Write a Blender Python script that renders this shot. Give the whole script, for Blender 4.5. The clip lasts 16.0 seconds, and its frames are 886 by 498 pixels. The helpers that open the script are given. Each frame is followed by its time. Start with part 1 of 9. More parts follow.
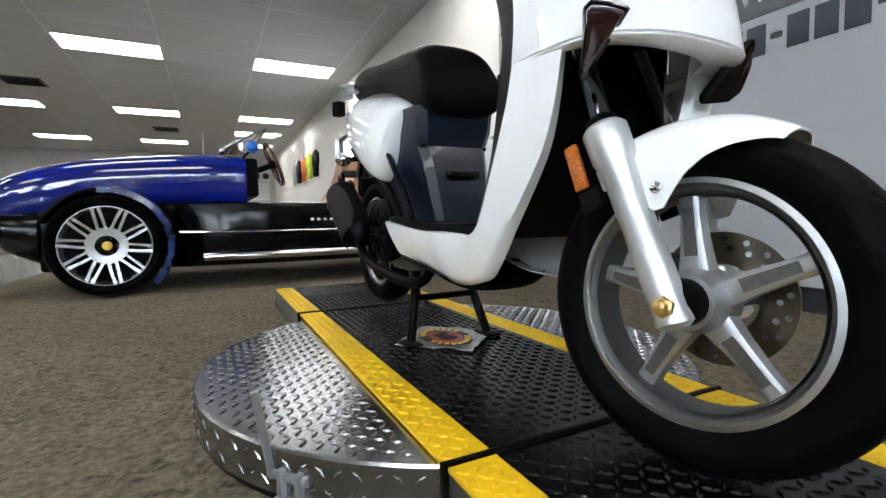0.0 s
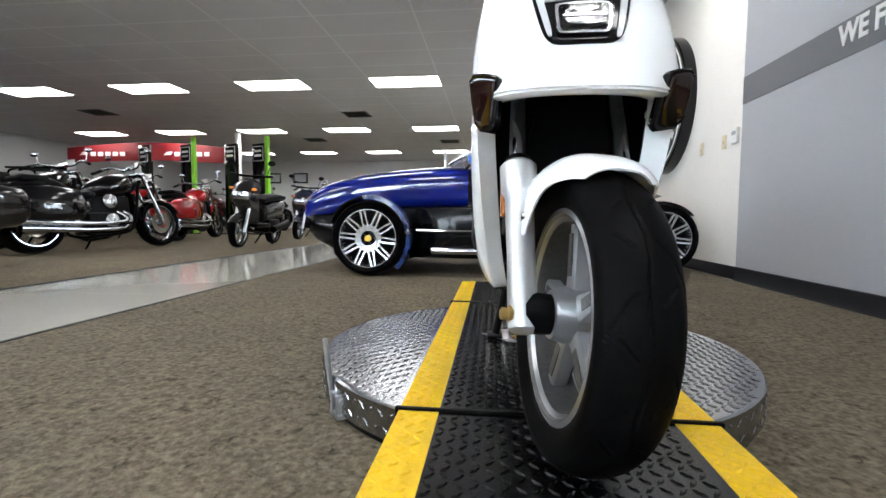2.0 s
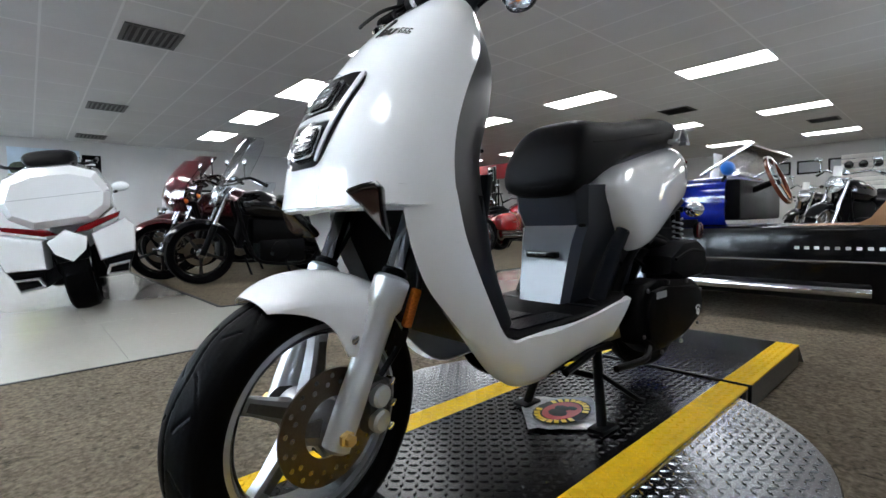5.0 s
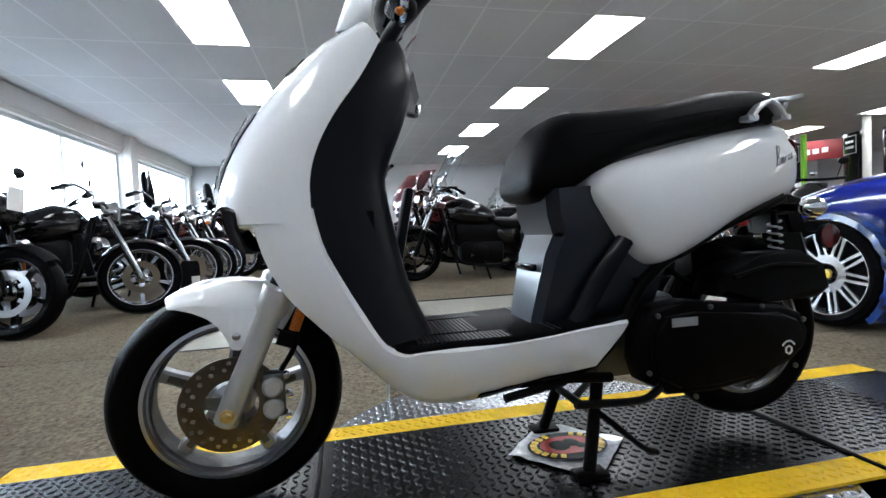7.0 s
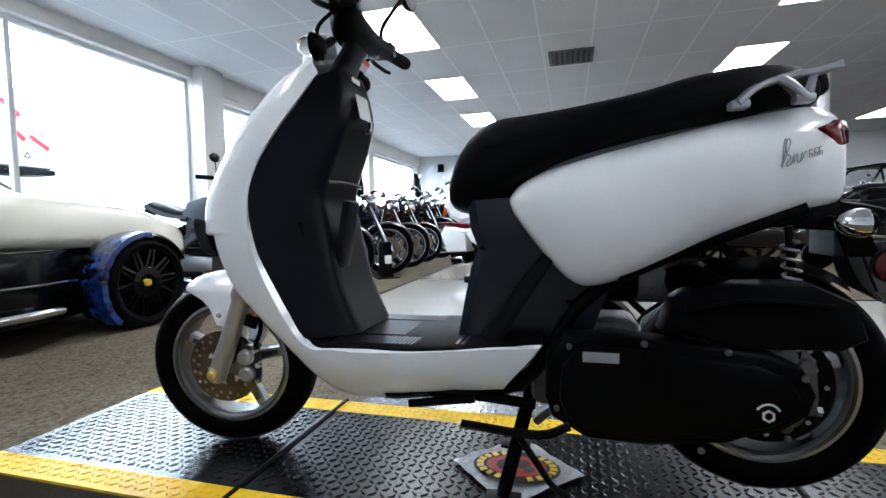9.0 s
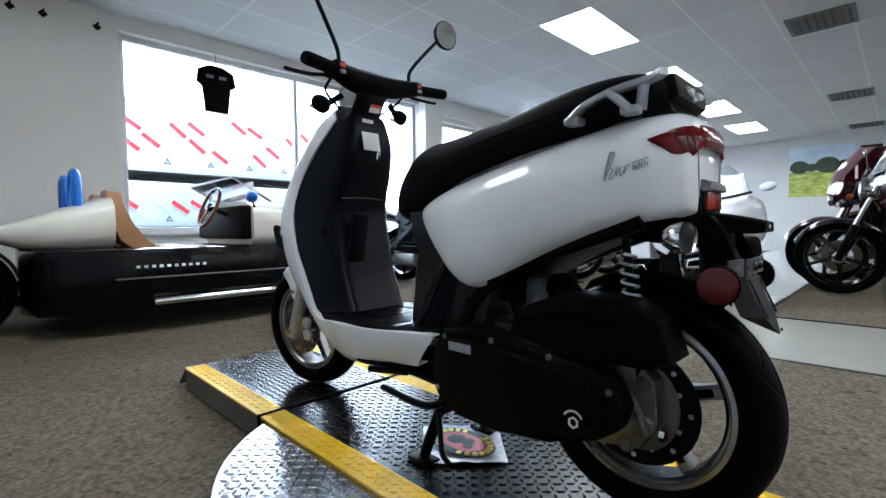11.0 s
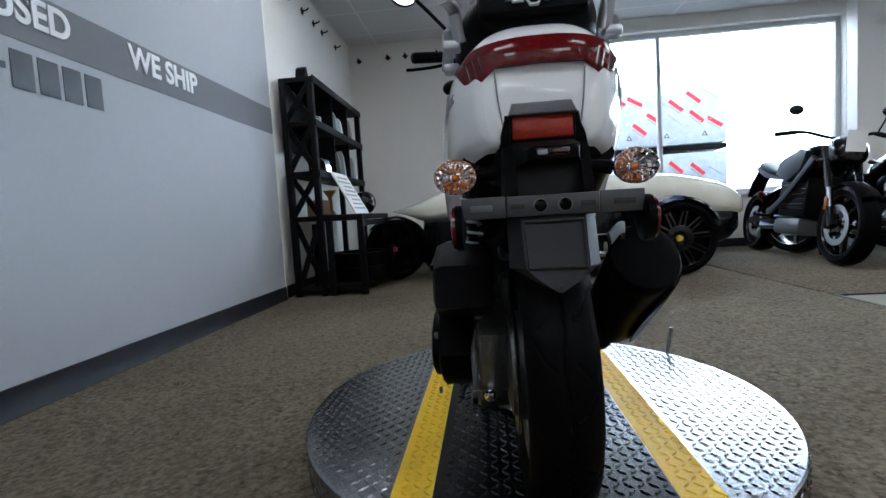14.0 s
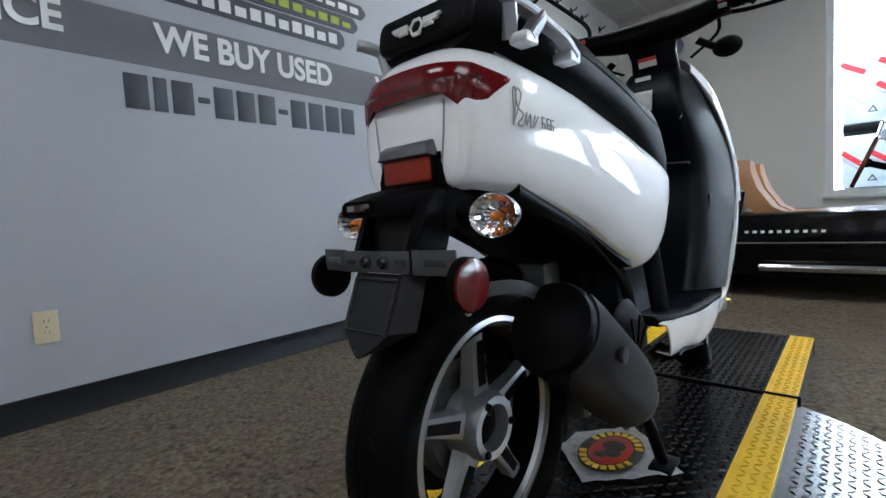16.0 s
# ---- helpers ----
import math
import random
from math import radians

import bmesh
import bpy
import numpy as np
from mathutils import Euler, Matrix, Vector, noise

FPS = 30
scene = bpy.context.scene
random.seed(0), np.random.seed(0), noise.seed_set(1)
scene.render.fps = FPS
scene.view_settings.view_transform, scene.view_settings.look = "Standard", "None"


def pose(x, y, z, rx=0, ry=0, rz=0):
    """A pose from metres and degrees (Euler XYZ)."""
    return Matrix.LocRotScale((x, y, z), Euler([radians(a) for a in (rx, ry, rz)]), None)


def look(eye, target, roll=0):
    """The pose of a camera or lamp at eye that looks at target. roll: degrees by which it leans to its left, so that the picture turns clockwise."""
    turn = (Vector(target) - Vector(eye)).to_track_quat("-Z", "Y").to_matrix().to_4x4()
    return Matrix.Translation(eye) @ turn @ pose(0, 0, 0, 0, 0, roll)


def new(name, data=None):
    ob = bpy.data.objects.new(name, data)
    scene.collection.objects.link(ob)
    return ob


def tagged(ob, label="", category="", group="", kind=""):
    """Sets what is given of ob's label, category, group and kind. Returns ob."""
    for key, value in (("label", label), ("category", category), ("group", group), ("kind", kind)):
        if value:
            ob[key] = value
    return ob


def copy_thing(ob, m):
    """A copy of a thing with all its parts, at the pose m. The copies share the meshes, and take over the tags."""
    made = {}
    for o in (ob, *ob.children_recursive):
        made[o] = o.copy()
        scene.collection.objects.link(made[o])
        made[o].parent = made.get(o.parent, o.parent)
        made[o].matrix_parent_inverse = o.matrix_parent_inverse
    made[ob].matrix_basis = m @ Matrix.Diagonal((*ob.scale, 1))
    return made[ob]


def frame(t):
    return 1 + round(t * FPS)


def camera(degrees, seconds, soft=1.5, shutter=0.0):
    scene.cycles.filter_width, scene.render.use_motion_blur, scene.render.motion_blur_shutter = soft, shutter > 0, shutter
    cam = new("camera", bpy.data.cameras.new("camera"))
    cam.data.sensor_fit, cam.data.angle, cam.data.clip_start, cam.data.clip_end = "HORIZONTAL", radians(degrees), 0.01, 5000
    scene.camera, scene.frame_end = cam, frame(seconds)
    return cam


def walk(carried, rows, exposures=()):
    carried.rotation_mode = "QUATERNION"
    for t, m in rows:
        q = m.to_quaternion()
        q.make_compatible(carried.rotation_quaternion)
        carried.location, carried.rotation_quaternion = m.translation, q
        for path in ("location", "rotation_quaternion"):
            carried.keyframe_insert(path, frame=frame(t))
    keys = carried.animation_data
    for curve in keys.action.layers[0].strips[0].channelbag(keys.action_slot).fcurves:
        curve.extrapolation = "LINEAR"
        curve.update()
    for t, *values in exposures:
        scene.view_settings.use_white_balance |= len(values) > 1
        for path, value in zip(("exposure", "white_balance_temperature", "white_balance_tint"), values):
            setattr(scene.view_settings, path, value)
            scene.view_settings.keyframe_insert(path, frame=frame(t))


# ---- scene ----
cam = camera(87.5, 16.0)
PATH = [
    (0, (-0.5746, -0.9982, 0.4406), (0.2728, 0.6974, 0.3100), -1.00),
    (0.5, (-0.4871, -1.0889, 0.4368), (0.1514, 0.6973, 0.3301), -1.92),
    (1, (-0.3768, -1.1856, 0.4496), (-0.0382, 0.6826, 0.3751), -2.30),
    (1.5, (-0.2501, -1.2475, 0.4521), (-0.1822, 0.6489, 0.3538), -1.08),
    (2, (-0.1315, -1.3079, 0.4695), (-0.3358, 0.5768, 0.3439), 0.30),
    (2.5, (0.0042, -1.3062, 0.5023), (-0.4367, 0.5389, 0.3964), -0.44),
    (3, (0.1521, -1.2844, 0.5505), (-0.6229, 0.4484, 0.4664), -2.02),
    (3.5, (0.2846, -1.2320, 0.5904), (-0.6812, 0.4022, 0.5103), -1.24),
    (4, (0.4319, -1.1507, 0.6170), (-0.6997, 0.3710, 0.4979), -0.70),
    (4.2, (0.4850, -1.1190, 0.6294), (-0.7067, 0.3566, 0.5173), -0.91),
    (6.3, (0.9348, -0.5551, 0.6319), (-0.7921, 0.2306, 0.5307), -1.82),
    (6.5, (0.9523, -0.5023, 0.6300), (-0.8166, 0.1858, 0.5437), -1.97),
    (7, (0.9900, -0.3767, 0.6336), (-0.8680, 0.0143, 0.5643), -2.39),
    (7.5, (1.0046, -0.2529, 0.6442), (-0.8872, -0.0873, 0.5825), -1.99),
    (8, (1.0085, -0.0833, 0.6456), (-0.8882, -0.1203, 0.5404), -2.25),
    (8.5, (1.0119, 0.0588, 0.6509), (-0.8680, -0.1929, 0.5398), -1.79),
    (9, (1.0123, 0.2416, 0.6720), (-0.8153, -0.2665, 0.5625), -1.26),
    (9.2, (1.0092, 0.3055, 0.6758), (-0.7881, -0.3000, 0.5613), -0.77),
    (11.3, (0.7935, 1.0157, 0.6725), (-0.4388, -0.4277, 0.5833), -1.28),
    (11.5, (0.7419, 1.0696, 0.6574), (-0.4065, -0.4411, 0.5604), -1.82),
    (12, (0.6469, 1.1772, 0.6315), (-0.2593, -0.4897, 0.5290), -2.32),
    (12.5, (0.5144, 1.2545, 0.6272), (-0.1071, -0.5389, 0.5397), -2.41),
    (13, (0.3667, 1.3199, 0.6217), (0.0289, -0.5481, 0.5406), -1.91),
    (13.5, (0.2193, 1.3407, 0.6099), (0.1334, -0.5536, 0.4907), -2.80),
    (14, (0.0728, 1.3398, 0.6041), (0.2546, -0.5466, 0.4689), -3.54),
    (14.5, (-0.0679, 1.3168, 0.6220), (0.4809, -0.4997, 0.5265), -3.29),
    (15, (-0.2132, 1.2873, 0.6368), (0.6478, -0.4040, 0.5441), -2.92),
    (15.5, (-0.3241, 1.2093, 0.6363), (0.7795, -0.3338, 0.5327), -3.20),
    (16, (-0.4211, 1.1017, 0.6569), (0.8408, -0.3127, 0.5270), -3.15),
]
# seconds, stops, kelvin, tint
LIGHT_METER = [(0.0, 1.09, 6420, 10), (2.0, 1.36, 6380, 10), (4.0, 1.17, 6200, 10), (7.0, 1.42, 5980, 9), (9.0, 1.54, 5850, 8), (11.5, 1.18, 5800, 8), (13.0, 1.12, 5800, 8), (14.5, 0.67, 5780, 8), (15.5, 0.66, 5850, 9), (16.0, 0.77, 5950, 9)]
walk(cam, [(t, look(eye, target, roll)) for t, eye, target, roll in PATH], LIGHT_METER)

# ---- light ----
world = bpy.data.worlds.new("overcast_sky")
world.use_nodes = True
scene.world = world
wn, wl = world.node_tree.nodes, world.node_tree.links
sky = wn.new("ShaderNodeTexSky")
sky.sky_type, sky.sun_disc = "NISHITA", False
sky.sun_elevation, sky.sun_rotation, sky.air_density, sky.dust_density = radians(42), radians(20), 1.0, 3.0
wl.new(sky.outputs[0], wn["Background"].inputs[0])
wn["Background"].inputs[1].default_value = 0.30
sun = new("sun", bpy.data.lights.new("sun", "SUN"))
sun.data.energy, sun.data.angle, sun.data.color = 0.8, radians(12), (1.0, 0.96, 0.9)
sun.matrix_world = look((0, 0, 20), (-6, -20, 0))
PANEL_GLOW = 6.3


# ---- mesh helpers ----
def part(name, bm, material, parent=None, label="", sharp=38, kind=""):
    """One bmesh as one mesh object, under a thing or a part."""
    bmesh.ops.recalc_face_normals(bm, faces=bm.faces)
    lim = radians(sharp)
    for f in bm.faces:
        f.smooth = True
    for e in bm.edges:
        e.smooth = len(e.link_faces) == 2 and e.calc_face_angle(0) < lim
    me = bpy.data.meshes.new(name)
    bm.to_mesh(me)
    bm.free()
    me.materials.append(material)
    ob = new(name, me)
    ob.parent = parent
    return tagged(ob, label, kind=kind)


def share(ob, parent=None, m=None):
    """Another object on the same mesh."""
    c = new(ob.name.split(".")[0], ob.data)
    c.parent = parent
    if m is not None:
        c.matrix_basis = m
    if "label" in ob.keys():
        c["label"] = ob["label"]
    return c


def thing(name, m, label, category, group="", kind=""):
    ob = new(name)
    ob.empty_display_size = 0.1
    ob.matrix_basis = m
    return tagged(ob, label, category, group, kind)


def box(bm, x0, x1, y0, y1, z0, z1, bev=0.0, m=None):
    r = bmesh.ops.create_cube(bm, size=1, matrix=Matrix.Translation(((x0 + x1) / 2, (y0 + y1) / 2, (z0 + z1) / 2)) @ Matrix.Diagonal((abs(x1 - x0), abs(y1 - y0), abs(z1 - z0), 1)))
    vs = r["verts"]
    if bev:
        es = list({e for v in vs for e in v.link_edges})
        g = bmesh.ops.bevel(bm, geom=es, offset=bev, segments=2, affect="EDGES", profile=0.5)
        vs = list({v for f in g["faces"] for v in f.verts} | {v for v in vs if v.is_valid})
    if m is not None:
        bmesh.ops.transform(bm, matrix=m, verts=vs)
    return bm


def B(*a, **k):
    return box(bmesh.new(), *a, **k)


def loft(bm, rings, cap=True, closed=True):
    rows = [[bm.verts.new(p) for p in ring] for ring in rings]
    n = len(rows[0])
    for a, b in zip(rows, rows[1:]):
        for i in range(n if closed else n - 1):
            bm.faces.new((a[i], a[(i + 1) % n], b[(i + 1) % n], b[i]))
    if cap and closed:
        bm.faces.new(rows[0])
        bm.faces.new(rows[-1])
    return bm


def curve_points(pts, k=5):
    """Catmull-Rom through the points, k steps a span."""
    p = [Vector(q) for q in pts]
    if len(p) < 3 or k < 2:
        return p
    p = [2 * p[0] - p[1]] + p + [2 * p[-1] - p[-2]]
    out = []
    for i in range(1, len(p) - 2):
        for j in range(k):
            t = j / k
            a, b, c, d = p[i - 1:i + 3]
            out.append(0.5 * (2 * b + (c - a) * t + (2 * a - 5 * b + 4 * c - d) * t * t + (3 * b - a - 3 * c + d) * t ** 3))
    return out + [p[-2]]


def tube(bm, pts, r, seg=10, k=4, r2=None, flat=1.0):
    """A round bar along a path; r2: its radius at the end."""
    p = curve_points(pts, k)
    n = len(p)
    up, rings = None, []
    for i in range(n):
        d = (p[min(i + 1, n - 1)] - p[max(i - 1, 0)]).normalized()
        if up is None:
            up = d.orthogonal().normalized()
        up = (up - d * up.dot(d)).normalized()
        s = d.cross(up)
        rr = r if r2 is None else r + (r2 - r) * i / (n - 1)
        rings.append([p[i] + rr * (math.cos(a) * up + flat * math.sin(a) * s) for a in (2 * math.pi * q / seg for q in range(seg))])
    return loft(bm, rings)


def T(*a, **k):
    return tube(bmesh.new(), *a, **k)


def lathe(bm, prof, m, seg=32):
    """Turns (radius, height) round the local z axis."""
    rings = []
    for r, h in prof:
        rings.append([m @ Vector((max(r, 1e-4) * math.cos(a), max(r, 1e-4) * math.sin(a), h)) for a in (2 * math.pi * q / seg for q in range(seg))])
    return loft(bm, rings)


def flat_bar(bm, pts, w, h, k=4):
    """A flat, slightly rounded bar along a path, its broad side level."""
    p = curve_points(pts, k)
    rings = []
    for i in range(len(p)):
        d = (p[min(i + 1, len(p) - 1)] - p[max(i - 1, 0)]).normalized()
        side = d.cross(Vector((0, 0, 1)))
        side = side.normalized() if side.length > 0.05 else Vector((0, 1, 0))
        up = side.cross(d)
        rings.append([p[i] + side * (a * w / 2) + up * (b * h / 2) for a, b in ((-1, -0.5), (-0.8, -1), (0.8, -1), (1, -0.5), (1, 0.5), (0.8, 1), (-0.8, 1), (-1, 0.5))])
    return loft(bm, rings)


def LA(*a, **k):
    return lathe(bmesh.new(), *a, **k)


def ring_lathe(bm, prof, m, seg=48):
    """A closed section turned round the local z axis: tyres, rims and hoops."""
    rows = []
    for q in range(seg):
        a = 2 * math.pi * q / seg
        rows.append([bm.verts.new(m @ Vector((r * math.cos(a), r * math.sin(a), h))) for r, h in prof])
    n = len(prof)
    for q in range(seg):
        a, b = rows[q], rows[(q + 1) % seg]
        for i in range(n):
            bm.faces.new((a[i], a[(i + 1) % n], b[(i + 1) % n], b[i]))
    return bm


def prism(bm, pts, axis, a, b, bev=0.0):
    """A polygon, given in the two other axes, drawn out from a to b along axis."""
    def P3(p, h):
        return {"x": (h, p[0], p[1]), "y": (p[0], h, p[1]), "z": (p[0], p[1], h)}[axis]
    lo = [bm.verts.new(P3(p, a)) for p in pts]
    hi = [bm.verts.new(P3(p, b)) for p in pts]
    n = len(pts)
    fs = [bm.faces.new(lo), bm.faces.new(hi)] + [bm.faces.new((lo[i], lo[(i + 1) % n], hi[(i + 1) % n], hi[i])) for i in range(n)]
    if bev:
        es = list({e for f in fs[:2] for e in f.edges})
        bmesh.ops.bevel(bm, geom=es, offset=bev, segments=2, affect="EDGES", profile=0.5)
    return bm


def PR(*a, **k):
    return prism(bmesh.new(), *a, **k)


def blob(bm, c, s, seg=16, m=None):
    mm = Matrix.Translation(c) @ (m or Matrix()) @ Matrix.Diagonal((*s, 1))
    bmesh.ops.create_uvsphere(bm, u_segments=seg, v_segments=seg // 2 + 2, radius=1, matrix=mm)
    return bm


def oval(y, z0, z1, w, p=2.6, n=28, x0=0.0, lean=0.0):
    """A rounded ring across the y axis, from z0 to z1 and w to each side."""
    out, zc, h = [], (z0 + z1) / 2, (z1 - z0) / 2
    for q in range(n):
        a = 2 * math.pi * q / n
        c, s = math.cos(a), math.sin(a)
        dz = h * math.copysign(abs(s) ** (2 / p), s)
        out.append(Vector((x0 + w * math.copysign(abs(c) ** (2 / p), c), y + lean * dz, zc + dz)))
    return out


def solid(bm, thick):
    """Gives a sheet a thickness."""
    bmesh.ops.recalc_face_normals(bm, faces=bm.faces)
    bmesh.ops.solidify(bm, geom=list(bm.faces), thickness=thick)
    return bm


AX = Matrix.Rotation(math.pi / 2, 4, "Y")
AY = Matrix.Rotation(-math.pi / 2, 4, "X")


def at(x, y, z):
    return Matrix.Translation((x, y, z))


# ---- materials ----
def material(name, colour, rough=0.5, metal=0.0, grain=0.0, scale=40.0, bump=0.0, spots=0.0, spot_scale=3.0, coat=0.0, each=0.0, spec=0.5, stretch=(1, 1, 1), contrast=1.0):
    """Colour and gloss with fine grain, broad stains and relief, sized in metres."""
    mt = bpy.data.materials.new(name)
    mt.use_nodes = True
    nt = mt.node_tree
    n, l = nt.nodes, nt.links
    b = n["Principled BSDF"]
    b.inputs["Metallic"].default_value = metal
    b.inputs["Specular IOR Level"].default_value = spec
    b.inputs["Coat Weight"].default_value = coat
    b.inputs["Coat Roughness"].default_value = 0.04
    co = n.new("ShaderNodeTexCoord")
    mp = n.new("ShaderNodeMapping")
    mp.inputs["Scale"].default_value = stretch
    l.new(co.outputs["Object"], mp.inputs[0])
    fine, broad = n.new("ShaderNodeTexNoise"), n.new("ShaderNodeTexNoise")
    fine.inputs["Scale"].default_value, fine.inputs["Detail"].default_value = scale, 4
    broad.inputs["Scale"].default_value, broad.inputs["Detail"].default_value = spot_scale, 5
    for t in (fine, broad):
        l.new(mp.outputs[0], t.inputs["Vector"])
    add = n.new("ShaderNodeMath")
    add.operation = "MULTIPLY_ADD"
    if contrast > 1:
        mr = n.new("ShaderNodeMapRange")
        mr.inputs["From Min"].default_value, mr.inputs["From Max"].default_value = 0.5 - 0.5 / contrast, 0.5 + 0.5 / contrast
        l.new(fine.outputs[0], mr.inputs["Value"])
        l.new(mr.outputs[0], add.inputs[0])
    else:
        l.new(fine.outputs[0], add.inputs[0])
    add.inputs[1].default_value, add.inputs[2].default_value = 2 * grain, 1 - grain
    add2 = n.new("ShaderNodeMath")
    add2.operation = "MULTIPLY_ADD"
    l.new(broad.outputs[0], add2.inputs[0])
    add2.inputs[1].default_value, add2.inputs[2].default_value = 2 * spots, 1 - spots
    mul = n.new("ShaderNodeMath")
    mul.operation = "MULTIPLY"
    l.new(add.outputs[0], mul.inputs[0])
    l.new(add2.outputs[0], mul.inputs[1])
    last = mul
    if each:
        info = n.new("ShaderNodeObjectInfo")
        e = n.new("ShaderNodeMath")
        e.operation = "MULTIPLY_ADD"
        l.new(info.outputs["Random"], e.inputs[0])
        e.inputs[1].default_value, e.inputs[2].default_value = 2 * each, 1 - each
        m2 = n.new("ShaderNodeMath")
        m2.operation = "MULTIPLY"
        l.new(mul.outputs[0], m2.inputs[0])
        l.new(e.outputs[0], m2.inputs[1])
        last = m2
    mix = n.new("ShaderNodeVectorMath")
    mix.operation = "SCALE"
    mix.inputs[0].default_value = colour
    l.new(last.outputs[0], mix.inputs["Scale"])
    l.new(mix.outputs[0], b.inputs["Base Color"])
    rg = n.new("ShaderNodeMath")
    rg.operation = "MULTIPLY_ADD"
    l.new(broad.outputs[0], rg.inputs[0])
    rg.inputs[1].default_value, rg.inputs[2].default_value = 0.35 * rough, 0.825 * rough
    l.new(rg.outputs[0], b.inputs["Roughness"])
    if bump:
        bp = n.new("ShaderNodeBump")
        bp.inputs["Strength"].default_value, bp.inputs["Distance"].default_value = 1.0, bump
        l.new(fine.outputs[0], bp.inputs["Height"])
        l.new(bp.outputs[0], b.inputs["Normal"])
    return mt


def clear(name, colour=(1, 1, 1), rough=0.02, ior=1.45):
    mt = bpy.data.materials.new(name)
    mt.use_nodes = True
    b = mt.node_tree.nodes["Principled BSDF"]
    b.inputs["Base Color"].default_value = (*colour, 1)
    b.inputs["Transmission Weight"].default_value, b.inputs["Roughness"].default_value, b.inputs["IOR"].default_value = 1.0, rough, ior
    return mt


def glowing(name, colour, strength):
    mt = bpy.data.materials.new(name)
    mt.use_nodes = True
    b = mt.node_tree.nodes["Principled BSDF"]
    b.inputs["Base Color"].default_value = (0.8, 0.8, 0.8, 1)
    b.inputs["Emission Color"].default_value, b.inputs["Emission Strength"].default_value = (*colour, 1), strength
    return mt


WHITE_PAINT = material("white_gloss_paint", (0.86, 0.87, 0.88), 0.55, coat=1.0, spots=0.012, spec=0.15)
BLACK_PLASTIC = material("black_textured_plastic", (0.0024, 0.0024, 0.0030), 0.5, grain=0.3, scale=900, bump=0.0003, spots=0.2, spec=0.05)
NAVY_PLASTIC = material("satin_black_plastic", (0.0022, 0.0032, 0.0060), 0.32, spots=0.15, spec=0.16)
# glossier copy of the plastic above, the window's blue sheen put into its colour
NAVY_SHEEN = material("navy_sheen_plastic", (0.0035, 0.0070, 0.0150), 0.30, spots=0.12, spec=0.5, coat=0.25)
GLOSS_BLACK = material("gloss_black_paint", (0.002, 0.002, 0.0024), 0.12, coat=0.15, spots=0.2, spec=0.3)
SEAT_VINYL = material("black_seat_vinyl", (0.0030, 0.0030, 0.0037), 0.48, grain=0.25, scale=500, bump=0.0005, spots=0.2, spec=0.07)
RUBBER = material("tyre_rubber", (0.0022, 0.0022, 0.0026), 0.55, grain=0.35, scale=120, bump=0.0005, spots=0.3, spot_scale=9, spec=0.035)
TREAD_RUBBER = material("worn_tread_rubber", (0.0028, 0.0028, 0.0032), 0.5, grain=0.35, scale=120, bump=0.0005, spots=0.3, spot_scale=9, spec=0.045)
ALLOY = material("cast_alloy", (0.44, 0.45, 0.47), 0.38, metal=0.92, grain=0.12, scale=600, bump=0.0002, spots=0.16)
FORK_ALLOY = material("painted_fork_alloy", (0.60, 0.61, 0.62), 0.34, metal=0.7, grain=0.06, scale=400, spots=0.08)
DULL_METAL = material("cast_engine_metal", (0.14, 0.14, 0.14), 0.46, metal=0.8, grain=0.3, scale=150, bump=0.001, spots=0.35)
CHROME = material("chrome", (0.82, 0.83, 0.85), 0.06, metal=1.0)
DARK_CHROME = material("dark_hard_chrome", (0.22, 0.23, 0.25), 0.10, metal=1.0, spots=0.1)
STEEL = material("drilled_bronze_steel", (0.15, 0.125, 0.095), 0.32, metal=1.0, grain=0.25, scale=300)
BRASS = material("gold_bolt", (0.7, 0.5, 0.2), 0.3, metal=1.0)
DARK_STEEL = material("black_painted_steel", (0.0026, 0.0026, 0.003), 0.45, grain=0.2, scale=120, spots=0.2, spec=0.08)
AMBER = material("amber_reflector", (0.42, 0.11, 0.012), 0.2, coat=0.5, grain=0.5, scale=300, contrast=2)
RED_LENS = material("red_lens", (0.12, 0.002, 0.004), 0.14, coat=0.12, grain=0.35, scale=160, contrast=2, spec=0.3)
RED_REFLECTOR = material("red_reflector", (0.085, 0.005, 0.006), 0.2, coat=0.3, grain=0.3, scale=600)
ORANGE_REFLECTOR = material("orange_red_reflector", (0.26, 0.022, 0.008), 0.25, coat=0.1, grain=0.4, scale=500, spec=0.25)
PLATE_STEEL = material("charcoal_bracket_steel", (0.060, 0.062, 0.068), 0.42, metal=0.3, grain=0.15, scale=150, spots=0.2)
HOOD_GREY = material("grey_moulded_plastic", (0.11, 0.113, 0.12), 0.45, grain=0.1, scale=300, spots=0.1)
SHIELD_BLACK = material("satin_black_heat_shield", (0.010, 0.010, 0.011), 0.50, grain=0.2, scale=200, spots=0.25, spec=0.10)
FLAP_BLACK = material("grey_black_moulded_plastic", (0.012, 0.012, 0.014), 0.42, grain=0.2, scale=500, bump=0.0002, spots=0.15, spec=0.25)
BOWL_BRIGHT = material("bright_lamp_bowl", (0.86, 0.86, 0.86), 0.10, metal=1.0, spots=0.1, spot_scale=60)
FACETED = material("faceted_lamp_bowl", (0.46, 0.46, 0.48), 0.14, metal=0.95, grain=0.85, scale=90, contrast=3, bump=0.003)
SMOKE_LENS = material("smoked_brown_lens", (0.020, 0.007, 0.0055), 0.08, coat=0.5, spots=0.6, spot_scale=30)
ORANGE_BULB = material("orange_bulb", (0.55, 0.14, 0.015), 0.25, coat=0.4, grain=0.6, scale=150, contrast=3)
LENS = clear("clear_lens", (1, 1, 1), 0.03, 1.14)
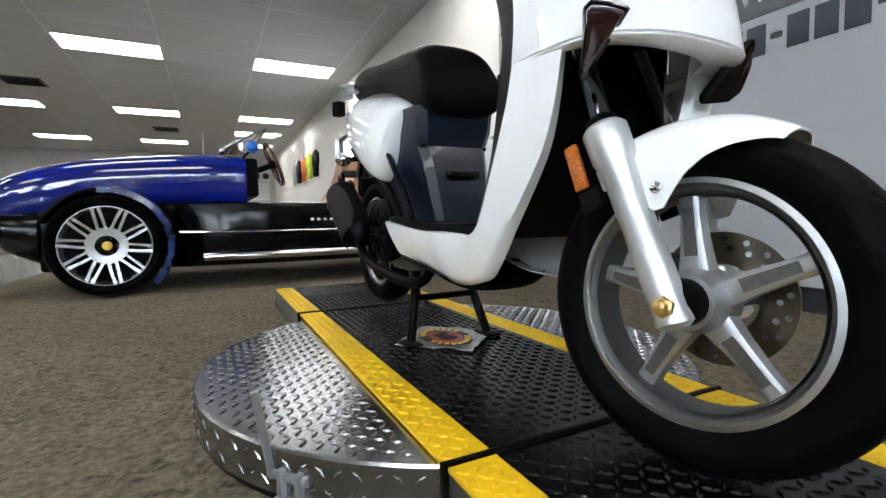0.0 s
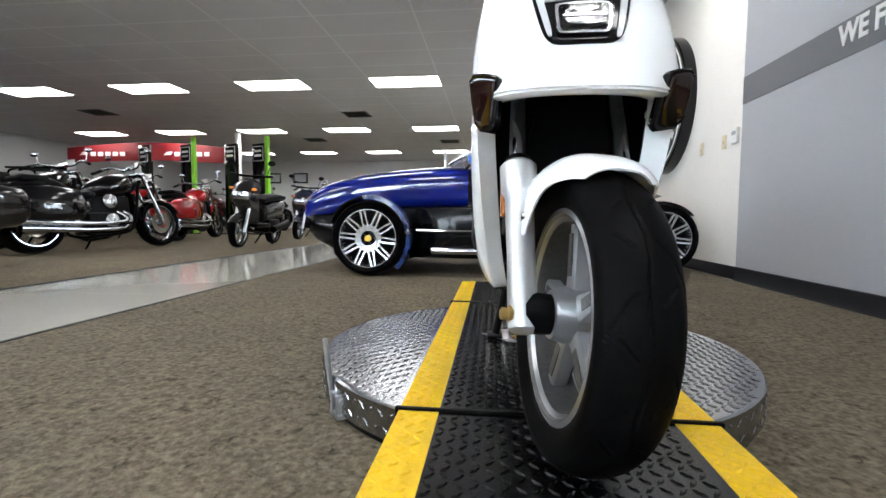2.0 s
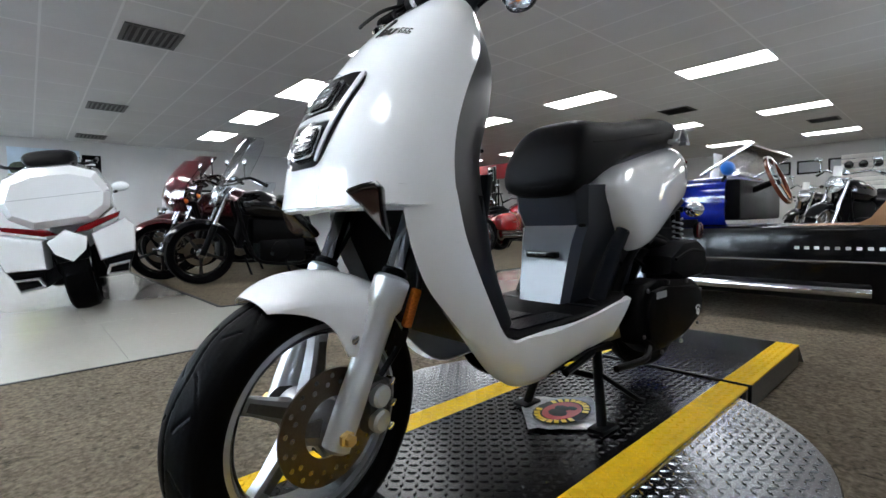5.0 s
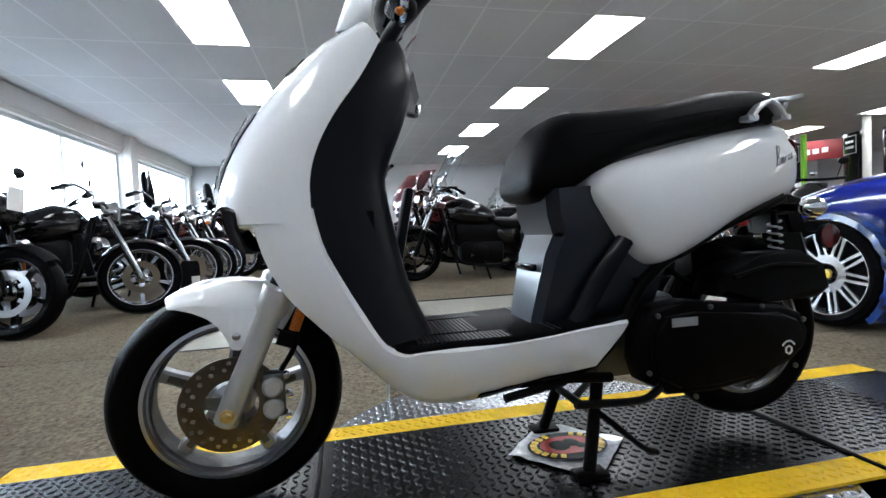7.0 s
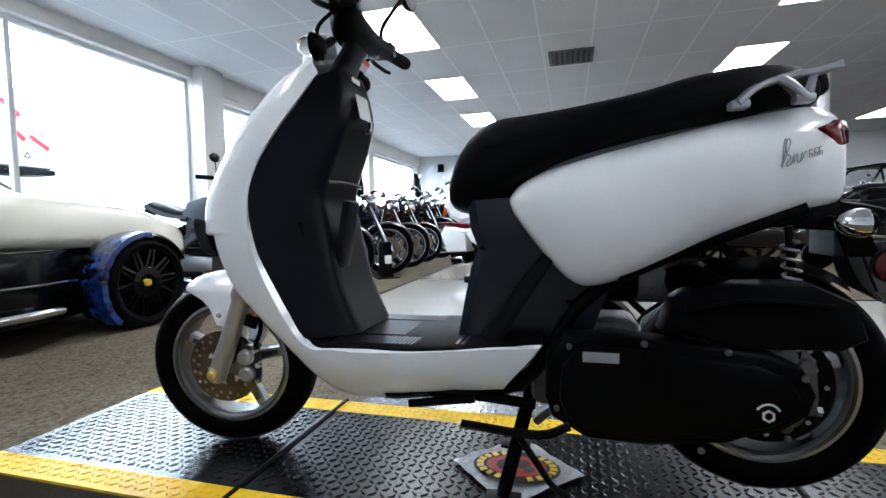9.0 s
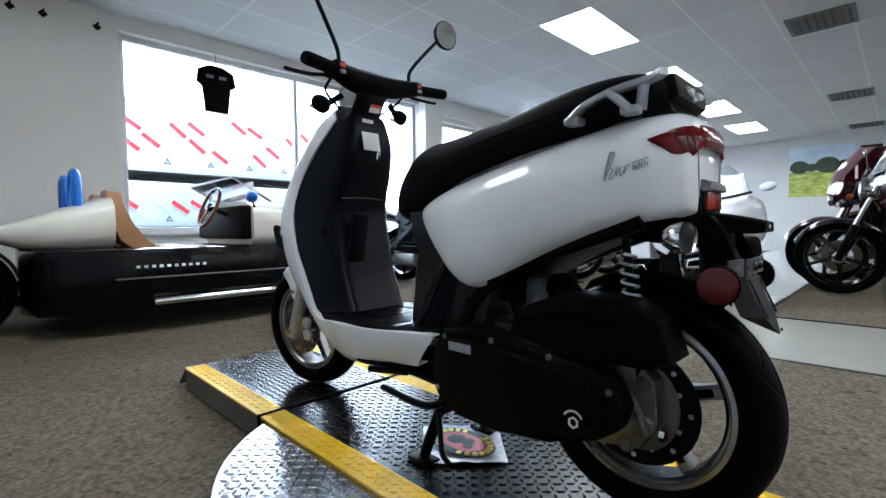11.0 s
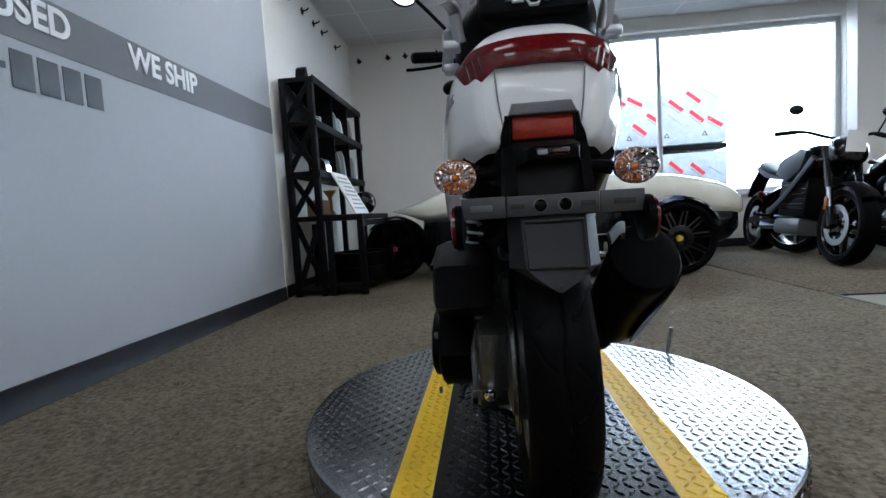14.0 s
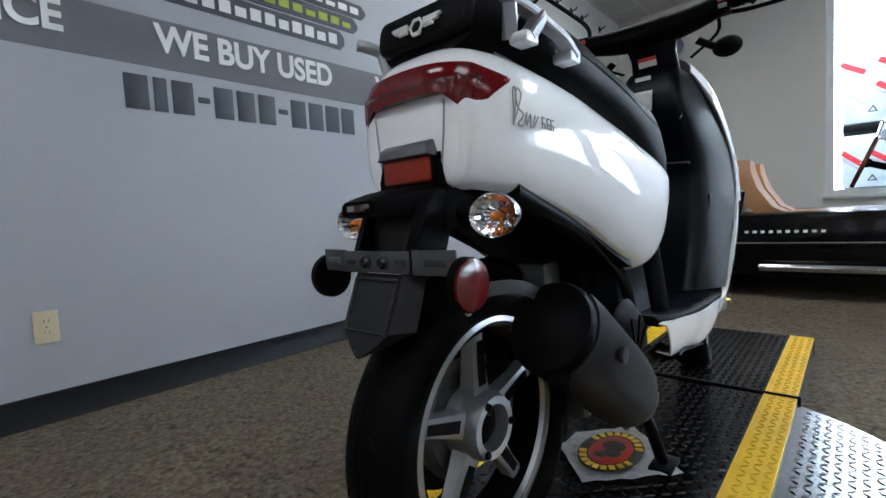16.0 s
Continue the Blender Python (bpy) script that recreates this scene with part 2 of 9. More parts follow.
MIRROR = material("mirror_glass", (0.9, 0.9, 0.9), 0.01, metal=1.0)
LABEL_WHITE = material("paper_label", (0.72, 0.72, 0.70), 0.6, grain=0.05)
LABEL_GREY = material("grey_label", (0.30, 0.31, 0.33), 0.5)
LABEL_RED = material("red_label", (0.6, 0.05, 0.04), 0.5)
BLACK_INK = material("black_ink", (0.02, 0.02, 0.02), 0.6)

BLACK_PLATE = material("black_tread_plate", (0.003, 0.003, 0.0035), 0.24, grain=0.2, scale=200, bump=0.0003, spots=0.4, spot_scale=6, spec=0.32)
YELLOW_PLATE = material("yellow_painted_tread", (0.80, 0.50, 0.008), 0.45, grain=0.16, scale=120, bump=0.0003, spots=0.22, spot_scale=9, spec=0.22)
TREAD_ALLOY = material("bright_tread_alloy", (0.36, 0.37, 0.39), 0.21, metal=1.0, grain=0.2, scale=120, bump=0.0003, spots=0.35, spot_scale=7)
SKIRT_STEEL = material("dull_tread_steel", (0.16, 0.15, 0.14), 0.5, metal=0.7, grain=0.3, scale=80, spots=0.3)

CARPET = material("taupe_loop_carpet", (0.138, 0.115, 0.083), 0.95, grain=0.40, scale=64, bump=0.008, spots=0.30, spot_scale=2.2, spec=0.1, contrast=2.7)
cn, cl = CARPET.node_tree.nodes, CARPET.node_tree.links
flecks, dark = cn.new("ShaderNodeTexNoise"), cn.new("ShaderNodeMapRange")
flecks.inputs["Scale"].default_value, flecks.inputs["Detail"].default_value, flecks.inputs["Distortion"].default_value = 30.0, 3, 1.2
dark.inputs["From Min"].default_value, dark.inputs["From Max"].default_value, dark.inputs["To Min"].default_value, dark.inputs["To Max"].default_value = 0.56, 0.70, 1.0, 0.45
cl.new(next(n for n in cn if n.type == "MAPPING").outputs[0], flecks.inputs["Vector"])
cl.new(flecks.outputs[0], dark.inputs["Value"])
worn = cn.new("ShaderNodeVectorMath")
worn.operation = "SCALE"
cl.new(next(n for n in cn if n.type == "VECT_MATH").outputs[0], worn.inputs[0])
cl.new(dark.outputs[0], worn.inputs["Scale"])
cl.new(worn.outputs[0], cn["Principled BSDF"].inputs["Base Color"])
TILE = material("polished_pale_vinyl", (0.46, 0.44, 0.39), 0.13, grain=0.05, scale=30, spots=0.08, spot_scale=1.5, coat=0.3)
GREY_WALL = material("pale_grey_wall_paint", (0.36, 0.37, 0.395), 0.62, grain=0.03, scale=300, bump=0.0005, spots=0.05, spot_scale=1.2)
BAND_GREY = material("dark_grey_band_paint", (0.125, 0.13, 0.14), 0.6, grain=0.04, scale=300, spots=0.05)
FAR_WALL = material("grey_white_wall_paint", (0.46, 0.455, 0.445), 0.65, grain=0.04, scale=250, bump=0.0005, spots=0.10, spot_scale=0.8)
WHITE_WALL = material("white_wall_paint", (0.745, 0.725, 0.685), 0.65, grain=0.03, scale=250, bump=0.0005, spots=0.05, spot_scale=1.0)
BASE_VINYL = material("charcoal_cove_base", (0.0085, 0.009, 0.012), 0.5, spots=0.15, spec=0.25)
LETTER_WHITE = material("white_vinyl_lettering", (0.74, 0.74, 0.73), 0.5)
LETTER_DARK = material("slate_vinyl_lettering", (0.035, 0.042, 0.055), 0.5)
CEIL_TILE = material("mineral_ceiling_tile", (0.56, 0.557, 0.55), 0.9, grain=0.14, scale=180, bump=0.002, spots=0.10, spot_scale=1.5)
CEIL_GRID = material("off_white_ceiling_grid", (0.66, 0.66, 0.65), 0.6, spots=0.08)
WINDOW_TRIM = material("pale_window_trim", (0.60, 0.60, 0.60), 0.45, spots=0.06)
GLASS = clear("window_glass", (0.97, 0.99, 1.0), 0.0, 1.1)
PANEL = glowing("lamp_diffuser", (1.0, 0.985, 0.955), PANEL_GLOW)
IVORY = material("ivory_plastic", (0.62, 0.54, 0.36), 0.4)
DARK_FRAME = material("dark_bronze_frame", (0.006, 0.006, 0.007), 0.4)

# ---- room ----
X0, X1, Y0, Y1, H = -13.9, 1.715, -4.72, 18.0, 2.862


def structure(name, bm, mt, parent=None, label="", sharp=38):
    return tagged(part(name, bm, mt, parent, label, sharp), kind="structure")


bm = B(X0 - 0.3, X1 + 0.3, Y0 - 0.3, Y1 + 0.3, -0.25, -0.008)
structure("floor", bm, TILE, label="bare concrete slab under the carpet and tile")
# vinyl walkway, L-shaped, and carpets that butt against it
TX0, TX1, TY0, TY1 = -3.24, -1.93, -1.53, 0.18
tiles = [(TX0, TX1, TY0, Y1), (X0, TX0, TY0, TY1)]
walkway = thing("walkway", at(0, 0, 0), "polished pale vinyl tile walkway between carpets", "floor", kind="structure")
unit = 0.914
tid = 0
for x0, x1, y0, y1 in tiles:
    nx, ny = max(1, round((x1 - x0) / unit)), max(1, round((y1 - y0) / unit))
    dx, dy = (x1 - x0) / nx, (y1 - y0) / ny
    proto = B(-dx / 2 + 0.0006, dx / 2 - 0.0006, -dy / 2 + 0.0006, dy / 2 - 0.0006, -0.008, 0.0)
    first = part("tile", proto, TILE, walkway)
    first.location = (x0 + dx / 2, y0 + dy / 2, 0)
    for i in range(nx):
        for j in range(ny):
            if i or j:
                share(first, walkway, at(x0 + (i + 0.5) * dx, y0 + (j + 0.5) * dy, 0))
for i, (x0, x1, y0, y1) in enumerate([(TX1, X1, Y0, Y1), (X0, TX1, Y0, TY0), (X0, TX0, TY1, Y1)]):
    structure("carpet", B(x0 + 0.012, x1 - (0.012 if x1 < X1 else 0), y0 + (0.012 if y0 > Y0 else 0), y1 - (0.012 if y1 < Y1 and y1 > 0 or y1 == TY0 else 0), -0.008, 0.006, bev=0.003), CARPET, label="flecked taupe loop-pile carpet")
edge = bmesh.new()
for x0, x1, y0, y1 in [(TX1 - 0.012, TX1 + 0.012, TY0, Y1), (TX0 - 0.012, TX0 + 0.012, TY1, Y1), (X0, TX1, TY0 - 0.012, TY0 + 0.012), (X0, TX0, TY1 - 0.012, TY1 + 0.012)]:
    box(edge, x0, x1, y0, y1, -0.006, 0.0085, bev=0.002)
structure("trim", edge, BASE_VINYL, label="dark vinyl carpet edging strip")


WY0, WY1 = -2.245, 2.44


def wall(name, axis, lo, hi, face, thick, openings, mt, label):
    """A wall along axis from lo to hi, its inner face at face; openings: (from, to, sill, head)."""
    b = bmesh.new()
    cuts = sorted(openings)
    spans, c = [], lo
    for a, z, s, h in cuts:
        spans += [(c, a, 0, H + 0.12), (a, z, 0, s), (a, z, h, H + 0.12)]
        c = z
    spans.append((c, hi, 0, H + 0.12))
    for a, z, s, h in spans:
        if z - a > 1e-4 and h - s > 1e-4:
            if axis == "x":
                box(b, a, z, face, face + thick, s, h)
            else:
                box(b, face, face + thick, a, z, s, h)
    return structure(name, b, mt, label=label)


SOUTH = [(-4.28, -0.215, 0.66, 2.70), (-9.6, -4.68, 0.66, 2.51), (-13.7, -9.95, 0.66, 2.51)]
EAST = [(5.3, 8.4, 0.92, 2.05)]
wall("wall_south", "x", X0 - 0.3, X1 + 0.3, Y0, -0.24, SOUTH, WHITE_WALL, "white painted wall with large shop windows")
wall("wall_east", "y", Y0, Y1, X1 + 0.018, 0.24, EAST, WHITE_WALL, "white painted wall beside the grey sign panel")
wall("wall_north", "x", X0 - 0.3, X1 + 0.3, Y1, 0.24, [], FAR_WALL, "far grey-white wall")
wall("wall_west", "y", Y0, Y1, X0, -0.24, [(-3.6, -2.2, 0.0, 2.1)], FAR_WALL, "far grey-white wall with a doorway")
structure("wall_back_room", B(X0 - 2.4, X0 - 2.3, Y0, 0, 0, H), WHITE_WALL, label="plain wall of the room behind")
structure("wall_sign_panel", B(X1, X1 + 0.018, WY0, WY1, 0, H), GREY_WALL, label="pale grey painted wall panel with sign lettering")
structure("trim_band", B(X1 - 0.003, X1, WY0, WY1, 1.330, 1.528), BAND_GREY, label="dark grey painted band across the grey wall")
structure("trim_corner", B(X1 - 0.004, X1 + 0.02, WY0 - 0.02, WY0, 0, H, bev=0.003), WHITE_WALL, label="white corner trim")
bb = bmesh.new()
prism(bb, [(X1, 0.006), (X1 - 0.018, 0.006), (X1 - 0.008, 0.02), (X1 - 0.006, 0.108), (X1, 0.112)], "y", WY0, WY1)
structure("baseboard", bb, BASE_VINYL, label="charcoal vinyl cove base")
for nm, a, z in (("baseboard", Y0, WY0 - 0.02), ("baseboard", WY1, Y1)):
    structure(nm, B(X1 + 0.01, X1 + 0.018, a, z, 0.006, 0.108), BASE_VINYL, label="charcoal vinyl cove base")
structure("baseboard", B(X0, X1, Y0, Y0 + 0.008, 0.006, 0.108), BASE_VINYL, label="charcoal vinyl cove base")
# pilasters between the windows
for x0, x1 in ((-4.68, -4.28), (-9.95, -9.6)):
    structure("pilaster", B(x0 + 0.004, x1 - 0.004, Y0, Y0 + 0.16, 0, H, bev=0.004), WHITE_WALL, label="pale painted pier between windows")
structure("soffit", B(X0, -4.68, Y0 + 0.002, Y0 + 0.05, 2.59, H), WHITE_WALL, label="white boxed header over the windows")


def window(name, axis, lo, hi, sill, head, face, bars, mt, label, out=-1, seat=0.16):
    """A fixed window in an opening: frame, bars, panes and a sill."""
    w = thing(name, at(0, 0, 0), label, "window", kind="structure")

    def bx(a, z, s, h, d0, d1, bev=0.003):
        if axis == "x":
            return B(a, z, face + out * d1, face + out * d0, s, h, bev=bev)
        return B(face + out * d0, face + out * d1, a, z, s, h, bev=bev)
    fr = bmesh.new()
    f = 0.055
    for a, z, s, h in ((lo, lo + f, sill, head), (hi - f, hi, sill, head), (lo + f, hi - f, sill, sill + f), (lo + f, hi - f, head - f, head)):
        if axis == "x":
            box(fr, a, z, face + out * 0.16, face + out * 0.09, s, h)
        else:
            box(fr, face + out * 0.09, face + out * 0.16, a, z, s, h)
    part("window_frame", fr, mt, w)
    stops = [lo + f] + sorted(bars) + [hi - f]
    for c in bars:
        part("mullion", bx(c - 0.025, c + 0.025, sill + f, head - f, 0.09, 0.15), mt, w)
    for a, z in zip(stops, stops[1:]):
        p = part("pane", bx(a + 0.02, z - 0.02, sill + f, head - f, 0.118, 0.124, bev=0), GLASS, w)
        p.visible_shadow = False
    part("window_sill", bx(lo - 0.02, hi + 0.02, sill - 0.035, sill - 0.002, -0.05, 0.1), mt, w)
    return w


window("window_1", "x", -4.28, -0.215, 0.66, 2.70, Y0, [-2.17], WINDOW_TRIM, "large fixed shop window with pale frame")
window("window_2", "x", -9.6, -4.68, 0.66, 2.51, Y0, [-5.95, -7.7], WINDOW_TRIM, "large fixed shop window with pale frame")
window("window_3", "x", -13.7, -9.95, 0.66, 2.51, Y0, [-11.2, -12.45], WINDOW_TRIM, "large fixed shop window with pale frame")
window("window_4", "y", 5.3, 8.4, 0.92, 2.05, X1 + 0.018, [6.3, 7.4], DARK_FRAME, "window with a dark bronze frame", out=1)

# ---- ceiling: one mesh of tiles with recessed joints, a grid, and flat lamps ----
LX = [0.745 - 2.44 * k for k in range(6)]
LY = [-1.635 + 4.27 * k for k in range(5)]
LAMPS = [(x, y) for x in LX for y in LY] + [(0.745, LY[3] + 2.135)]
ceil = bmesh.new()
gx, gy = 1.22, 0.61
ox, oy = LX[0] - 0.61, LY[0] - 0.305
holes = {(round((x - 0.61 - ox) / gx), round((y - 0.305 - oy) / gy)) for x, y in LAMPS}
i0, i1 = math.floor((X0 - ox) / gx), math.ceil((X1 - ox) / gx)
j0, j1 = math.floor((Y0 - oy) / gy), math.ceil((Y1 - oy) / gy)
vs, fs = [], []
for i in range(i0, i1):
    for j in range(j0, j1):
        if (i, j) in holes:
            continue
        a, c = max(ox + i * gx, X0), min(ox + (i + 1) * gx, X1 + 0.02)
        d, e = max(oy + j * gy, Y0), min(oy + (j + 1) * gy, Y1)
        if c - a < 0.05 or e - d < 0.05:
            continue
        g, k, s = 0.0125, len(vs), random.uniform(-0.0012, 0.0012)
        vs += [(a + g, d + g, H + s), (c - g, d + g, H - s), (c - g, e - g, H + s), (a + g, e - g, H - s), (a + g, d + g, H + 0.02), (c - g, d + g, H + 0.02), (c - g, e - g, H + 0.02), (a + g, e - g, H + 0.02)]
        fs += [(k, k + 3, k + 2, k + 1)] + [(k + q, k + (q + 1) % 4, k + 4 + (q + 1) % 4, k + 4 + q) for q in range(4)]
me = bpy.data.meshes.new("ceiling")
me.from_pydata(vs, [], fs)
me.materials.append(CEIL_TILE)
tagged(new("ceiling", me), "suspended ceiling of off-white mineral tiles", kind="structure")
structure("ceiling_deck", B(X0 - 0.3, X1 + 0.3, Y0 - 0.3, Y1 + 0.3, H + 0.12, H + 0.3), CEIL_TILE, label="closed deck above the ceiling tiles")
gr = bmesh.new()
for i in range(i0, i1 + 1):
    x = ox + i * gx
    if X0 < x < X1:
        box(gr, x - 0.012, x + 0.012, Y0, Y1, H - 0.001, H + 0.03)
for j in range(j0, j1 + 1):
    y = oy + j * gy
    if Y0 < y < Y1:
        box(gr, X0, X1, y - 0.012, y + 0.012, H - 0.0005, H + 0.029)
for x0, x1, y0, y1 in ((X0, X1, Y0, Y0 + 0.02), (X0, X1, Y1 - 0.02, Y1), (X0, X0 + 0.02, Y0 + 0.02, Y1 - 0.02), (X1 - 0.002, X1 + 0.02, Y0 + 0.02, Y1 - 0.02)):
    box(gr, x0, x1, y0, y1, H - 0.003, H + 0.031)
structure("ceiling_grid", gr, CEIL_GRID, label="white metal ceiling grid bars")
lamp = thing("ceiling_light", at(*LAMPS[0], H), "flat rectangular lit panel lamp flush in the ceiling", "ceiling light", "ceiling panel lamps")
part("housing", B(-0.596, 0.596, -0.292, 0.292, 0.012, 0.07), CEIL_GRID, lamp)
part("diffuser", B(-0.59, 0.59, -0.286, 0.286, 0.0, 0.011), PANEL, lamp, "glowing white diffuser")
for x, y in LAMPS[1:]:
    copy_thing(lamp, at(x, y, H))


def ceiling_vent(m):
    v = thing("ceiling_vent", m, "square metal air vent in the ceiling", "vent", "ceiling vents")
    fr = bmesh.new()
    for a in ((-0.29, 0.29, -0.29, -0.25), (-0.29, 0.29, 0.25, 0.29), (-0.29, -0.25, -0.25, 0.25), (0.25, 0.29, -0.25, 0.25)):
        box(fr, *a, -0.012, 0.0)
    part("vent_frame", fr, DULL_METAL, v)
    part("backing", B(-0.26, 0.26, -0.26, 0.26, -0.003, -0.001), BLACK_INK, v)
    s = part("slat", B(-0.25, 0.25, -0.028, 0.028, -0.002, 0.002, m=at(0, 0, -0.008) @ Matrix.Rotation(0.5, 4, "X")), DULL_METAL, v)
    s.location = (0, -0.21, 0)
    for k in range(1, 7):
        share(s, v, at(0, -0.21 + 0.07 * k, 0))
    return v


vent = ceiling_vent(at(-5.6, 0.25, H - 0.002))
for x, y in ((-9.6, 0.25), (-13.0, 0.3), (-9.2, 8.6), (-3.3, 9.3), (-1.5, 13.2), (-5.6, 12.6)):
    copy_thing(vent, at(x, y, H - 0.002))

# ---- wall lettering ----
def glyphs(body):
    """The outline of some letters as a mesh, one unit high, and its span along x."""
    cu = bpy.data.curves.new("letter", "FONT")
    cu.body, cu.size, cu.extrude, cu.offset = body, 1.0, 0.004, 0.028
    ob = bpy.data.objects.new("letter", cu)
    scene.collection.objects.link(ob)
    me = bpy.data.meshes.new_from_object(ob.evaluated_get(bpy.context.evaluated_depsgraph_get()))
    bpy.data.objects.remove(ob)
    xs, ys = [v.co.x for v in me.vertices], [v.co.y for v in me.vertices]
    return me, min(xs), max(xs), min(ys), max(ys)


def lettering(body, y0, y1, z0, z1, mt, label):
    """Raised vinyl letters on the grey wall from y0 to y1 (read towards -y), each a part."""
    t = thing("wall_lettering", at(X1 - 0.004, y0, z0), label, "lettering", "wall lettering")
    _, a, b, c, d = glyphs(body)
    rot = Matrix(((0, 0, -1, 0), (-1, 0, 0, 0), (0, 1, 0, 0), (0, 0, 0, 1)))
    fit = rot @ Matrix.Diagonal(((y0 - y1) / (b - a), (z1 - z0) / (d - c), 1, 1))
    for k, ch in enumerate(body):
        if ch == " ":
            continue
        end = glyphs(body[:k + 1])[2]
        me, p, q, _, _ = glyphs(ch)
        me.transform(fit @ at(end - q - a, -c, 0))
        me.name = "letter"
        me.materials.append(mt)
        o = new("letter", me)
        o.parent = t
    return t


lettering("WE FINANCE", 1.479, 0.697, 1.395, 1.512, LETTER_WHITE, "white vinyl lettering on the dark grey band")
lettering("WE BUY USED", 0.404, -0.455, 1.395, 1.512, LETTER_WHITE, "white vinyl lettering on the dark grey band")
lettering("WE SHIP", -0.763, -1.292, 1.395, 1.512, LETTER_WHITE, "white vinyl lettering on the dark grey band")

# ---- turntable stand ----
DECK = 0.105
CX, CY, RAD = -0.0275, 0.089, 0.597


def lug_field(bm, inside, x0, x1, y0, y1, z, pitch=0.0215, ln=0.0112, wd=0.0040, h=0.0026, angle=0.0):
    """Raised tread lugs in a crossed pattern over a plate."""
    nx, ny = int((x1 - x0) / pitch), int((y1 - y0) / pitch)
    for i in range(nx + 1):
        for j in range(ny + 1):
            x, y = x0 + (i + 0.5) * pitch, y0 + (j + 0.5) * pitch
            if not inside(x, y):
                continue
            a = angle + (math.pi / 4 if (i + j) % 2 else -math.pi / 4)
            c, s = math.cos(a), math.sin(a)
            base = []
            for u, v, w in ((-ln, 0, 0), (0, -wd, 0), (ln, 0, 0), (0, wd, 0), (-ln * 0.55, 0, h), (0, -wd * 0.4, h), (ln * 0.55, 0, h), (0, wd * 0.4, h)):
                base.append(bm.verts.new((x + c * u - s * v, y + s * u + c * v, z + w)))
            bm.faces.new(base[4:])
            for q in range(4):
                bm.faces.new((base[q], base[(q + 1) % 4], base[4 + (q + 1) % 4], base[4 + q]))
    return bm


stand = thing("display_turntable", at(CX, CY, 0.006), "round bright tread-plate turntable on the carpet", "display stand")
part("drum", LA([(RAD - 0.004, 0.012), (RAD, 0.016), (RAD, 0.086), (RAD - 0.004, 0.09)], Matrix(), seg=96), TREAD_ALLOY, stand)
part("base_ring", LA([(RAD - 0.03, 0.0), (RAD - 0.008, 0.0), (RAD - 0.008, 0.014), (RAD - 0.03, 0.014)], Matrix(), seg=64), DARK_STEEL, stand, "dark rubber base ring")
part("tread", lug_field(bmesh.new(), lambda x, y: math.hypot(x, y) < RAD - 0.014 and not -0.295 < x < 0.285, -RAD, RAD, -RAD, RAD, 0.09), TREAD_ALLOY, stand, "raised tread lugs", sharp=10, kind="stuff")
rim = bmesh.new()
for q in range(124):
    for k in range(2):
        a = 2 * math.pi * (q + 0.5 * k) / 124
        tilt = 0.7 if (q + k) % 2 else -0.7
        m = Matrix.Rotation(a, 4, "Z") @ at(RAD, 0, 0.034 + 0.034 * k) @ Matrix.Rotation(tilt, 4, "X")
        pts = [m @ Vector(p) for p in ((0, -0.011, 0), (0, 0, -0.0034), (0, 0.011, 0), (0, 0, 0.0034), (0.0016, -0.005, 0), (0.0016, 0, -0.0015), (0.0016, 0.005, 0), (0.0016, 0, 0.0015))]
        v = [rim.verts.new(p) for p in pts]
        rim.faces.new(v[4:])
        for e in range(4):
            rim.faces.new((v[e], v[(e + 1) % 4], v[4 + (e + 1) % 4], v[4 + e]))
part("rim_tread", rim, TREAD_ALLOY, stand, "raised lugs on the rim", sharp=10, kind="stuff")
# locking clamp with a lever, at the rim
lock = bmesh.new()
box(lock, -0.028, 0.028, -0.012, 0.02, 0.0, 0.012, bev=0.002)
box(lock, -0.022, -0.012, -0.012, 0.016, 0.01, 0.055, bev=0.002)
box(lock, 0.012, 0.022, -0.012, 0.016, 0.01, 0.055, bev=0.002)
LK = at(-0.455, -0.385, 0.006) @ Matrix.Rotation(radians(-52), 4, "Z")
bmesh.ops.transform(lock, matrix=LK, verts=lock.verts)
lk = part("lock_bracket", lock, ALLOY, stand, "bright steel locking bracket")
part("lock_screw", T([LK @ Vector((-0.045, 0, 0.042)), LK @ Vector((0.03, 0, 0.042))], 0.008, seg=10, k=1), ALLOY, lk)
part("lever", T([LK @ Vector((-0.04, 0, 0.035)), LK @ Vector((-0.044, -0.005, 0.075)), LK @ Vector((-0.058, -0.012, 0.17))], 0.0062, seg=10, k=3), ALLOY, lk, "round steel lever")

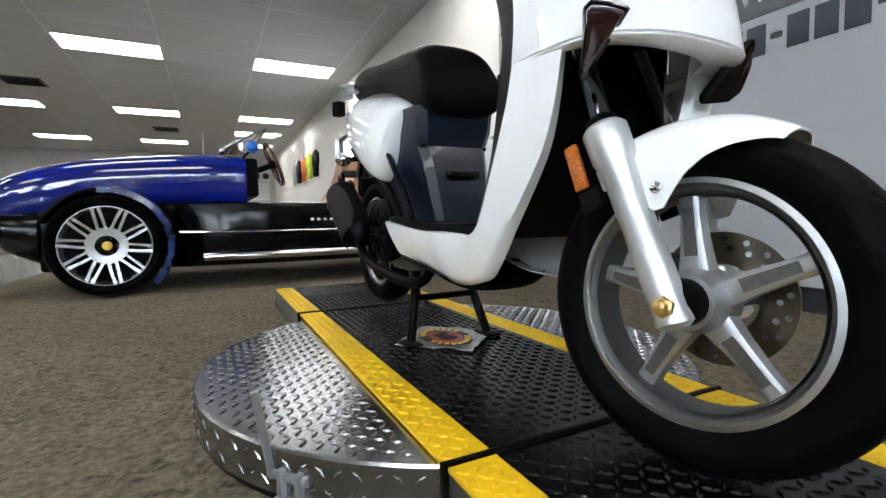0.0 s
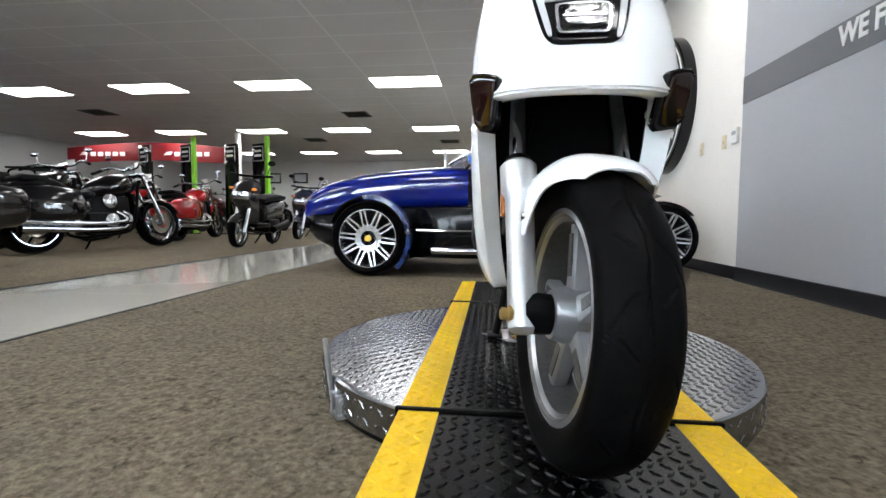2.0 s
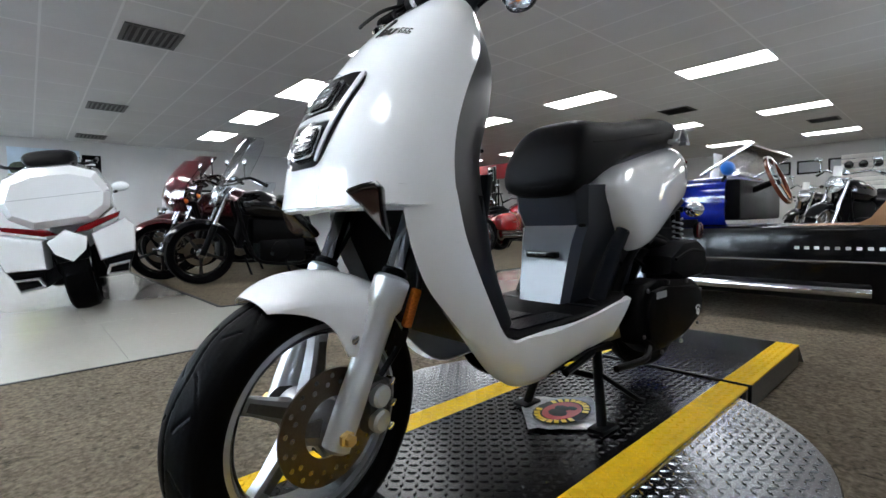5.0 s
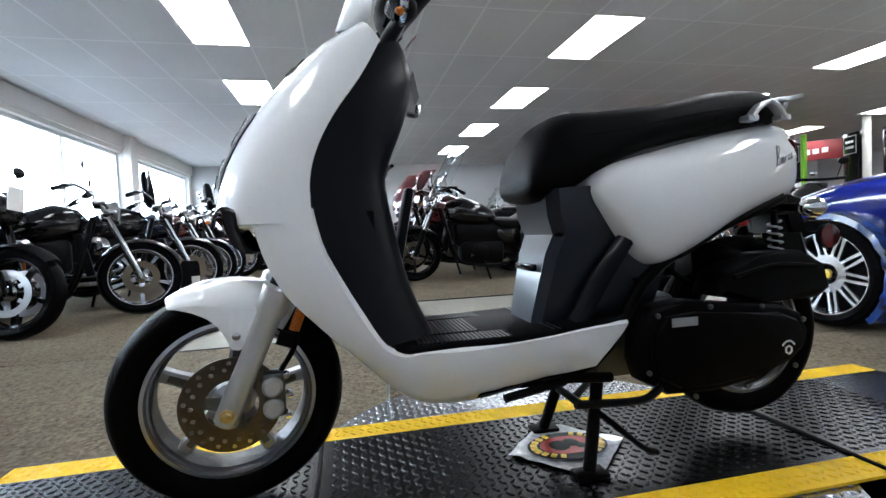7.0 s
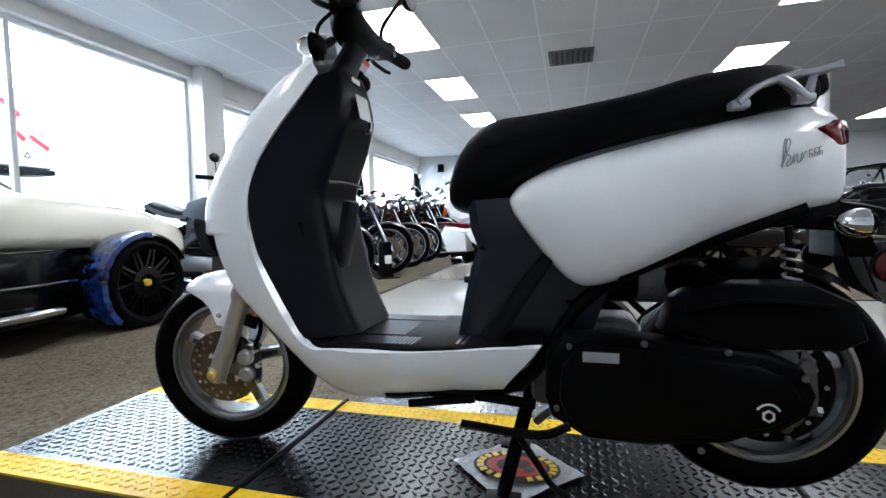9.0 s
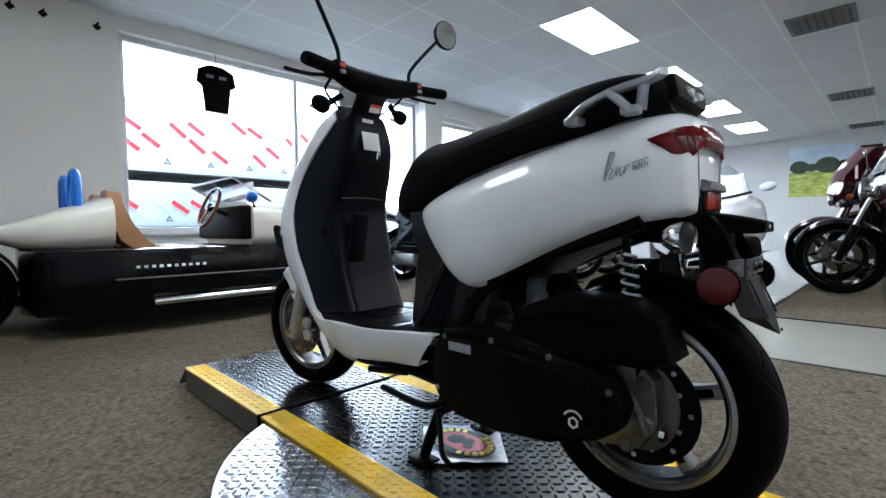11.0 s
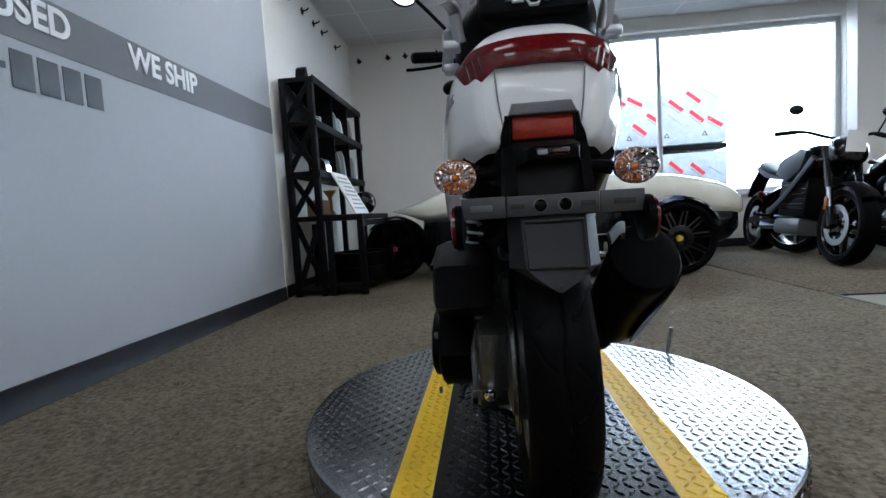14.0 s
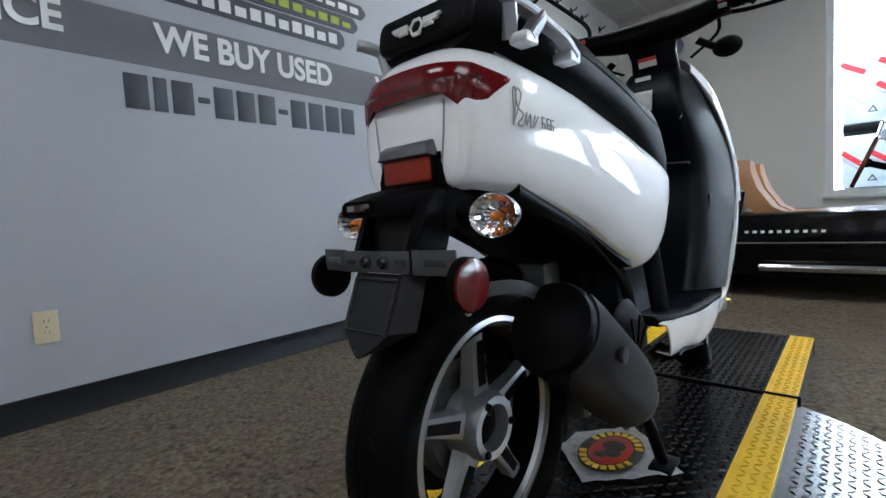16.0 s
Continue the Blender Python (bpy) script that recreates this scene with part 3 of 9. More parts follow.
# bridge of three tread plates with yellow edges, laid over the turntable
bridge = thing("display_bridge", at(-0.017, 0, 0.0), "black tread-plate bridge with yellow edge strips over the turntable", "display stand")
JF, JR, EF, ER = -0.459, 0.693, -1.185, 1.363
for y0, y1, front, back in ((EF, JF - 0.004, True, False), (JF + 0.004, JR - 0.004, False, False), (JR + 0.004, ER, False, True)):
    body = B(-0.212, 0.212, y0, y1, DECK - 0.006, DECK)
    deck = part("deck_plate", body, BLACK_PLATE, bridge)
    smooth_from = 1.08 if back else 99
    part("tread", lug_field(bmesh.new(), lambda x, y: abs(x) < 0.203 and y0 + 0.012 < y < min(y1 - 0.012, smooth_from), -0.212, 0.212, y0, y1, DECK), BLACK_PLATE, deck, "raised tread lugs", sharp=10, kind="stuff")
    for s in (-1, 1):
        st = part("edge_strip", B(s * 0.2125, s * 0.289, y0, y1, DECK - 0.006, DECK + 0.0005), YELLOW_PLATE, bridge, "worn yellow edge strip")
        part("strip_tread", lug_field(bmesh.new(), lambda x, y: 0.219 < abs(x) < 0.283 and y0 + 0.01 < y < y1 - 0.01, *( (0.2125, 0.289) if s > 0 else (-0.289, -0.2125)), y0, y1, DECK + 0.0005), YELLOW_PLATE, st, sharp=10, kind="stuff")
        if front or back:
            part("side_skirt", B(s * 0.281, s * 0.287, y0, y1, 0.02, DECK - 0.006), SKIRT_STEEL, bridge, "dull tread steel side skirt")
    if front or back:
        ye, yt = (y0, y0 - 0.1) if front else (y1, y1 + 0.1)
        part("toe_plate", PR([(ye, DECK - 0.001), (ye, DECK - 0.007), (yt, 0.012), (yt, 0.017)], "x", -0.287, 0.287), SKIRT_STEEL, bridge, "sloping steel toe plate")
        y = y1 - 0.02 if front else y0 + 0.02
        part("foot", B(-0.27, 0.27, y - 0.02, y + 0.02, 0.006, DECK - 0.006), DARK_STEEL, bridge)
        part("foot", B(-0.27, 0.27, ye + (0.02 if front else -0.06), ye + (0.06 if front else -0.02), 0.006, DECK - 0.006), DARK_STEEL, bridge)
for y in (JF, JR):
    part("joint_bar", B(-0.292, 0.292, y - 0.005, y + 0.005, DECK - 0.004, DECK + 0.006, bev=0.002), DARK_STEEL, bridge, "black joint bar")
    for s in (-1, 1):
        part("joint_clip", B(s * 0.288, s * 0.297, y - 0.006, y + 0.006, 0.05, DECK + 0.006, bev=0.002), DARK_STEEL, bridge)

# clear-edged show card lying under the scooter
CLEAR_FILM = material("crumpled_clear_film", (0.45, 0.45, 0.46), 0.15, grain=0.5, scale=60, bump=0.004, coat=0.6)
card = thing("show_card", at(-0.015, 0.118, DECK + 0.003) @ Matrix.Rotation(radians(45), 4, "Z"), "square show card in clear film lying under the scooter", "card")
film_ = bmesh.new()
n = 8
grid = [[film_.verts.new((-0.105 + 0.21 * i / n, -0.105 + 0.21 * j / n, 0.001 + 0.0035 * noise.noise((i * 0.7, j * 0.7, 3)) + (0.006 if i in (0, n) or j in (0, n) else 0) * random.random())) for j in range(n + 1)] for i in range(n + 1)]
for i in range(n):
    for j in range(n):
        film_.faces.new((grid[i][j], grid[i + 1][j], grid[i + 1][j + 1], grid[i][j + 1]))
part("sleeve", solid(film_, 0.0008), CLEAR_FILM, card, "crumpled clear plastic sleeve")
m45 = Matrix.Rotation(radians(-45), 4, "Z")
SHOW_RED = material("printed_red", (0.35, 0.015, 0.012), 0.3, grain=0.3, scale=30, coat=0.4)
SHOW_YELLOW = material("printed_yellow", (0.75, 0.5, 0.03), 0.3, coat=0.4)
for nm, rx, ry, z, mt in (("black_oval", 0.066, 0.098, 0.0062, BLACK_INK), ("red_oval", 0.044, 0.068, 0.0074, SHOW_RED)):
    part(nm, LA([(1, 0), (1, 0.0008)], m45 @ at(0, 0, z) @ Matrix.Diagonal((rx, ry, 1, 1)), seg=40), mt, card)
bar = None
for q in range(22):
    a = 2 * math.pi * (q + 0.5) / 22
    if abs(math.cos(a)) > 0.96:
        continue
    m = m45 @ at(0.055 * math.cos(a), 0.083 * math.sin(a), 0.0082) @ Matrix.Rotation(a, 4, "Z")
    if bar is None:
        bar = part("lettering_bar", B(-0.008, 0.008, -0.006, 0.006, -0.0008, 0.0008), SHOW_YELLOW, card, "yellow bars in place of lettering")
        bar.matrix_basis = m
    else:
        share(bar, card, m)
for x, y, w in ((0.0, -0.02, 0.026), (-0.008, 0.012, 0.02), (0.012, 0.03, 0.014)):
    part("figure_patch", LA([(w, 0), (w * 0.8, 0.0006)], m45 @ at(x, y, 0.0084), seg=9), BLACK_INK, card)

# ---- white scooter ----
scooter = thing("scooter", at(-0.005, 0, DECK), "glossy white motor scooter with black seat, on its centre stand", "scooter")
BASE = Vector((0, 0, DECK))


LONG = ((-2.0, -0.30, 0.0, 0.14, 0.25, 0.515, 0.60, 0.675, 0.74, 0.80, 2.0), (-1.982, -0.282, 0.016, 0.182, 0.282, 0.545, 0.622, 0.686, 0.760, 0.820, 2.020))
FRONT_Z = ((0.0, 0.55, 0.60, 0.70, 0.82, 0.90, 0.958, 1.036, 1.10, 1.30, 2.0), (0.0, 0.55, 0.603, 0.725, 0.845, 0.935, 1.000, 1.062, 1.113, 1.315, 2.015))
REAR_Z = ((0.0, 0.46, 0.53, 0.65, 0.75, 0.85, 0.92, 2.0), (0.0, 0.46, 0.543, 0.663, 0.766, 0.866, 0.938, 2.018))
as_drawn, steered = [False], [False]
PIVOT, RAKE, TURN = Vector((0, -0.612, 0.326)), Vector((0, 0.396, 0.918)), radians(10.0)
STEER = Matrix.Translation(PIVOT) @ Matrix.Rotation(TURN, 4, RAKE) @ Matrix.Translation(-PIVOT)


def fitted(v):
    """From the scooter's drawing to its true length and height, front and rear."""
    k = min(1.0, max(0.0, (v.y + 0.22) / 0.22))
    zf, zr = np.interp(v.z, *FRONT_Z), np.interp(v.z, *REAR_Z)
    return Vector((v.x, np.interp(v.y, *LONG), zf + (zr - zf) * k))


def sp(name, bm, mt, parent=None, label="", sharp=38, kind=""):
    """A part of the scooter, drawn in the room's heights."""
    if not as_drawn[0]:
        for v in bm.verts:
            v.co = fitted(v.co)
    for v in bm.verts:
        v.co.x -= 0.0065 * max(0.0, v.co.y)
    if steered[0]:
        bmesh.ops.transform(bm, matrix=STEER, verts=bm.verts)
    o = part(name, bm, mt, parent or scooter, label, sharp, kind)
    if o.parent is scooter:
        o.matrix_parent_inverse = Matrix.Translation(-BASE)
    return o


def lerp_rows(rows, t):
    """Row of values at t in 0..1 along evenly spaced rows, smoothly."""
    n = len(rows) - 1
    i = min(int(t * n), n - 1)
    u = t * n - i
    g = lambda k: rows[max(0, min(n, k))]
    out = []
    for a, b, c, d in zip(g(i - 1), g(i), g(i + 1), g(i + 2)):
        out.append(0.5 * (2 * b + (c - a) * u + (2 * a - 5 * b + 4 * c - d) * u * u + (3 * b - a - 3 * c + d) * u ** 3))
    return out


# nose: front line y, z; side line y, z, half width
NOSE = [(-0.345, 1.036, -0.312, 0.965, 0.086), (-0.425, 0.966, -0.350, 0.895, 0.128), (-0.510, 0.888, -0.405, 0.822, 0.148),
        (-0.575, 0.806, -0.438, 0.755, 0.158), (-0.614, 0.724, -0.450, 0.697, 0.163), (-0.630, 0.646, -0.447, 0.646, 0.165)]


def nose_point(t, u):
    """On the nose skin: t from top to lip, u from -1 to 1 across."""
    fy, fz, sy, sz, w = lerp_rows(NOSE, t)
    a = abs(u) * math.pi / 2
    s, c = math.sin(a) ** (0.92 - 0.10 * t), math.cos(a) ** (0.80 - 0.28 * t * t)
    return Vector((math.copysign(w * s, u), sy + (fy - sy) * c, sz + (fz - sz) * c))


bm = bmesh.new()
loft(bm, [[nose_point(i / 20, -1 + 2 * j / 32) for j in range(33)] for i in range(21)], closed=False)
sp("front_shield", solid(bm, -0.004), WHITE_PAINT, sharp=60)
# lower lip, turned under
bm = bmesh.new()
lip = []
for j in range(33):
    u = -1 + 2 * j / 32
    p = nose_point(1, u)
    lip.append((p, p + Vector((-p.x * 0.03, 0.008, -0.003)), p + Vector((-p.x * 0.12, 0.05, 0.004))))
loft(bm, [[q[k] for q in lip] for k in range(3)], closed=False)
sp("shield_lip", solid(bm, 0.003), WHITE_PAINT, sharp=60)

# side legs of the shield: front edge y, z; rear edge y, z; half width front, rear
LEG = [(-0.548, 0.672, -0.445, 0.665, 0.157, 0.167), (-0.528, 0.600, -0.434, 0.612, 0.155, 0.170), (-0.497, 0.537, -0.406, 0.548, 0.151, 0.170),
       (-0.452, 0.484, -0.372, 0.482, 0.147, 0.168), (-0.383, 0.412, -0.336, 0.428, 0.140, 0.164), (-0.316, 0.346, -0.302, 0.408, 0.130, 0.161),
       (-0.262, 0.312, -0.262, 0.409, 0.123, 0.159), (-0.190, 0.306, -0.190, 0.409, 0.128, 0.168), (-0.110, 0.314, -0.100, 0.411, 0.123, 0.160),
       (-0.040, 0.328, -0.015, 0.417, 0.127, 0.159), (0.040, 0.342, 0.075, 0.427, 0.132, 0.155), (0.082, 0.350, 0.140, 0.430, 0.138, 0.151)]
for s in (-1, 1):
    bm = bmesh.new()
    rows = []
    for i in range(45):
        fy, fz, ry, rz, wf, wr = lerp_rows(LEG, i / 44)
        row = [Vector((s * (wf - 0.030), fy + 0.030 * max(0, 1 - i / 22), fz + 0.004))]
        for j in range(8):
            t = j / 7
            row.append(Vector((s * (wf + (wr - wf) * math.sin(t * math.pi / 2) ** 0.8), fy + (ry - 0.006 * max(0, 1 - i / 12) - fy) * t, fz + (rz - fz) * t)))
        row.append(Vector((s * (wr - 0.012), ry - 0.002 + 0.008 * min(1, i / 12), rz + 0.004)))
        rows.append(row)
    loft(bm, rows, closed=False)
    sp("leg_shield_side", solid(bm, 0.003 * -s), WHITE_PAINT, sharp=60)
# belly under the floor
bm = bmesh.new()
rows = []
for i in range(20):
    y = -0.180 + 0.190 * i / 19
    z = 0.285 + 0.05 * max(0, (-0.27 - y) / 0.075) ** 2 * 0.35 + 0.02 * max(0, (y + 0.15) / 0.15)
    w = 0.142 - 0.012 * math.sin(i / 19 * math.pi)
    rows.append([Vector((w * math.copysign(abs(u) ** 0.9, u), y + 0.03 * u * u, z + 0.035 * abs(u) ** 3)) for u in (-1 + j / 6 for j in range(13))])
loft(bm, rows, closed=False)
sp("belly_pan", solid(bm, 0.004), BLACK_PLASTIC, sharp=60)

# black inner shield: edge y, z, half width; crown y, z
INNER = [(-0.316, 0.958, 0.090, -0.268, 0.985), (-0.352, 0.893, 0.121, -0.248, 0.900), (-0.407, 0.820, 0.145, -0.272, 0.822), (-0.440, 0.753, 0.157, -0.303, 0.748), (-0.449, 0.692, 0.163, -0.312, 0.700),
         (-0.436, 0.625, 0.164, -0.296, 0.625), (-0.406, 0.548, 0.163, -0.277, 0.546), (-0.370, 0.480, 0.162, -0.252, 0.482), (-0.334, 0.430, 0.159, -0.228, 0.432)]
bm = bmesh.new()
rows = []
for i in range(25):
    ey, ez, w, cy, cz = lerp_rows(INNER, i / 24)
    row = []
    for j in range(25):
        u = -1 + j / 12
        k = 1 - min(1, max(0, (abs(u) - 0.52) / 0.48)) ** 1.6
        row.append(Vector((w * u, ey + (cy - ey) * k, ez + (cz - ez) * k)))
    rows.append(row)
loft(bm, rows, closed=False)
inner = sp("inner_shield", solid(bm, 0.004), NAVY_PLASTIC, sharp=60)
sp("glovebox_crease", T([(-0.085, -0.298, 0.742), (0, -0.300, 0.746), (0.085, -0.298, 0.742)], 0.004, seg=6), NAVY_PLASTIC)
sp("glovebox_lid", B(0.015, 0.075, -0.285, -0.268, 0.50, 0.70, bev=0.006, m=at(0, -0.27, 0.6) @ Matrix.Rotation(radians(-13), 4, "X") @ at(0, 0.262, -0.6)), NAVY_PLASTIC)
sp("bag_hook", T([(0, -0.262, 0.862), (0, -0.232, 0.858), (0, -0.226, 0.876)], 0.006, seg=8), CHROME, label="chrome bag hook")
sp("ignition_lock", LA([(0.017, 0), (0.017, 0.01), (0.012, 0.012)], at(-0.062, -0.262, 0.865) @ AY.inverted(), seg=20), CHROME, label="round chrome ignition lock")

# black block filling the hollow behind the fork, in place of its deep shade
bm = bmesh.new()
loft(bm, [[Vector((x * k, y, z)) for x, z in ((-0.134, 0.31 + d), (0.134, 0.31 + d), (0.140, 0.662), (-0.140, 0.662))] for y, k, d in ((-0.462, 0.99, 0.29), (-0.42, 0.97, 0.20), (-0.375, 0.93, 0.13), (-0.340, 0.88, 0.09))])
sp("cavity_shade_block", bm, BLACK_PLASTIC)

# floor and its ribbed mats
bm = bmesh.new()
FLOOR = [(-0.335, 0.424, 0.152), (-0.29, 0.418, 0.156), (-0.15, 0.418, 0.158), (0.0, 0.424, 0.156), (0.10, 0.434, 0.149), (0.145, 0.440, 0.136)]
loft(bm, [[Vector((-w, y, z - 0.014)), Vector((-w, y, z)), Vector((-w + 0.008, y, z + 0.006)), Vector((w - 0.008, y, z + 0.006)), Vector((w, y, z)), Vector((w, y, z - 0.014))] for y, z, w in FLOOR])
floor_board = sp("floor_board", bm, BLACK_PLASTIC)
for x0, x1, y0, y1 in ((-0.145, -0.085, -0.27, -0.05), (0.085, 0.145, -0.27, -0.05), (-0.07, 0.07, -0.24, -0.13), (-0.145, -0.05, -0.02, 0.03), (0.05, 0.145, -0.02, 0.03)):
    bm = bmesh.new()
    k = int((y1 - y0) / 0.0085)
    for q in range(k):
        y = y0 + (y1 - y0) * (q + 0.5) / k
        z = 0.4245 if y < 0 else 0.430
        box(bm, x0, x1, y - 0.0026, y + 0.0026, z - 0.004, z + 0.0022)
    sp("ribbed_mat", bm, NAVY_PLASTIC, floor_board, kind="stuff")

# box under the seat
bm = bmesh.new()
US = [(-0.010, 0.428, 0.076, 0.24), (0.006, 0.50, 0.084, 0.27), (0.020, 0.565, 0.092, 0.30), (0.034, 0.605, 0.098, 0.30), (0.022, 0.645, 0.106, 0.30), (0.018, 0.70, 0.110, 0.30)]
loft(bm, [[Vector((-w * 0.8, y0, z)), Vector((w * 0.8, y0, z)), Vector((w, y0 + 0.018, z)), Vector((w + 0.02, y1, z + 0.01)), Vector((-w - 0.02, y1, z + 0.01)), Vector((-w, y0 + 0.018, z))] for y0, z, w, y1 in US])
usb = sp("underseat_cover", bm, NAVY_SHEEN, sharp=25)
sp("vent_slot", B(-0.046, 0.046, -0.004, 0.010, 0.527, 0.542, bev=0.003, m=at(0, 0.004, 0)), GLOSS_BLACK)
sp("underseat_step", B(-0.094, 0.094, 0.036, 0.16, 0.60, 0.610, bev=0.004), BLACK_PLASTIC)
for s in (-1, 1):
    sp("side_strut", T([(s * 0.112, 0.058, 0.434), (s * 0.118, 0.11, 0.52), (s * 0.126, 0.165, 0.60)], 0.019, seg=8, flat=0.45), NAVY_PLASTIC)

# tail: y, lower z, upper z, half width
as_drawn[0] = True
TAIL = [(0.128, 0.700, 0.722, 0.126), (0.135, 0.682, 0.736, 0.139), (0.149, 0.660, 0.749, 0.149), (0.170, 0.631, 0.762, 0.157), (0.200, 0.592, 0.776, 0.163), (0.235, 0.556, 0.787, 0.168), (0.272, 0.542, 0.797, 0.169), (0.330, 0.556, 0.811, 0.167),
        (0.400, 0.588, 0.826, 0.161), (0.480, 0.628, 0.843, 0.152), (0.560, 0.658, 0.857, 0.139), (0.618, 0.674, 0.864, 0.126), (0.652, 0.681, 0.864, 0.112), (0.672, 0.686, 0.858, 0.100), (0.685, 0.690, 0.850, 0.089), (0.691, 0.693, 0.844, 0.076)]


def tail_ring(t, grow=0.0):
    y, z0, z1, w = lerp_rows(TAIL, t)
    out = []
    for q in range(64):
        a = 2 * math.pi * (q + 0.5) / 64
        c, s = math.cos(a), math.sin(a)
        up = s > 0
        x = (w + grow) * math.copysign(abs(c) ** (0.62 if up else 0.34), c) * (1 - 0.07 * max(0, -s) - (0.06 + 0.10 * t ** 5) * max(0, s))
        z = (z0 + z1) / 2 + (z1 - z0 + 2 * grow) / 2 * math.copysign(abs(s) ** (0.76 if up else 0.42), s)
        out.append(Vector((x, y + grow * 0.6 * (t - 0.5), z)))
    return out


bm = bmesh.new()
loft(bm, [tail_ring(i / 60) for i in range(61)])
tail = sp("tail_cowl", bm, WHITE_PAINT, sharp=50)
bm = bmesh.new()
loft(bm, [[Vector((x * (w - 0.030), y, z)) for x, z in ((-1, z0 + 0.004), (-0.7, z0 - 0.003), (0.7, z0 - 0.003), (1, z0 + 0.004), (0.96, z0 + 0.03), (-0.96, z0 + 0.03))] for y, z0, z1, w in (lerp_rows(TAIL, 0.46 + 0.50 * i / 24) for i in range(25))])
sp("tail_underside", bm, BLACK_PLASTIC, label="black underside of the tail")
for s in (-1, 1):
    sp("panel_seam", T([(s * 0.060, 0.6925, 0.792), (s * 0.057, 0.6925, 0.755), (s * 0.052, 0.6925, 0.72)], 0.0011, seg=5), LABEL_GREY)
    # grey moulding between seat and cowl
    sp("seat_moulding", T([tail_ring(0.10 + 0.62 * k / 14)[11 if s > 0 else 20] + Vector((0, 0, 0.002)) for k in range(15)], 0.006, seg=8, k=2), HOOD_GREY, label="grey moulding along the seat edge")

# wrap-round tail lamp: a thin band with drooping, pointed ends
as_drawn[0] = True


def lamp_line(x):
    return 0.7010 - 0.060 * (abs(x) / 0.117) ** 4


bm = bmesh.new()
rows = []
for j in range(81):
    x = -0.116 + 0.232 * j / 80
    a, y = abs(x), lamp_line(x)
    top = 0.836 - 0.012 * (a / 0.117) ** 2 - 0.012 * max(0, (a - 0.09) / 0.027)
    if a < 0.060:
        low = 0.800 - 0.002 * a / 0.06
    elif a < 0.092:
        low = 0.798 - 0.029 * (a - 0.060) / 0.032
    else:
        low = 0.769 + 0.040 * (a - 0.092) / 0.025
    low = min(low, top - 0.003)
    rows.append([Vector((x * 0.94, y - 0.016, low)), Vector((x, y + 0.0005, low + 0.0005)), Vector((x * 1.006, y + 0.0022, low + (top - low) * 0.35)), Vector((x * 1.004, y + 0.0008, low + (top - low) * 0.75)), Vector((x, y - 0.004, top)), Vector((x * 0.94, y - 0.022, top + 0.001))])
loft(bm, rows)
lampr = sp("tail_lamp", bm, RED_LENS, label="dark red wrap-round tail lamp", sharp=50)
bm = bmesh.new()
loft(bm, [[Vector((x, lamp_line(x) + 0.0026, 0.812 + 0.0018 * k)) for x in (-0.100 + 0.2 * j / 24 for j in range(25))] for k in (-1, 1)], closed=False)
sp("light_bar", solid(bm, 0.0012), RED_REFLECTOR, lampr)
for s in (-1, 1):
    for k in range(3):
        sp("lens_prism", T([(s * (0.074 + 0.009 * k), lamp_line(0.074 + 0.009 * k) + 0.0024, 0.792 - 0.002 * k), (s * (0.080 + 0.009 * k), lamp_line(0.080 + 0.009 * k) + 0.0018, 0.816 - 0.002 * k)], 0.0018, seg=6, k=1), RED_REFLECTOR, lampr)
sp("reflector_surround", PR([(-0.062, 0.686), (0.062, 0.686), (0.053, 0.704), (0.050, 0.735), (-0.050, 0.735), (-0.053, 0.704)], "y", 0.640, 0.694, bev=0.004), BLACK_PLASTIC)
sp("reflector_hood", loft(bmesh.new(), [[Vector((s * w, y, z)) for s, z in ((-1, z0), (1, z0), (0.86, z1), (-0.86, z1))] for y, w, z0, z1 in ((0.660, 0.046, 0.730, 0.752), (0.696, 0.046, 0.730, 0.749), (0.706, 0.045, 0.731, 0.743), (0.708, 0.043, 0.732, 0.739))]), HOOD_GREY, label="grey hood over the reflector")
sp("rear_reflector", B(-0.0405, 0.0405, 0.672, 0.7015, 0.6995, 0.7305, bev=0.003), ORANGE_REFLECTOR, label="orange-red rectangular reflector")
sp("reflector_rim", PR([(-0.0435, 0.6965), (0.0435, 0.6965), (0.0435, 0.7335), (-0.0435, 0.7335)], "y", 0.668, 0.699, bev=0.002), DARK_STEEL)
as_drawn[0] = False

# seat: y, lower z, upper z, half width
SEAT = [(-0.018, 0.700, 0.728, 0.088), (-0.012, 0.684, 0.762, 0.103), (0.004, 0.676, 0.804, 0.112), (0.034, 0.676, 0.848, 0.116), (0.070, 0.692, 0.866, 0.119), (0.120, 0.724, 0.870, 0.122), (0.200, 0.760, 0.876, 0.125),
        (0.290, 0.784, 0.886, 0.126), (0.350, 0.796, 0.896, 0.125), (0.420, 0.806, 0.912, 0.122), (0.500, 0.820, 0.922, 0.114), (0.560, 0.832, 0.922, 0.104), (0.610, 0.838, 0.914, 0.090), (0.635, 0.846, 0.900, 0.078)]
bm = bmesh.new()
rows = []
for i in range(53):
    y, z0, z1, w = lerp_rows(SEAT, i / 52)
    rows.append([Vector((p.x * (1 - 0.16 * max(0, (p.z - (z0 + z1) / 2) / max(1e-4, z1 - z0))), p.y, p.z)) for p in oval(y, z0, z1, w, p=3.2, n=32)])
loft(bm, rows)
seat = sp("seat", bm, SEAT_VINYL, sharp=60)
for s in (-1, 1):
    sp("seat_seam", T([(s * 0.114, 0.05, 0.80), (s * 0.121, 0.15, 0.815), (s * 0.125, 0.30, 0.842), (s * 0.119, 0.45, 0.866), (s * 0.100, 0.57, 0.880)], 0.0016, seg=5), BLACK_PLASTIC)
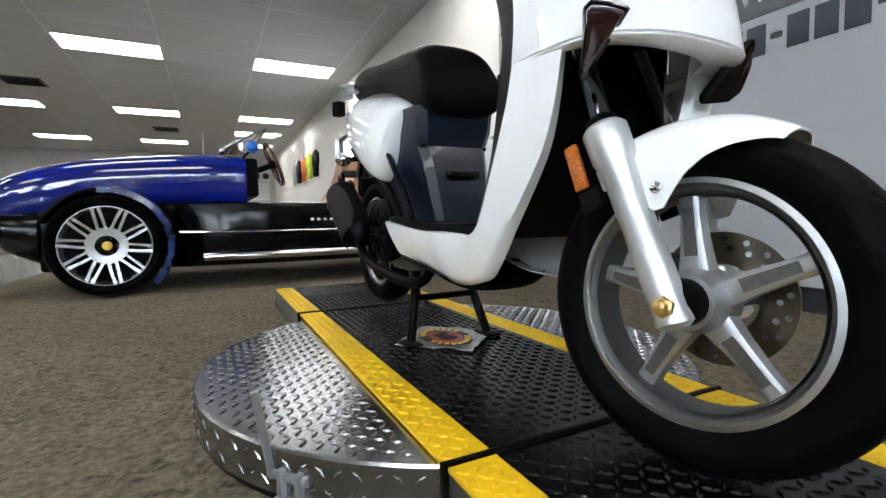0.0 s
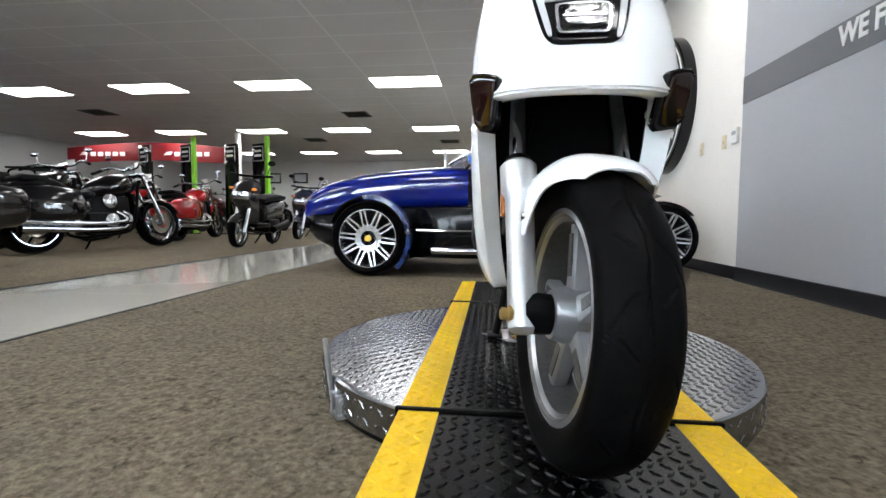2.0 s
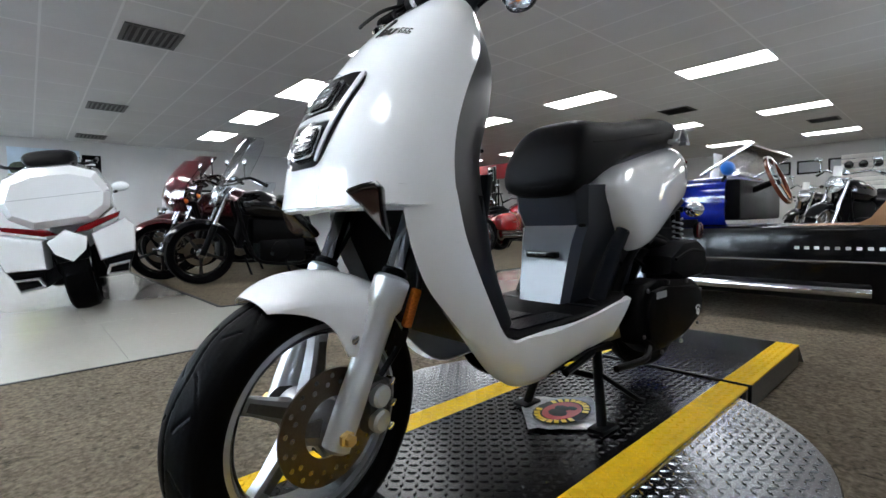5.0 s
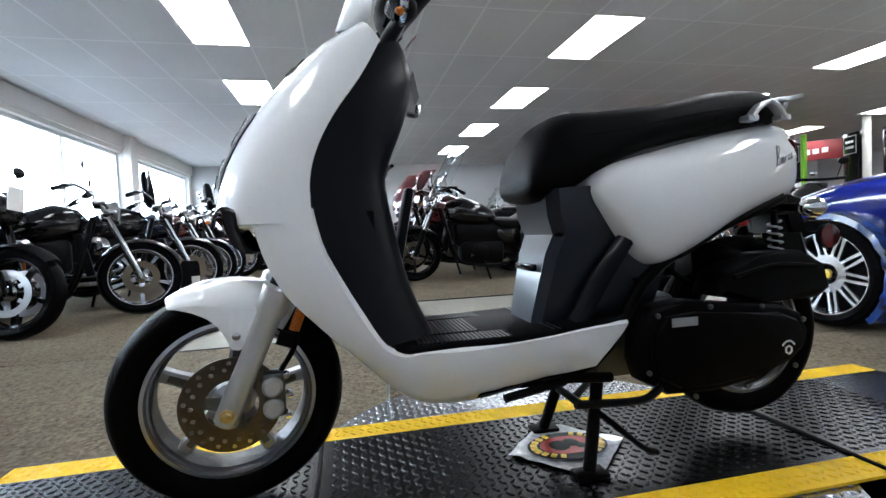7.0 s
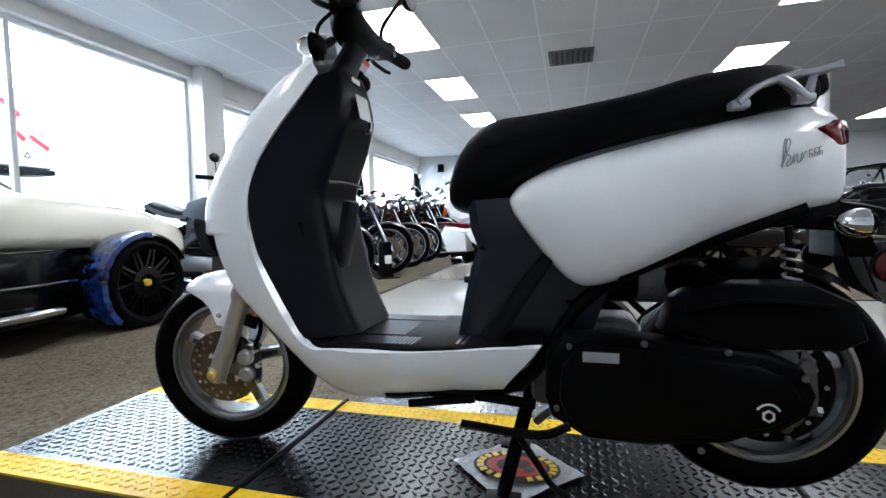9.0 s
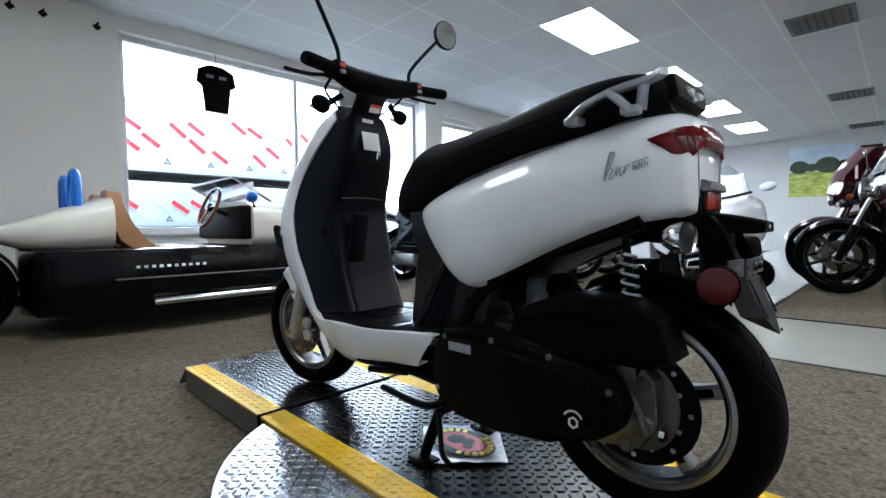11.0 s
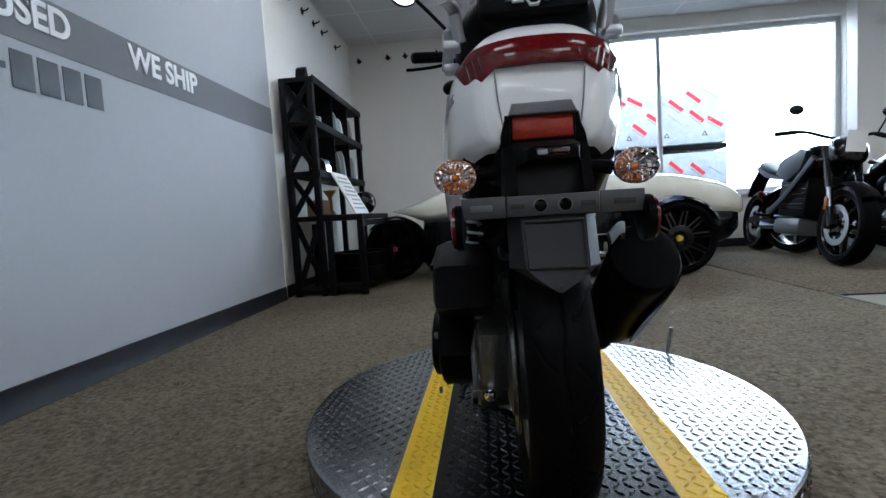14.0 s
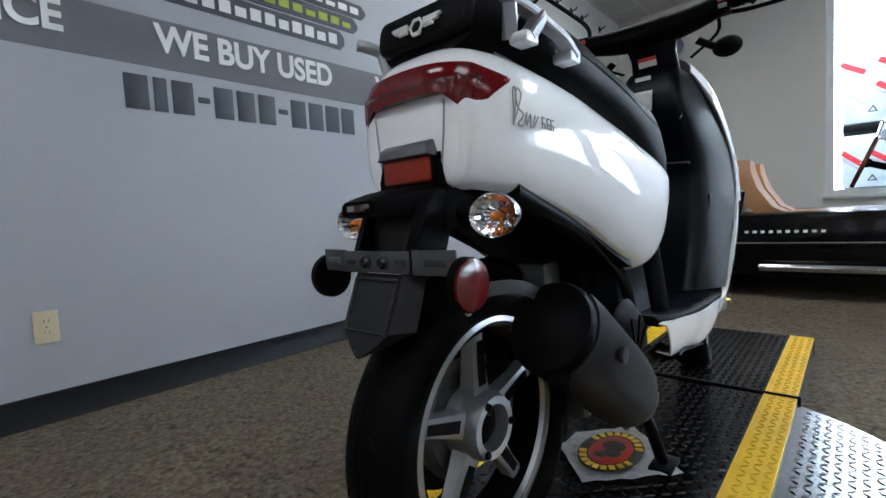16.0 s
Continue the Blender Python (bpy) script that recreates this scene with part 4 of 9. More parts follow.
back = sp("seat_back_pad", B(-0.078, 0.078, 0.622, 0.652, 0.860, 0.906, bev=0.012, m=at(0, 0.64, 0.88) @ Matrix.Rotation(radians(14), 4, "X") @ at(0, -0.64, -0.88)), SEAT_VINYL)
EMB = at(0, 0.654, 0.880) @ Matrix.Rotation(radians(14), 4, "X")
bm = bmesh.new()
for x0, x1, z in ((-0.042, -0.014, 0.004), (-0.038, -0.014, 0.0), (-0.030, -0.014, -0.004), (0.014, 0.042, 0.004), (0.014, 0.038, 0.0), (0.014, 0.030, -0.004)):
    box(bm, x0, x1, -0.001, 0.0035, z - 0.0014, z + 0.0014, m=EMB)
ring_lathe(bm, [(0.009, -0.001), (0.012, -0.001), (0.012, 0.0035), (0.009, 0.0035)], EMB @ AY.inverted(), seg=6)
sp("badge", bm, LABEL_WHITE, back, "white winged badge shape", kind="stuff")

# cast alloy grab handles: a raked strut, a broad top bar and a tip swept out behind
for s in (-1, 1):
    g = sp("grab_rail", flat_bar(bmesh.new(), [(s * 0.134, 0.478, 0.842), (s * 0.129, 0.500, 0.862), (s * 0.121, 0.526, 0.874), (s * 0.116, 0.570, 0.884), (s * 0.113, 0.610, 0.888), (s * 0.118, 0.634, 0.891), (s * 0.125, 0.646, 0.893)], 0.019, 0.011), ALLOY, label="polished cast alloy grab handle", sharp=30)
    sp("rail_bracket", flat_bar(bmesh.new(), [(s * 0.119, 0.548, 0.880), (s * 0.124, 0.562, 0.868), (s * 0.122, 0.585, 0.846)], 0.022, 0.014, k=3), ALLOY, g, sharp=30)
    sp("rail_bracket", flat_bar(bmesh.new(), [(s * 0.112, 0.606, 0.886), (s * 0.110, 0.602, 0.868), (s * 0.106, 0.598, 0.846)], 0.018, 0.012, k=2), ALLOY, g, sharp=30)
    sp("rail_foot", B(s * 0.112, s * 0.140, 0.468, 0.498, 0.834, 0.848, bev=0.004), ALLOY, g)
    sp("rail_foot", B(s * 0.106, s * 0.132, 0.570, 0.602, 0.838, 0.852, bev=0.004), ALLOY, g)

# wheels
TYRE = [(0.155, -0.040), (0.164, -0.047), (0.184, -0.056), (0.199, -0.0535), (0.2075, -0.034), (0.2125, 0.0), (0.2075, 0.034), (0.199, 0.0535), (0.184, 0.056), (0.164, 0.047), (0.155, 0.040), (0.150, 0.0)]
RIM = [(0.160, -0.041), (0.150, -0.044), (0.144, -0.036), (0.140, -0.020), (0.138, 0.0), (0.140, 0.020), (0.144, 0.036), (0.150, 0.044), (0.160, 0.041), (0.156, 0.0)]


def tyre_grooves(bm, m, wide=1.0):
    """Smooth tread with a wavy centre groove and sparse curved side grooves sunk into it."""
    step = 2 * math.pi / 11
    verts = []
    for i in range(560):
        a = 2 * math.pi * i / 560
        row = []
        for j in range(45):
            x = -0.0545 + 0.109 * j / 44
            r = np.interp(abs(x), (0.0, 0.012, 0.024, 0.034, 0.044, 0.052, 0.0545), (0.2168, 0.2162, 0.2142, 0.2114, 0.2066, 0.2005, 0.1960))
            sd, ax = (1 if x > 0 else -1), abs(x)
            gap = abs(x - 0.0035 * math.sin(11 * a)) / 0.0022
            k = ((a + (step / 2 if sd < 0 else 0)) % step) / step
            if 0.014 < ax < 0.050:
                q = (ax - 0.014) / 0.036
                gap = min(gap, abs(k - 0.20 - 0.42 * q ** 1.6) * step * 0.21 / 0.0022)
                if ax < 0.036:
                    gap = min(gap, abs(k - 0.78 + 0.30 * q) * step * 0.21 / 0.0020)
            row.append(bm.verts.new(m @ Vector(((r - 0.0032 * max(0.0, 1 - gap * gap)) * math.cos(a), (r - 0.0032 * max(0.0, 1 - gap * gap)) * math.sin(a), x * wide))))
        verts.append(row)
    for i in range(560):
        p, n = verts[i], verts[(i + 1) % 560]
        for j in range(44):
            bm.faces.new((p[j], n[j], n[j + 1], p[j + 1]))
    return bm


def scooter_wheel(name, c, wide, spokes, turn):
    m = at(*c) @ AX
    wz = Matrix.Diagonal((1, 1, wide, 1))
    t = sp(name, ring_lathe(bmesh.new(), RIM, m @ wz, 64), ALLOY, label="silver cast alloy wheel", sharp=30)
    # dark ring inside the rim: the shade in there is put into its colour
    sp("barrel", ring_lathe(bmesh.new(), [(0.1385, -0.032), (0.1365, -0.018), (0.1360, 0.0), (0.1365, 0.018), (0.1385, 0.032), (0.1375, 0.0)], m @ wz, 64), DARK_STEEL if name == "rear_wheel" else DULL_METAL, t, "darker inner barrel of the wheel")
    for z in (-1, 1):
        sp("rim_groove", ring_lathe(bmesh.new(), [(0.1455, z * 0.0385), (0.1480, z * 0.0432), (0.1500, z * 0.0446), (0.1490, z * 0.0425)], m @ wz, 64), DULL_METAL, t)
    sp("tyre", ring_lathe(bmesh.new(), TYRE, m @ wz, 72), RUBBER, t, "black rubber tyre", sharp=60)
    sp("tyre_tread", tyre_grooves(bmesh.new(), m, wide), TREAD_RUBBER, t, "grooved rubber tread", sharp=60)
    if name == "front_wheel":
        sp("wheel_hub", LA([(0.020, -0.045), (0.036, -0.043), (0.042, -0.022), (0.044, 0.018), (0.036, 0.04), (0.020, 0.045)], m, 28), ALLOY, t)
    else:
        hub = sp("wheel_hub", ring_lathe(bmesh.new(), [(0.031, -0.020), (0.033, -0.034), (0.044, -0.034), (0.049, -0.022), (0.050, 0.020), (0.044, 0.040), (0.031, 0.040), (0.031, 0.0)], m, 36), ALLOY, t, sharp=30)
        sp("hub_core", LA([(0.031, -0.004), (0.031, -0.012), (0.016, -0.013), (0.014, -0.024), (0.006, -0.026)], m @ Matrix.Rotation(math.pi, 4, "X") @ Matrix.Diagonal((1, 1, -1, 1)), 28), DARK_STEEL, hub)
        for q in range(3):
            a = turn + 2.094 * q
            sp("hub_bolt", LA([(0.006, -0.030), (0.006, -0.038), (0.003, -0.040)], m @ at(0.0385 * math.cos(a), 0.0385 * math.sin(a), 0), 6), DARK_STEEL, hub)
    for q in range(spokes):
        a = turn + 2 * math.pi * q / spokes
        mm = m @ Matrix.Rotation(a, 4, "Z")
        bm = bmesh.new()
        loft(bm, [[mm @ Vector((r, y, z)) for y, z in ((-w, -d), (-w * 0.6, -d - 0.003), (w * 0.6, -d - 0.003), (w, -d), (w, d), (w * 0.6, d + 0.003), (-w * 0.6, d + 0.003), (-w, d))] for r, w, d in ((0.032, 0.020, 0.014), (0.07, 0.015, 0.012), (0.11, 0.012, 0.010), (0.142, 0.013, 0.011))])
        sk = sp("spoke", bm, ALLOY, t, sharp=30)
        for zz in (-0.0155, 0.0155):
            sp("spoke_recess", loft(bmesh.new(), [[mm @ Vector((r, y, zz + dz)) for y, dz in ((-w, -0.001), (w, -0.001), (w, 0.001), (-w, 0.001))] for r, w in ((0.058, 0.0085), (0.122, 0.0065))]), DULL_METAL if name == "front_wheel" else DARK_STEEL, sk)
    return t


FW, RW = (0, -0.612, 0.326), (-0.002, 0.590, 0.358)
as_drawn[0] = steered[0] = True
fwheel = scooter_wheel("front_wheel", FW, 0.88, 5, radians(100))
steered[0] = False
rwheel = scooter_wheel("rear_wheel", RW, 0.82, 5, radians(35))
steered[0] = True

# front brake disc with holes, carrier and caliper
bm = bmesh.new()
m = at(0.058, *FW[1:]) @ AX
ring_lathe(bm, [(0.048, -0.002), (0.092, -0.002), (0.092, 0.002), (0.048, 0.002)], m, 64)
disc = sp("brake_disc", bm, STEEL, label="drilled steel brake disc")
# holes drawn as bright studs, standing in for light seen through the disc
bm = bmesh.new()
for q in range(18):
    for r, da in ((0.082, 0), (0.070, 0.12)):
        a = 2 * math.pi * q / 18 + da
        lathe(bm, [(0.0042, -0.0027), (0.0042, 0.0027)], m @ at(r * math.cos(a), r * math.sin(a), 0), 8)
sp("disc_hole_stud", bm, TREAD_ALLOY, disc, kind="stuff")
bm = bmesh.new()
for q in range(3):
    mm = m @ Matrix.Rotation(q * 2.094 + 0.3, 4, "Z")
    loft(bm, [[mm @ Vector((r, y, z)) for y, z in ((-w, -0.002), (w, -0.002), (w, 0.002), (-w, 0.002))] for r, w in ((0.02, 0.014), (0.055, 0.01))])
sp("disc_carrier", bm, DULL_METAL, disc)
bm = B(0.05, 0.085, -0.555, -0.515, 0.295, 0.385, bev=0.008)
cal = sp("brake_caliper", bm, DULL_METAL, label="grey two-piston brake caliper")
for z in (0.318, 0.360):
    sp("piston_cap", LA([(0.019, 0), (0.019, 0.012), (0.014, 0.016)], at(0.082, -0.538, z) @ AX, 20), FORK_ALLOY, cal)
for y, z in ((-0.512, 0.300), (-0.512, 0.378), (-0.508, 0.34)):
    sp("bolt", LA([(0.007, 0), (0.007, 0.012), (0.003, 0.013)], at(0.078, y, z) @ AX, 8), CHROME, cal)
sp("brake_hose", T([(0.07, -0.52, 0.385), (0.085, -0.495, 0.43), (0.10, -0.485, 0.48), (0.095, -0.455, 0.54), (0.06, -0.44, 0.64)], 0.0055, seg=8), BLACK_PLASTIC)
sp("speedo_drive", LA([(0.030, 0.0), (0.031, 0.03), (0.024, 0.042)], at(-0.042, *FW[1:]) @ AX.inverted(), 24), BLACK_PLASTIC)
sp("speedo_cable", T([(-0.07, -0.60, 0.35), (-0.098, -0.565, 0.42), (-0.088, -0.51, 0.53), (-0.06, -0.46, 0.64)], 0.004, seg=8), BLACK_PLASTIC)
sp("front_axle", T([(-0.108, -0.618, 0.324), (0.108, -0.618, 0.324)], 0.0075, seg=12, k=1), CHROME)
for s in (-1, 1):
    low, top, high = Vector((s * 0.083, -0.616, 0.318)), Vector((s * 0.088, -0.512, 0.552)), Vector((s * 0.086, -0.446, 0.712))
    d = (top - low).normalized()
    M = Matrix.Translation(low) @ d.to_track_quat("Z", "X").to_matrix().to_4x4()
    L = (top - low).length
    fk = sp("fork_leg", LA([(0.014, -0.022), (0.022, -0.016), (0.0225, 0.05), (0.0215, 0.10), (0.0225, 0.14), (0.023, L - 0.060), (0.029, L - 0.048), (0.030, L - 0.006), (0.025, L)], M, 28), FORK_ALLOY, label="silver painted fork leg", sharp=30)
    sp("dust_seal", LA([(0.021, L), (0.021, L + 0.010), (0.016, L + 0.014)], M, 24), BLACK_PLASTIC, fk)
    sp("stanchion", T([top, high], 0.0155, seg=18, k=1), DARK_CHROME, fk, "dark chrome fork tube")
    sp("axle_nut", LA([(0.013, 0), (0.013, 0.006), (0.009, 0.008), (0.009, 0.016), (0.006, 0.018)], at(s * 0.100, -0.618, 0.324) @ (AX if s > 0 else AX.inverted()), 6), BRASS, fk, "gold plated axle nut")
    sp("fender_bolt", LA([(0.0075, 0), (0.0075, 0.004), (0.004, 0.005)], at(s * 0.0895, -0.594, 0.466) @ (AX if s > 0 else AX.inverted()), 12), CHROME)
    rf = sp("fork_reflector", B(-0.005, 0.005, -0.0105, 0.0105, -0.034, 0.034, bev=0.004, m=at(s * 0.102, -0.482, 0.498) @ Matrix.Rotation(radians(-22), 4, "X")), AMBER, label="amber fork reflector")
    sp("reflector_bracket", B(-0.003, 0.003, -0.02, 0.012, -0.058, -0.03, m=at(s * 0.100, -0.488, 0.492) @ Matrix.Rotation(radians(-22), 4, "X")), DARK_STEEL, rf)

# front mudguard: one skin over the tyre, drawn down into a bolted tab on each side
SKIRT = [(52, 0.030), (62, 0.034), (70, 0.046), (75, 0.078), (80, 0.088), (86, 0.086), (90, 0.066), (94, 0.044), (99, 0.028), (106, 0.014), (113, 0.003), (116, 0.0)]
bm = bmesh.new()
rows = []
for i in range(49):
    deg = 116 - 60 * i / 48
    a = radians(deg)
    dep = next(d0 + (d1 - d0) * (deg - g0) / (g1 - g0) for (g0, d0), (g1, d1) in zip(SKIRT, SKIRT[1:]) if g0 <= deg <= g1)
    front = max(0.0, (deg - 96) / 20)
    w = 0.076 * (1 - 0.42 * front ** 2.2)
    arch = []
    for j in range(15):
        u = -1 + j / 7
        r = 0.242 - (0.034 - 0.016 * front) * abs(u) ** 3.0 - 0.005 * front ** 1.5
        arch.append((w * u, r))
    edge = arch[-1][1]
    side = []
    for k in range(1, 7):
        q = k / 6
        side.append((w + (0.0895 - w) * min(1, dep / 0.08) * q ** 0.8 * (1 - front), edge - dep * q))
    prof = [(-x, r) for x, r in reversed(side)] + arch + side
    rows.append([Vector((x, FW[1] + r * math.cos(a), FW[2] + r * math.sin(a) - 0.006)) for x, r in prof])
loft(bm, rows, closed=False)
guard = sp("front_mudguard", solid(bm, 0.003), WHITE_PAINT, sharp=60)

as_drawn[0] = steered[0] = False

# smoked front signal lenses in the shield corners
for s in (-1, 1):
    ring = [(0.113, -0.578, 0.660), (0.116, -0.576, 0.663), (0.134, -0.564, 0.668), (0.150, -0.553, 0.670), (0.156, -0.550, 0.664), (0.153, -0.552, 0.642), (0.148, -0.548, 0.614), (0.140, -0.540, 0.606), (0.122, -0.522, 0.606), (0.116, -0.526, 0.612)]
    ring = [(x + 0.009, y - 0.026 - 0.22 * (z - 0.606), z + 0.001) for x, y, z in ring]
    mid = sum((Vector(p) for p in ring), Vector()) / len(ring)
    bm = bmesh.new()
    loft(bm, [[Vector((s * (mid.x + (x - mid.x) * k + o * 0.55), mid.y + (y - mid.y) * k - o * 0.8, mid.z + (z - mid.z) * k)) for x, y, z in ring] for k, o in ((0.92, -0.018), (1.05, -0.008), (1.05, 0.001), (0.97, 0.004))])
    lens = sp("signal_lens", bm, GLOSS_BLACK, label="smoked front signal lens", sharp=30)
    bm = bmesh.new()
    loft(bm, [[Vector((s * (mid.x + (x - mid.x) * k + o * 0.55), mid.y + (y - mid.y) * k - o * 0.8, mid.z + (z - mid.z) * k)) for x, y, z in ring] for k, o in ((0.86, 0.002), (0.86, 0.0055), (0.70, 0.008))])
    sp("lens_face", bm, SMOKE_LENS, lens, "brown smoked lens face", sharp=50)

# headlamp: black mask on the nose with two lamps and pale surround
def nose_patch(corners, lift, grid_n=10, soft_corner=0):
    """A patch over the nose between corner values (t, u) in order."""
    (t0, u0), (t1, u1), (t2, u2), (t3, u3) = corners
    rows = []
    for i in range(grid_n + 1):
        a = i / grid_n
        row = []
        for j in range(grid_n + 1):
            b = j / grid_n
            if soft_corner:
                p, q = 2 * i / grid_n - 1, 2 * j / grid_n - 1
                k = max(abs(p), abs(q), 1e-6) / max(1e-6, (abs(p) ** soft_corner + abs(q) ** soft_corner) ** (1 / soft_corner))
                a, b = (p * k + 1) / 2, (q * k + 1) / 2
            else:
                a = i / grid_n
            t = (t0 + (t3 - t0) * a) * (1 - b) + (t1 + (t2 - t1) * a) * b
            u = (u0 + (u3 - u0) * a) * (1 - b) + (u1 + (u2 - u1) * a) * b
            p, q, r = nose_point(t, u), nose_point(t, u + 0.02), nose_point(min(t + 0.02, 1), u)
            nn = (q - p).cross(r - p).normalized()
            if nn.y > 0:
                nn = -nn
            row.append(p + nn * lift)
        rows.append(row)
    return rows


def patch(name, corners, lift, thick, mt, parent=None, label="", soft_corner=0):
    bm = bmesh.new()
    loft(bm, nose_patch(corners, lift, 24 if soft_corner else 10, soft_corner), closed=False)
    return sp(name, solid(bm, thick), mt, parent, label, sharp=60)


mask = patch("headlamp_mask", [(0.505, -0.315), (0.505, 0.315), (0.865, 0.175), (0.865, -0.175)], 0.0062, 0.003, GLOSS_BLACK, label="glossy black headlamp mask", soft_corner=6)
SILVER_LAMP = material("lamp_reflector_silver", (0.62, 0.64, 0.68), 0.2, metal=0.9, grain=0.1, scale=120)
PALE_TRIM = material("pale_grey_lamp_trim", (0.55, 0.56, 0.58), 0.3, coat=0.3)
patch("mask_trim", [(0.535, -0.290), (0.535, -0.240), (0.840, -0.130), (0.840, -0.160)], 0.0100, 0.003, PALE_TRIM, mask, soft_corner=5)
patch("mask_trim", [(0.515, 0.240), (0.515, 0.290), (0.850, 0.160), (0.850, 0.130)], 0.0100, 0.003, PALE_TRIM, mask, soft_corner=5)
patch("mask_trim", [(0.668, -0.215), (0.668, 0.215), (0.700, 0.205), (0.700, -0.205)], 0.0098, 0.003, PALE_TRIM, mask)
for t0, t1 in ((0.535, 0.652), (0.715, 0.835)):
    lm = patch("headlamp", [(t0, -0.125), (t0, 0.125), (t1, 0.108), (t1, -0.108)], 0.0092, 0.002, SILVER_LAMP, label="square projector headlamp", soft_corner=7)
    patch("lamp_bezel", [(t0 + 0.010, -0.108), (t0 + 0.010, 0.108), (t1 - 0.010, 0.094), (t1 - 0.010, -0.094)], 0.0112, 0.002, GLOSS_BLACK, lm, soft_corner=7)
    patch("lamp_core", [(t0 + 0.030, -0.075), (t0 + 0.030, 0.075), (t1 - 0.026, 0.066), (t1 - 0.026, -0.066)], 0.0128, 0.002, FACETED, lm, "bluish faceted reflector", soft_corner=5)
    patch("lamp_shelf", [(t0 + 0.058, -0.085), (t0 + 0.058, 0.085), (t0 + 0.066, 0.084), (t0 + 0.066, -0.084)], 0.0146, 0.002, SILVER_LAMP, lm)
    for u in (-0.045, 0.045):
        c = nose_point(t0 + 0.045, u)
        sp("lamp_eye", blob(bmesh.new(), c + Vector((0, -0.012, 0.006)), (0.006, 0.004, 0.005)), CHROME, lm)
    cv = patch("lamp_cover", [(t0 - 0.003, -0.128), (t0 - 0.003, 0.128), (t1 + 0.003, 0.111), (t1 + 0.003, -0.111)], 0.0170, 0.0015, LENS, lm, soft_corner=7)
    cv.visible_shadow = False
# script flourish on nose and tail, drawn as a plain line shape
def flourish(name, place, mt, size):
    line = [(0, 0.0), (0.10, 0.55), (0.16, 0.95), (0.10, 0.9), (0.02, 0.3), (0.0, 0.05), (0.22, 0.62), (0.30, 0.85), (0.20, 0.95), (0.14, 0.5), (0.28, 0.3), (0.12, 0.05), (0.30, 0.06), (0.40, 0.38), (0.38, 0.05), (0.50, 0.36), (0.50, 0.04), (0.60, 0.1), (0.66, 0.35), (0.62, 0.05), (0.74, 0.30), (0.80, 0.35)]
    o = sp(name, T([place(u * size, v * size) for u, v in line], 0.0009, seg=5, k=3), mt, label="thin script-like line emblem")
    bm = bmesh.new()
    for u in (0.90, 1.08, 1.24):
        for a, b in (((u, 0.08), (u, 0.36)), ((u, 0.36), (u + 0.11, 0.36)), ((u, 0.22), (u + 0.1, 0.2)), ((u + 0.1, 0.2), (u + 0.09, 0.08))):
            tube(bm, [place(a[0] * size, a[1] * size), place(b[0] * size, b[1] * size)], 0.0008, seg=5, k=1)
    sp("emblem_bars", bm, mt, o)


def on_nose(u, v):
    p = nose_point(0.350 - 0.35 * v / 0.05 * 0.28, 0.10 + u * 5.4)
    return p + Vector((0, -0.0060, 0.004))


flourish("nose_emblem", on_nose, BLACK_INK, 0.045)
for s in (-1, 1):
    def on_tail(u, v, s=s):
        y = (0.574 + u) if s > 0 else (0.640 - u)
        z = 0.748 + v + (0.28 * (y - 0.574) if s > 0 else 0.12 * (y - 0.56))
        t = min((abs(lerp_rows(TAIL, k / 200)[0] - y), k / 200) for k in range(201))[1]
        _, z0, z1, w = lerp_rows(TAIL, t)
        q = max(0.0, (2 * z - z0 - z1) / (z1 - z0)) ** (1 / 0.76)
        return Vector((s * (w * (1 - q * q) ** 0.31 * (1 - (0.06 + 0.10 * t ** 5) * q) + 0.0012), y, z))
    as_drawn[0] = True
    flourish("tail_emblem", on_tail, LABEL_GREY, 0.047)
    as_drawn[0] = False
patch("nose_badge", [(0.105, -0.12), (0.105, 0.12), (0.13, 0.10), (0.13, -0.10)], 0.006, 0.003, GLOSS_BLACK)

# handlebar, column cover and controls, turned with the fork
steered[0] = True
sp("column_cover", loft(bmesh.new(), [oval(y, z - 0.008, z + 0.03, w, p=3.5, n=24, lean=-0.5) for y, z, w in ((-0.332, 0.925, 0.062), (-0.300, 0.975, 0.060), (-0.272, 1.03, 0.056), (-0.252, 1.075, 0.066))]), NAVY_PLASTIC)
bm = bmesh.new()
rows = []
for i in range(25):
    u = -1 + i / 12
    a = abs(u)
    w, h = 0.046 - 0.020 * a ** 1.6, 0.041 - 0.016 * a ** 1.5
    rows.append([Vector((0.175 * u, -0.262 + 0.035 * a * a + w * math.cos(q), 1.098 + 0.012 * a * a + h * math.sin(q))) for q in (2 * math.pi * k / 20 for k in range(20))])
loft(bm, rows)
bar_cover = sp("handlebar_cover", bm, BLACK_PLASTIC, sharp=60)
bm = bmesh.new()
rows = []
for i in range(13):
    t = i / 12
    w = 0.074 * math.sin(math.pi * (0.12 + 0.76 * t)) ** 0.7
    yy, zz = -0.338 + 0.008 * t, 1.022 + 0.095 * t
    rows.append([Vector((w * u, yy - 0.058 * (1 - u * u) * (1 - 0.35 * t), zz)) for u in (-1 + j / 8 for j in range(17))])
loft(bm, rows, closed=False)
sp("bar_cowl", solid(bm, 0.003), WHITE_PAINT, label="small white handlebar cowl", sharp=60)
sp("dash_panel", B(-0.058, 0.058, -0.292, -0.236, 1.126, 1.133, bev=0.003), GLOSS_BLACK)
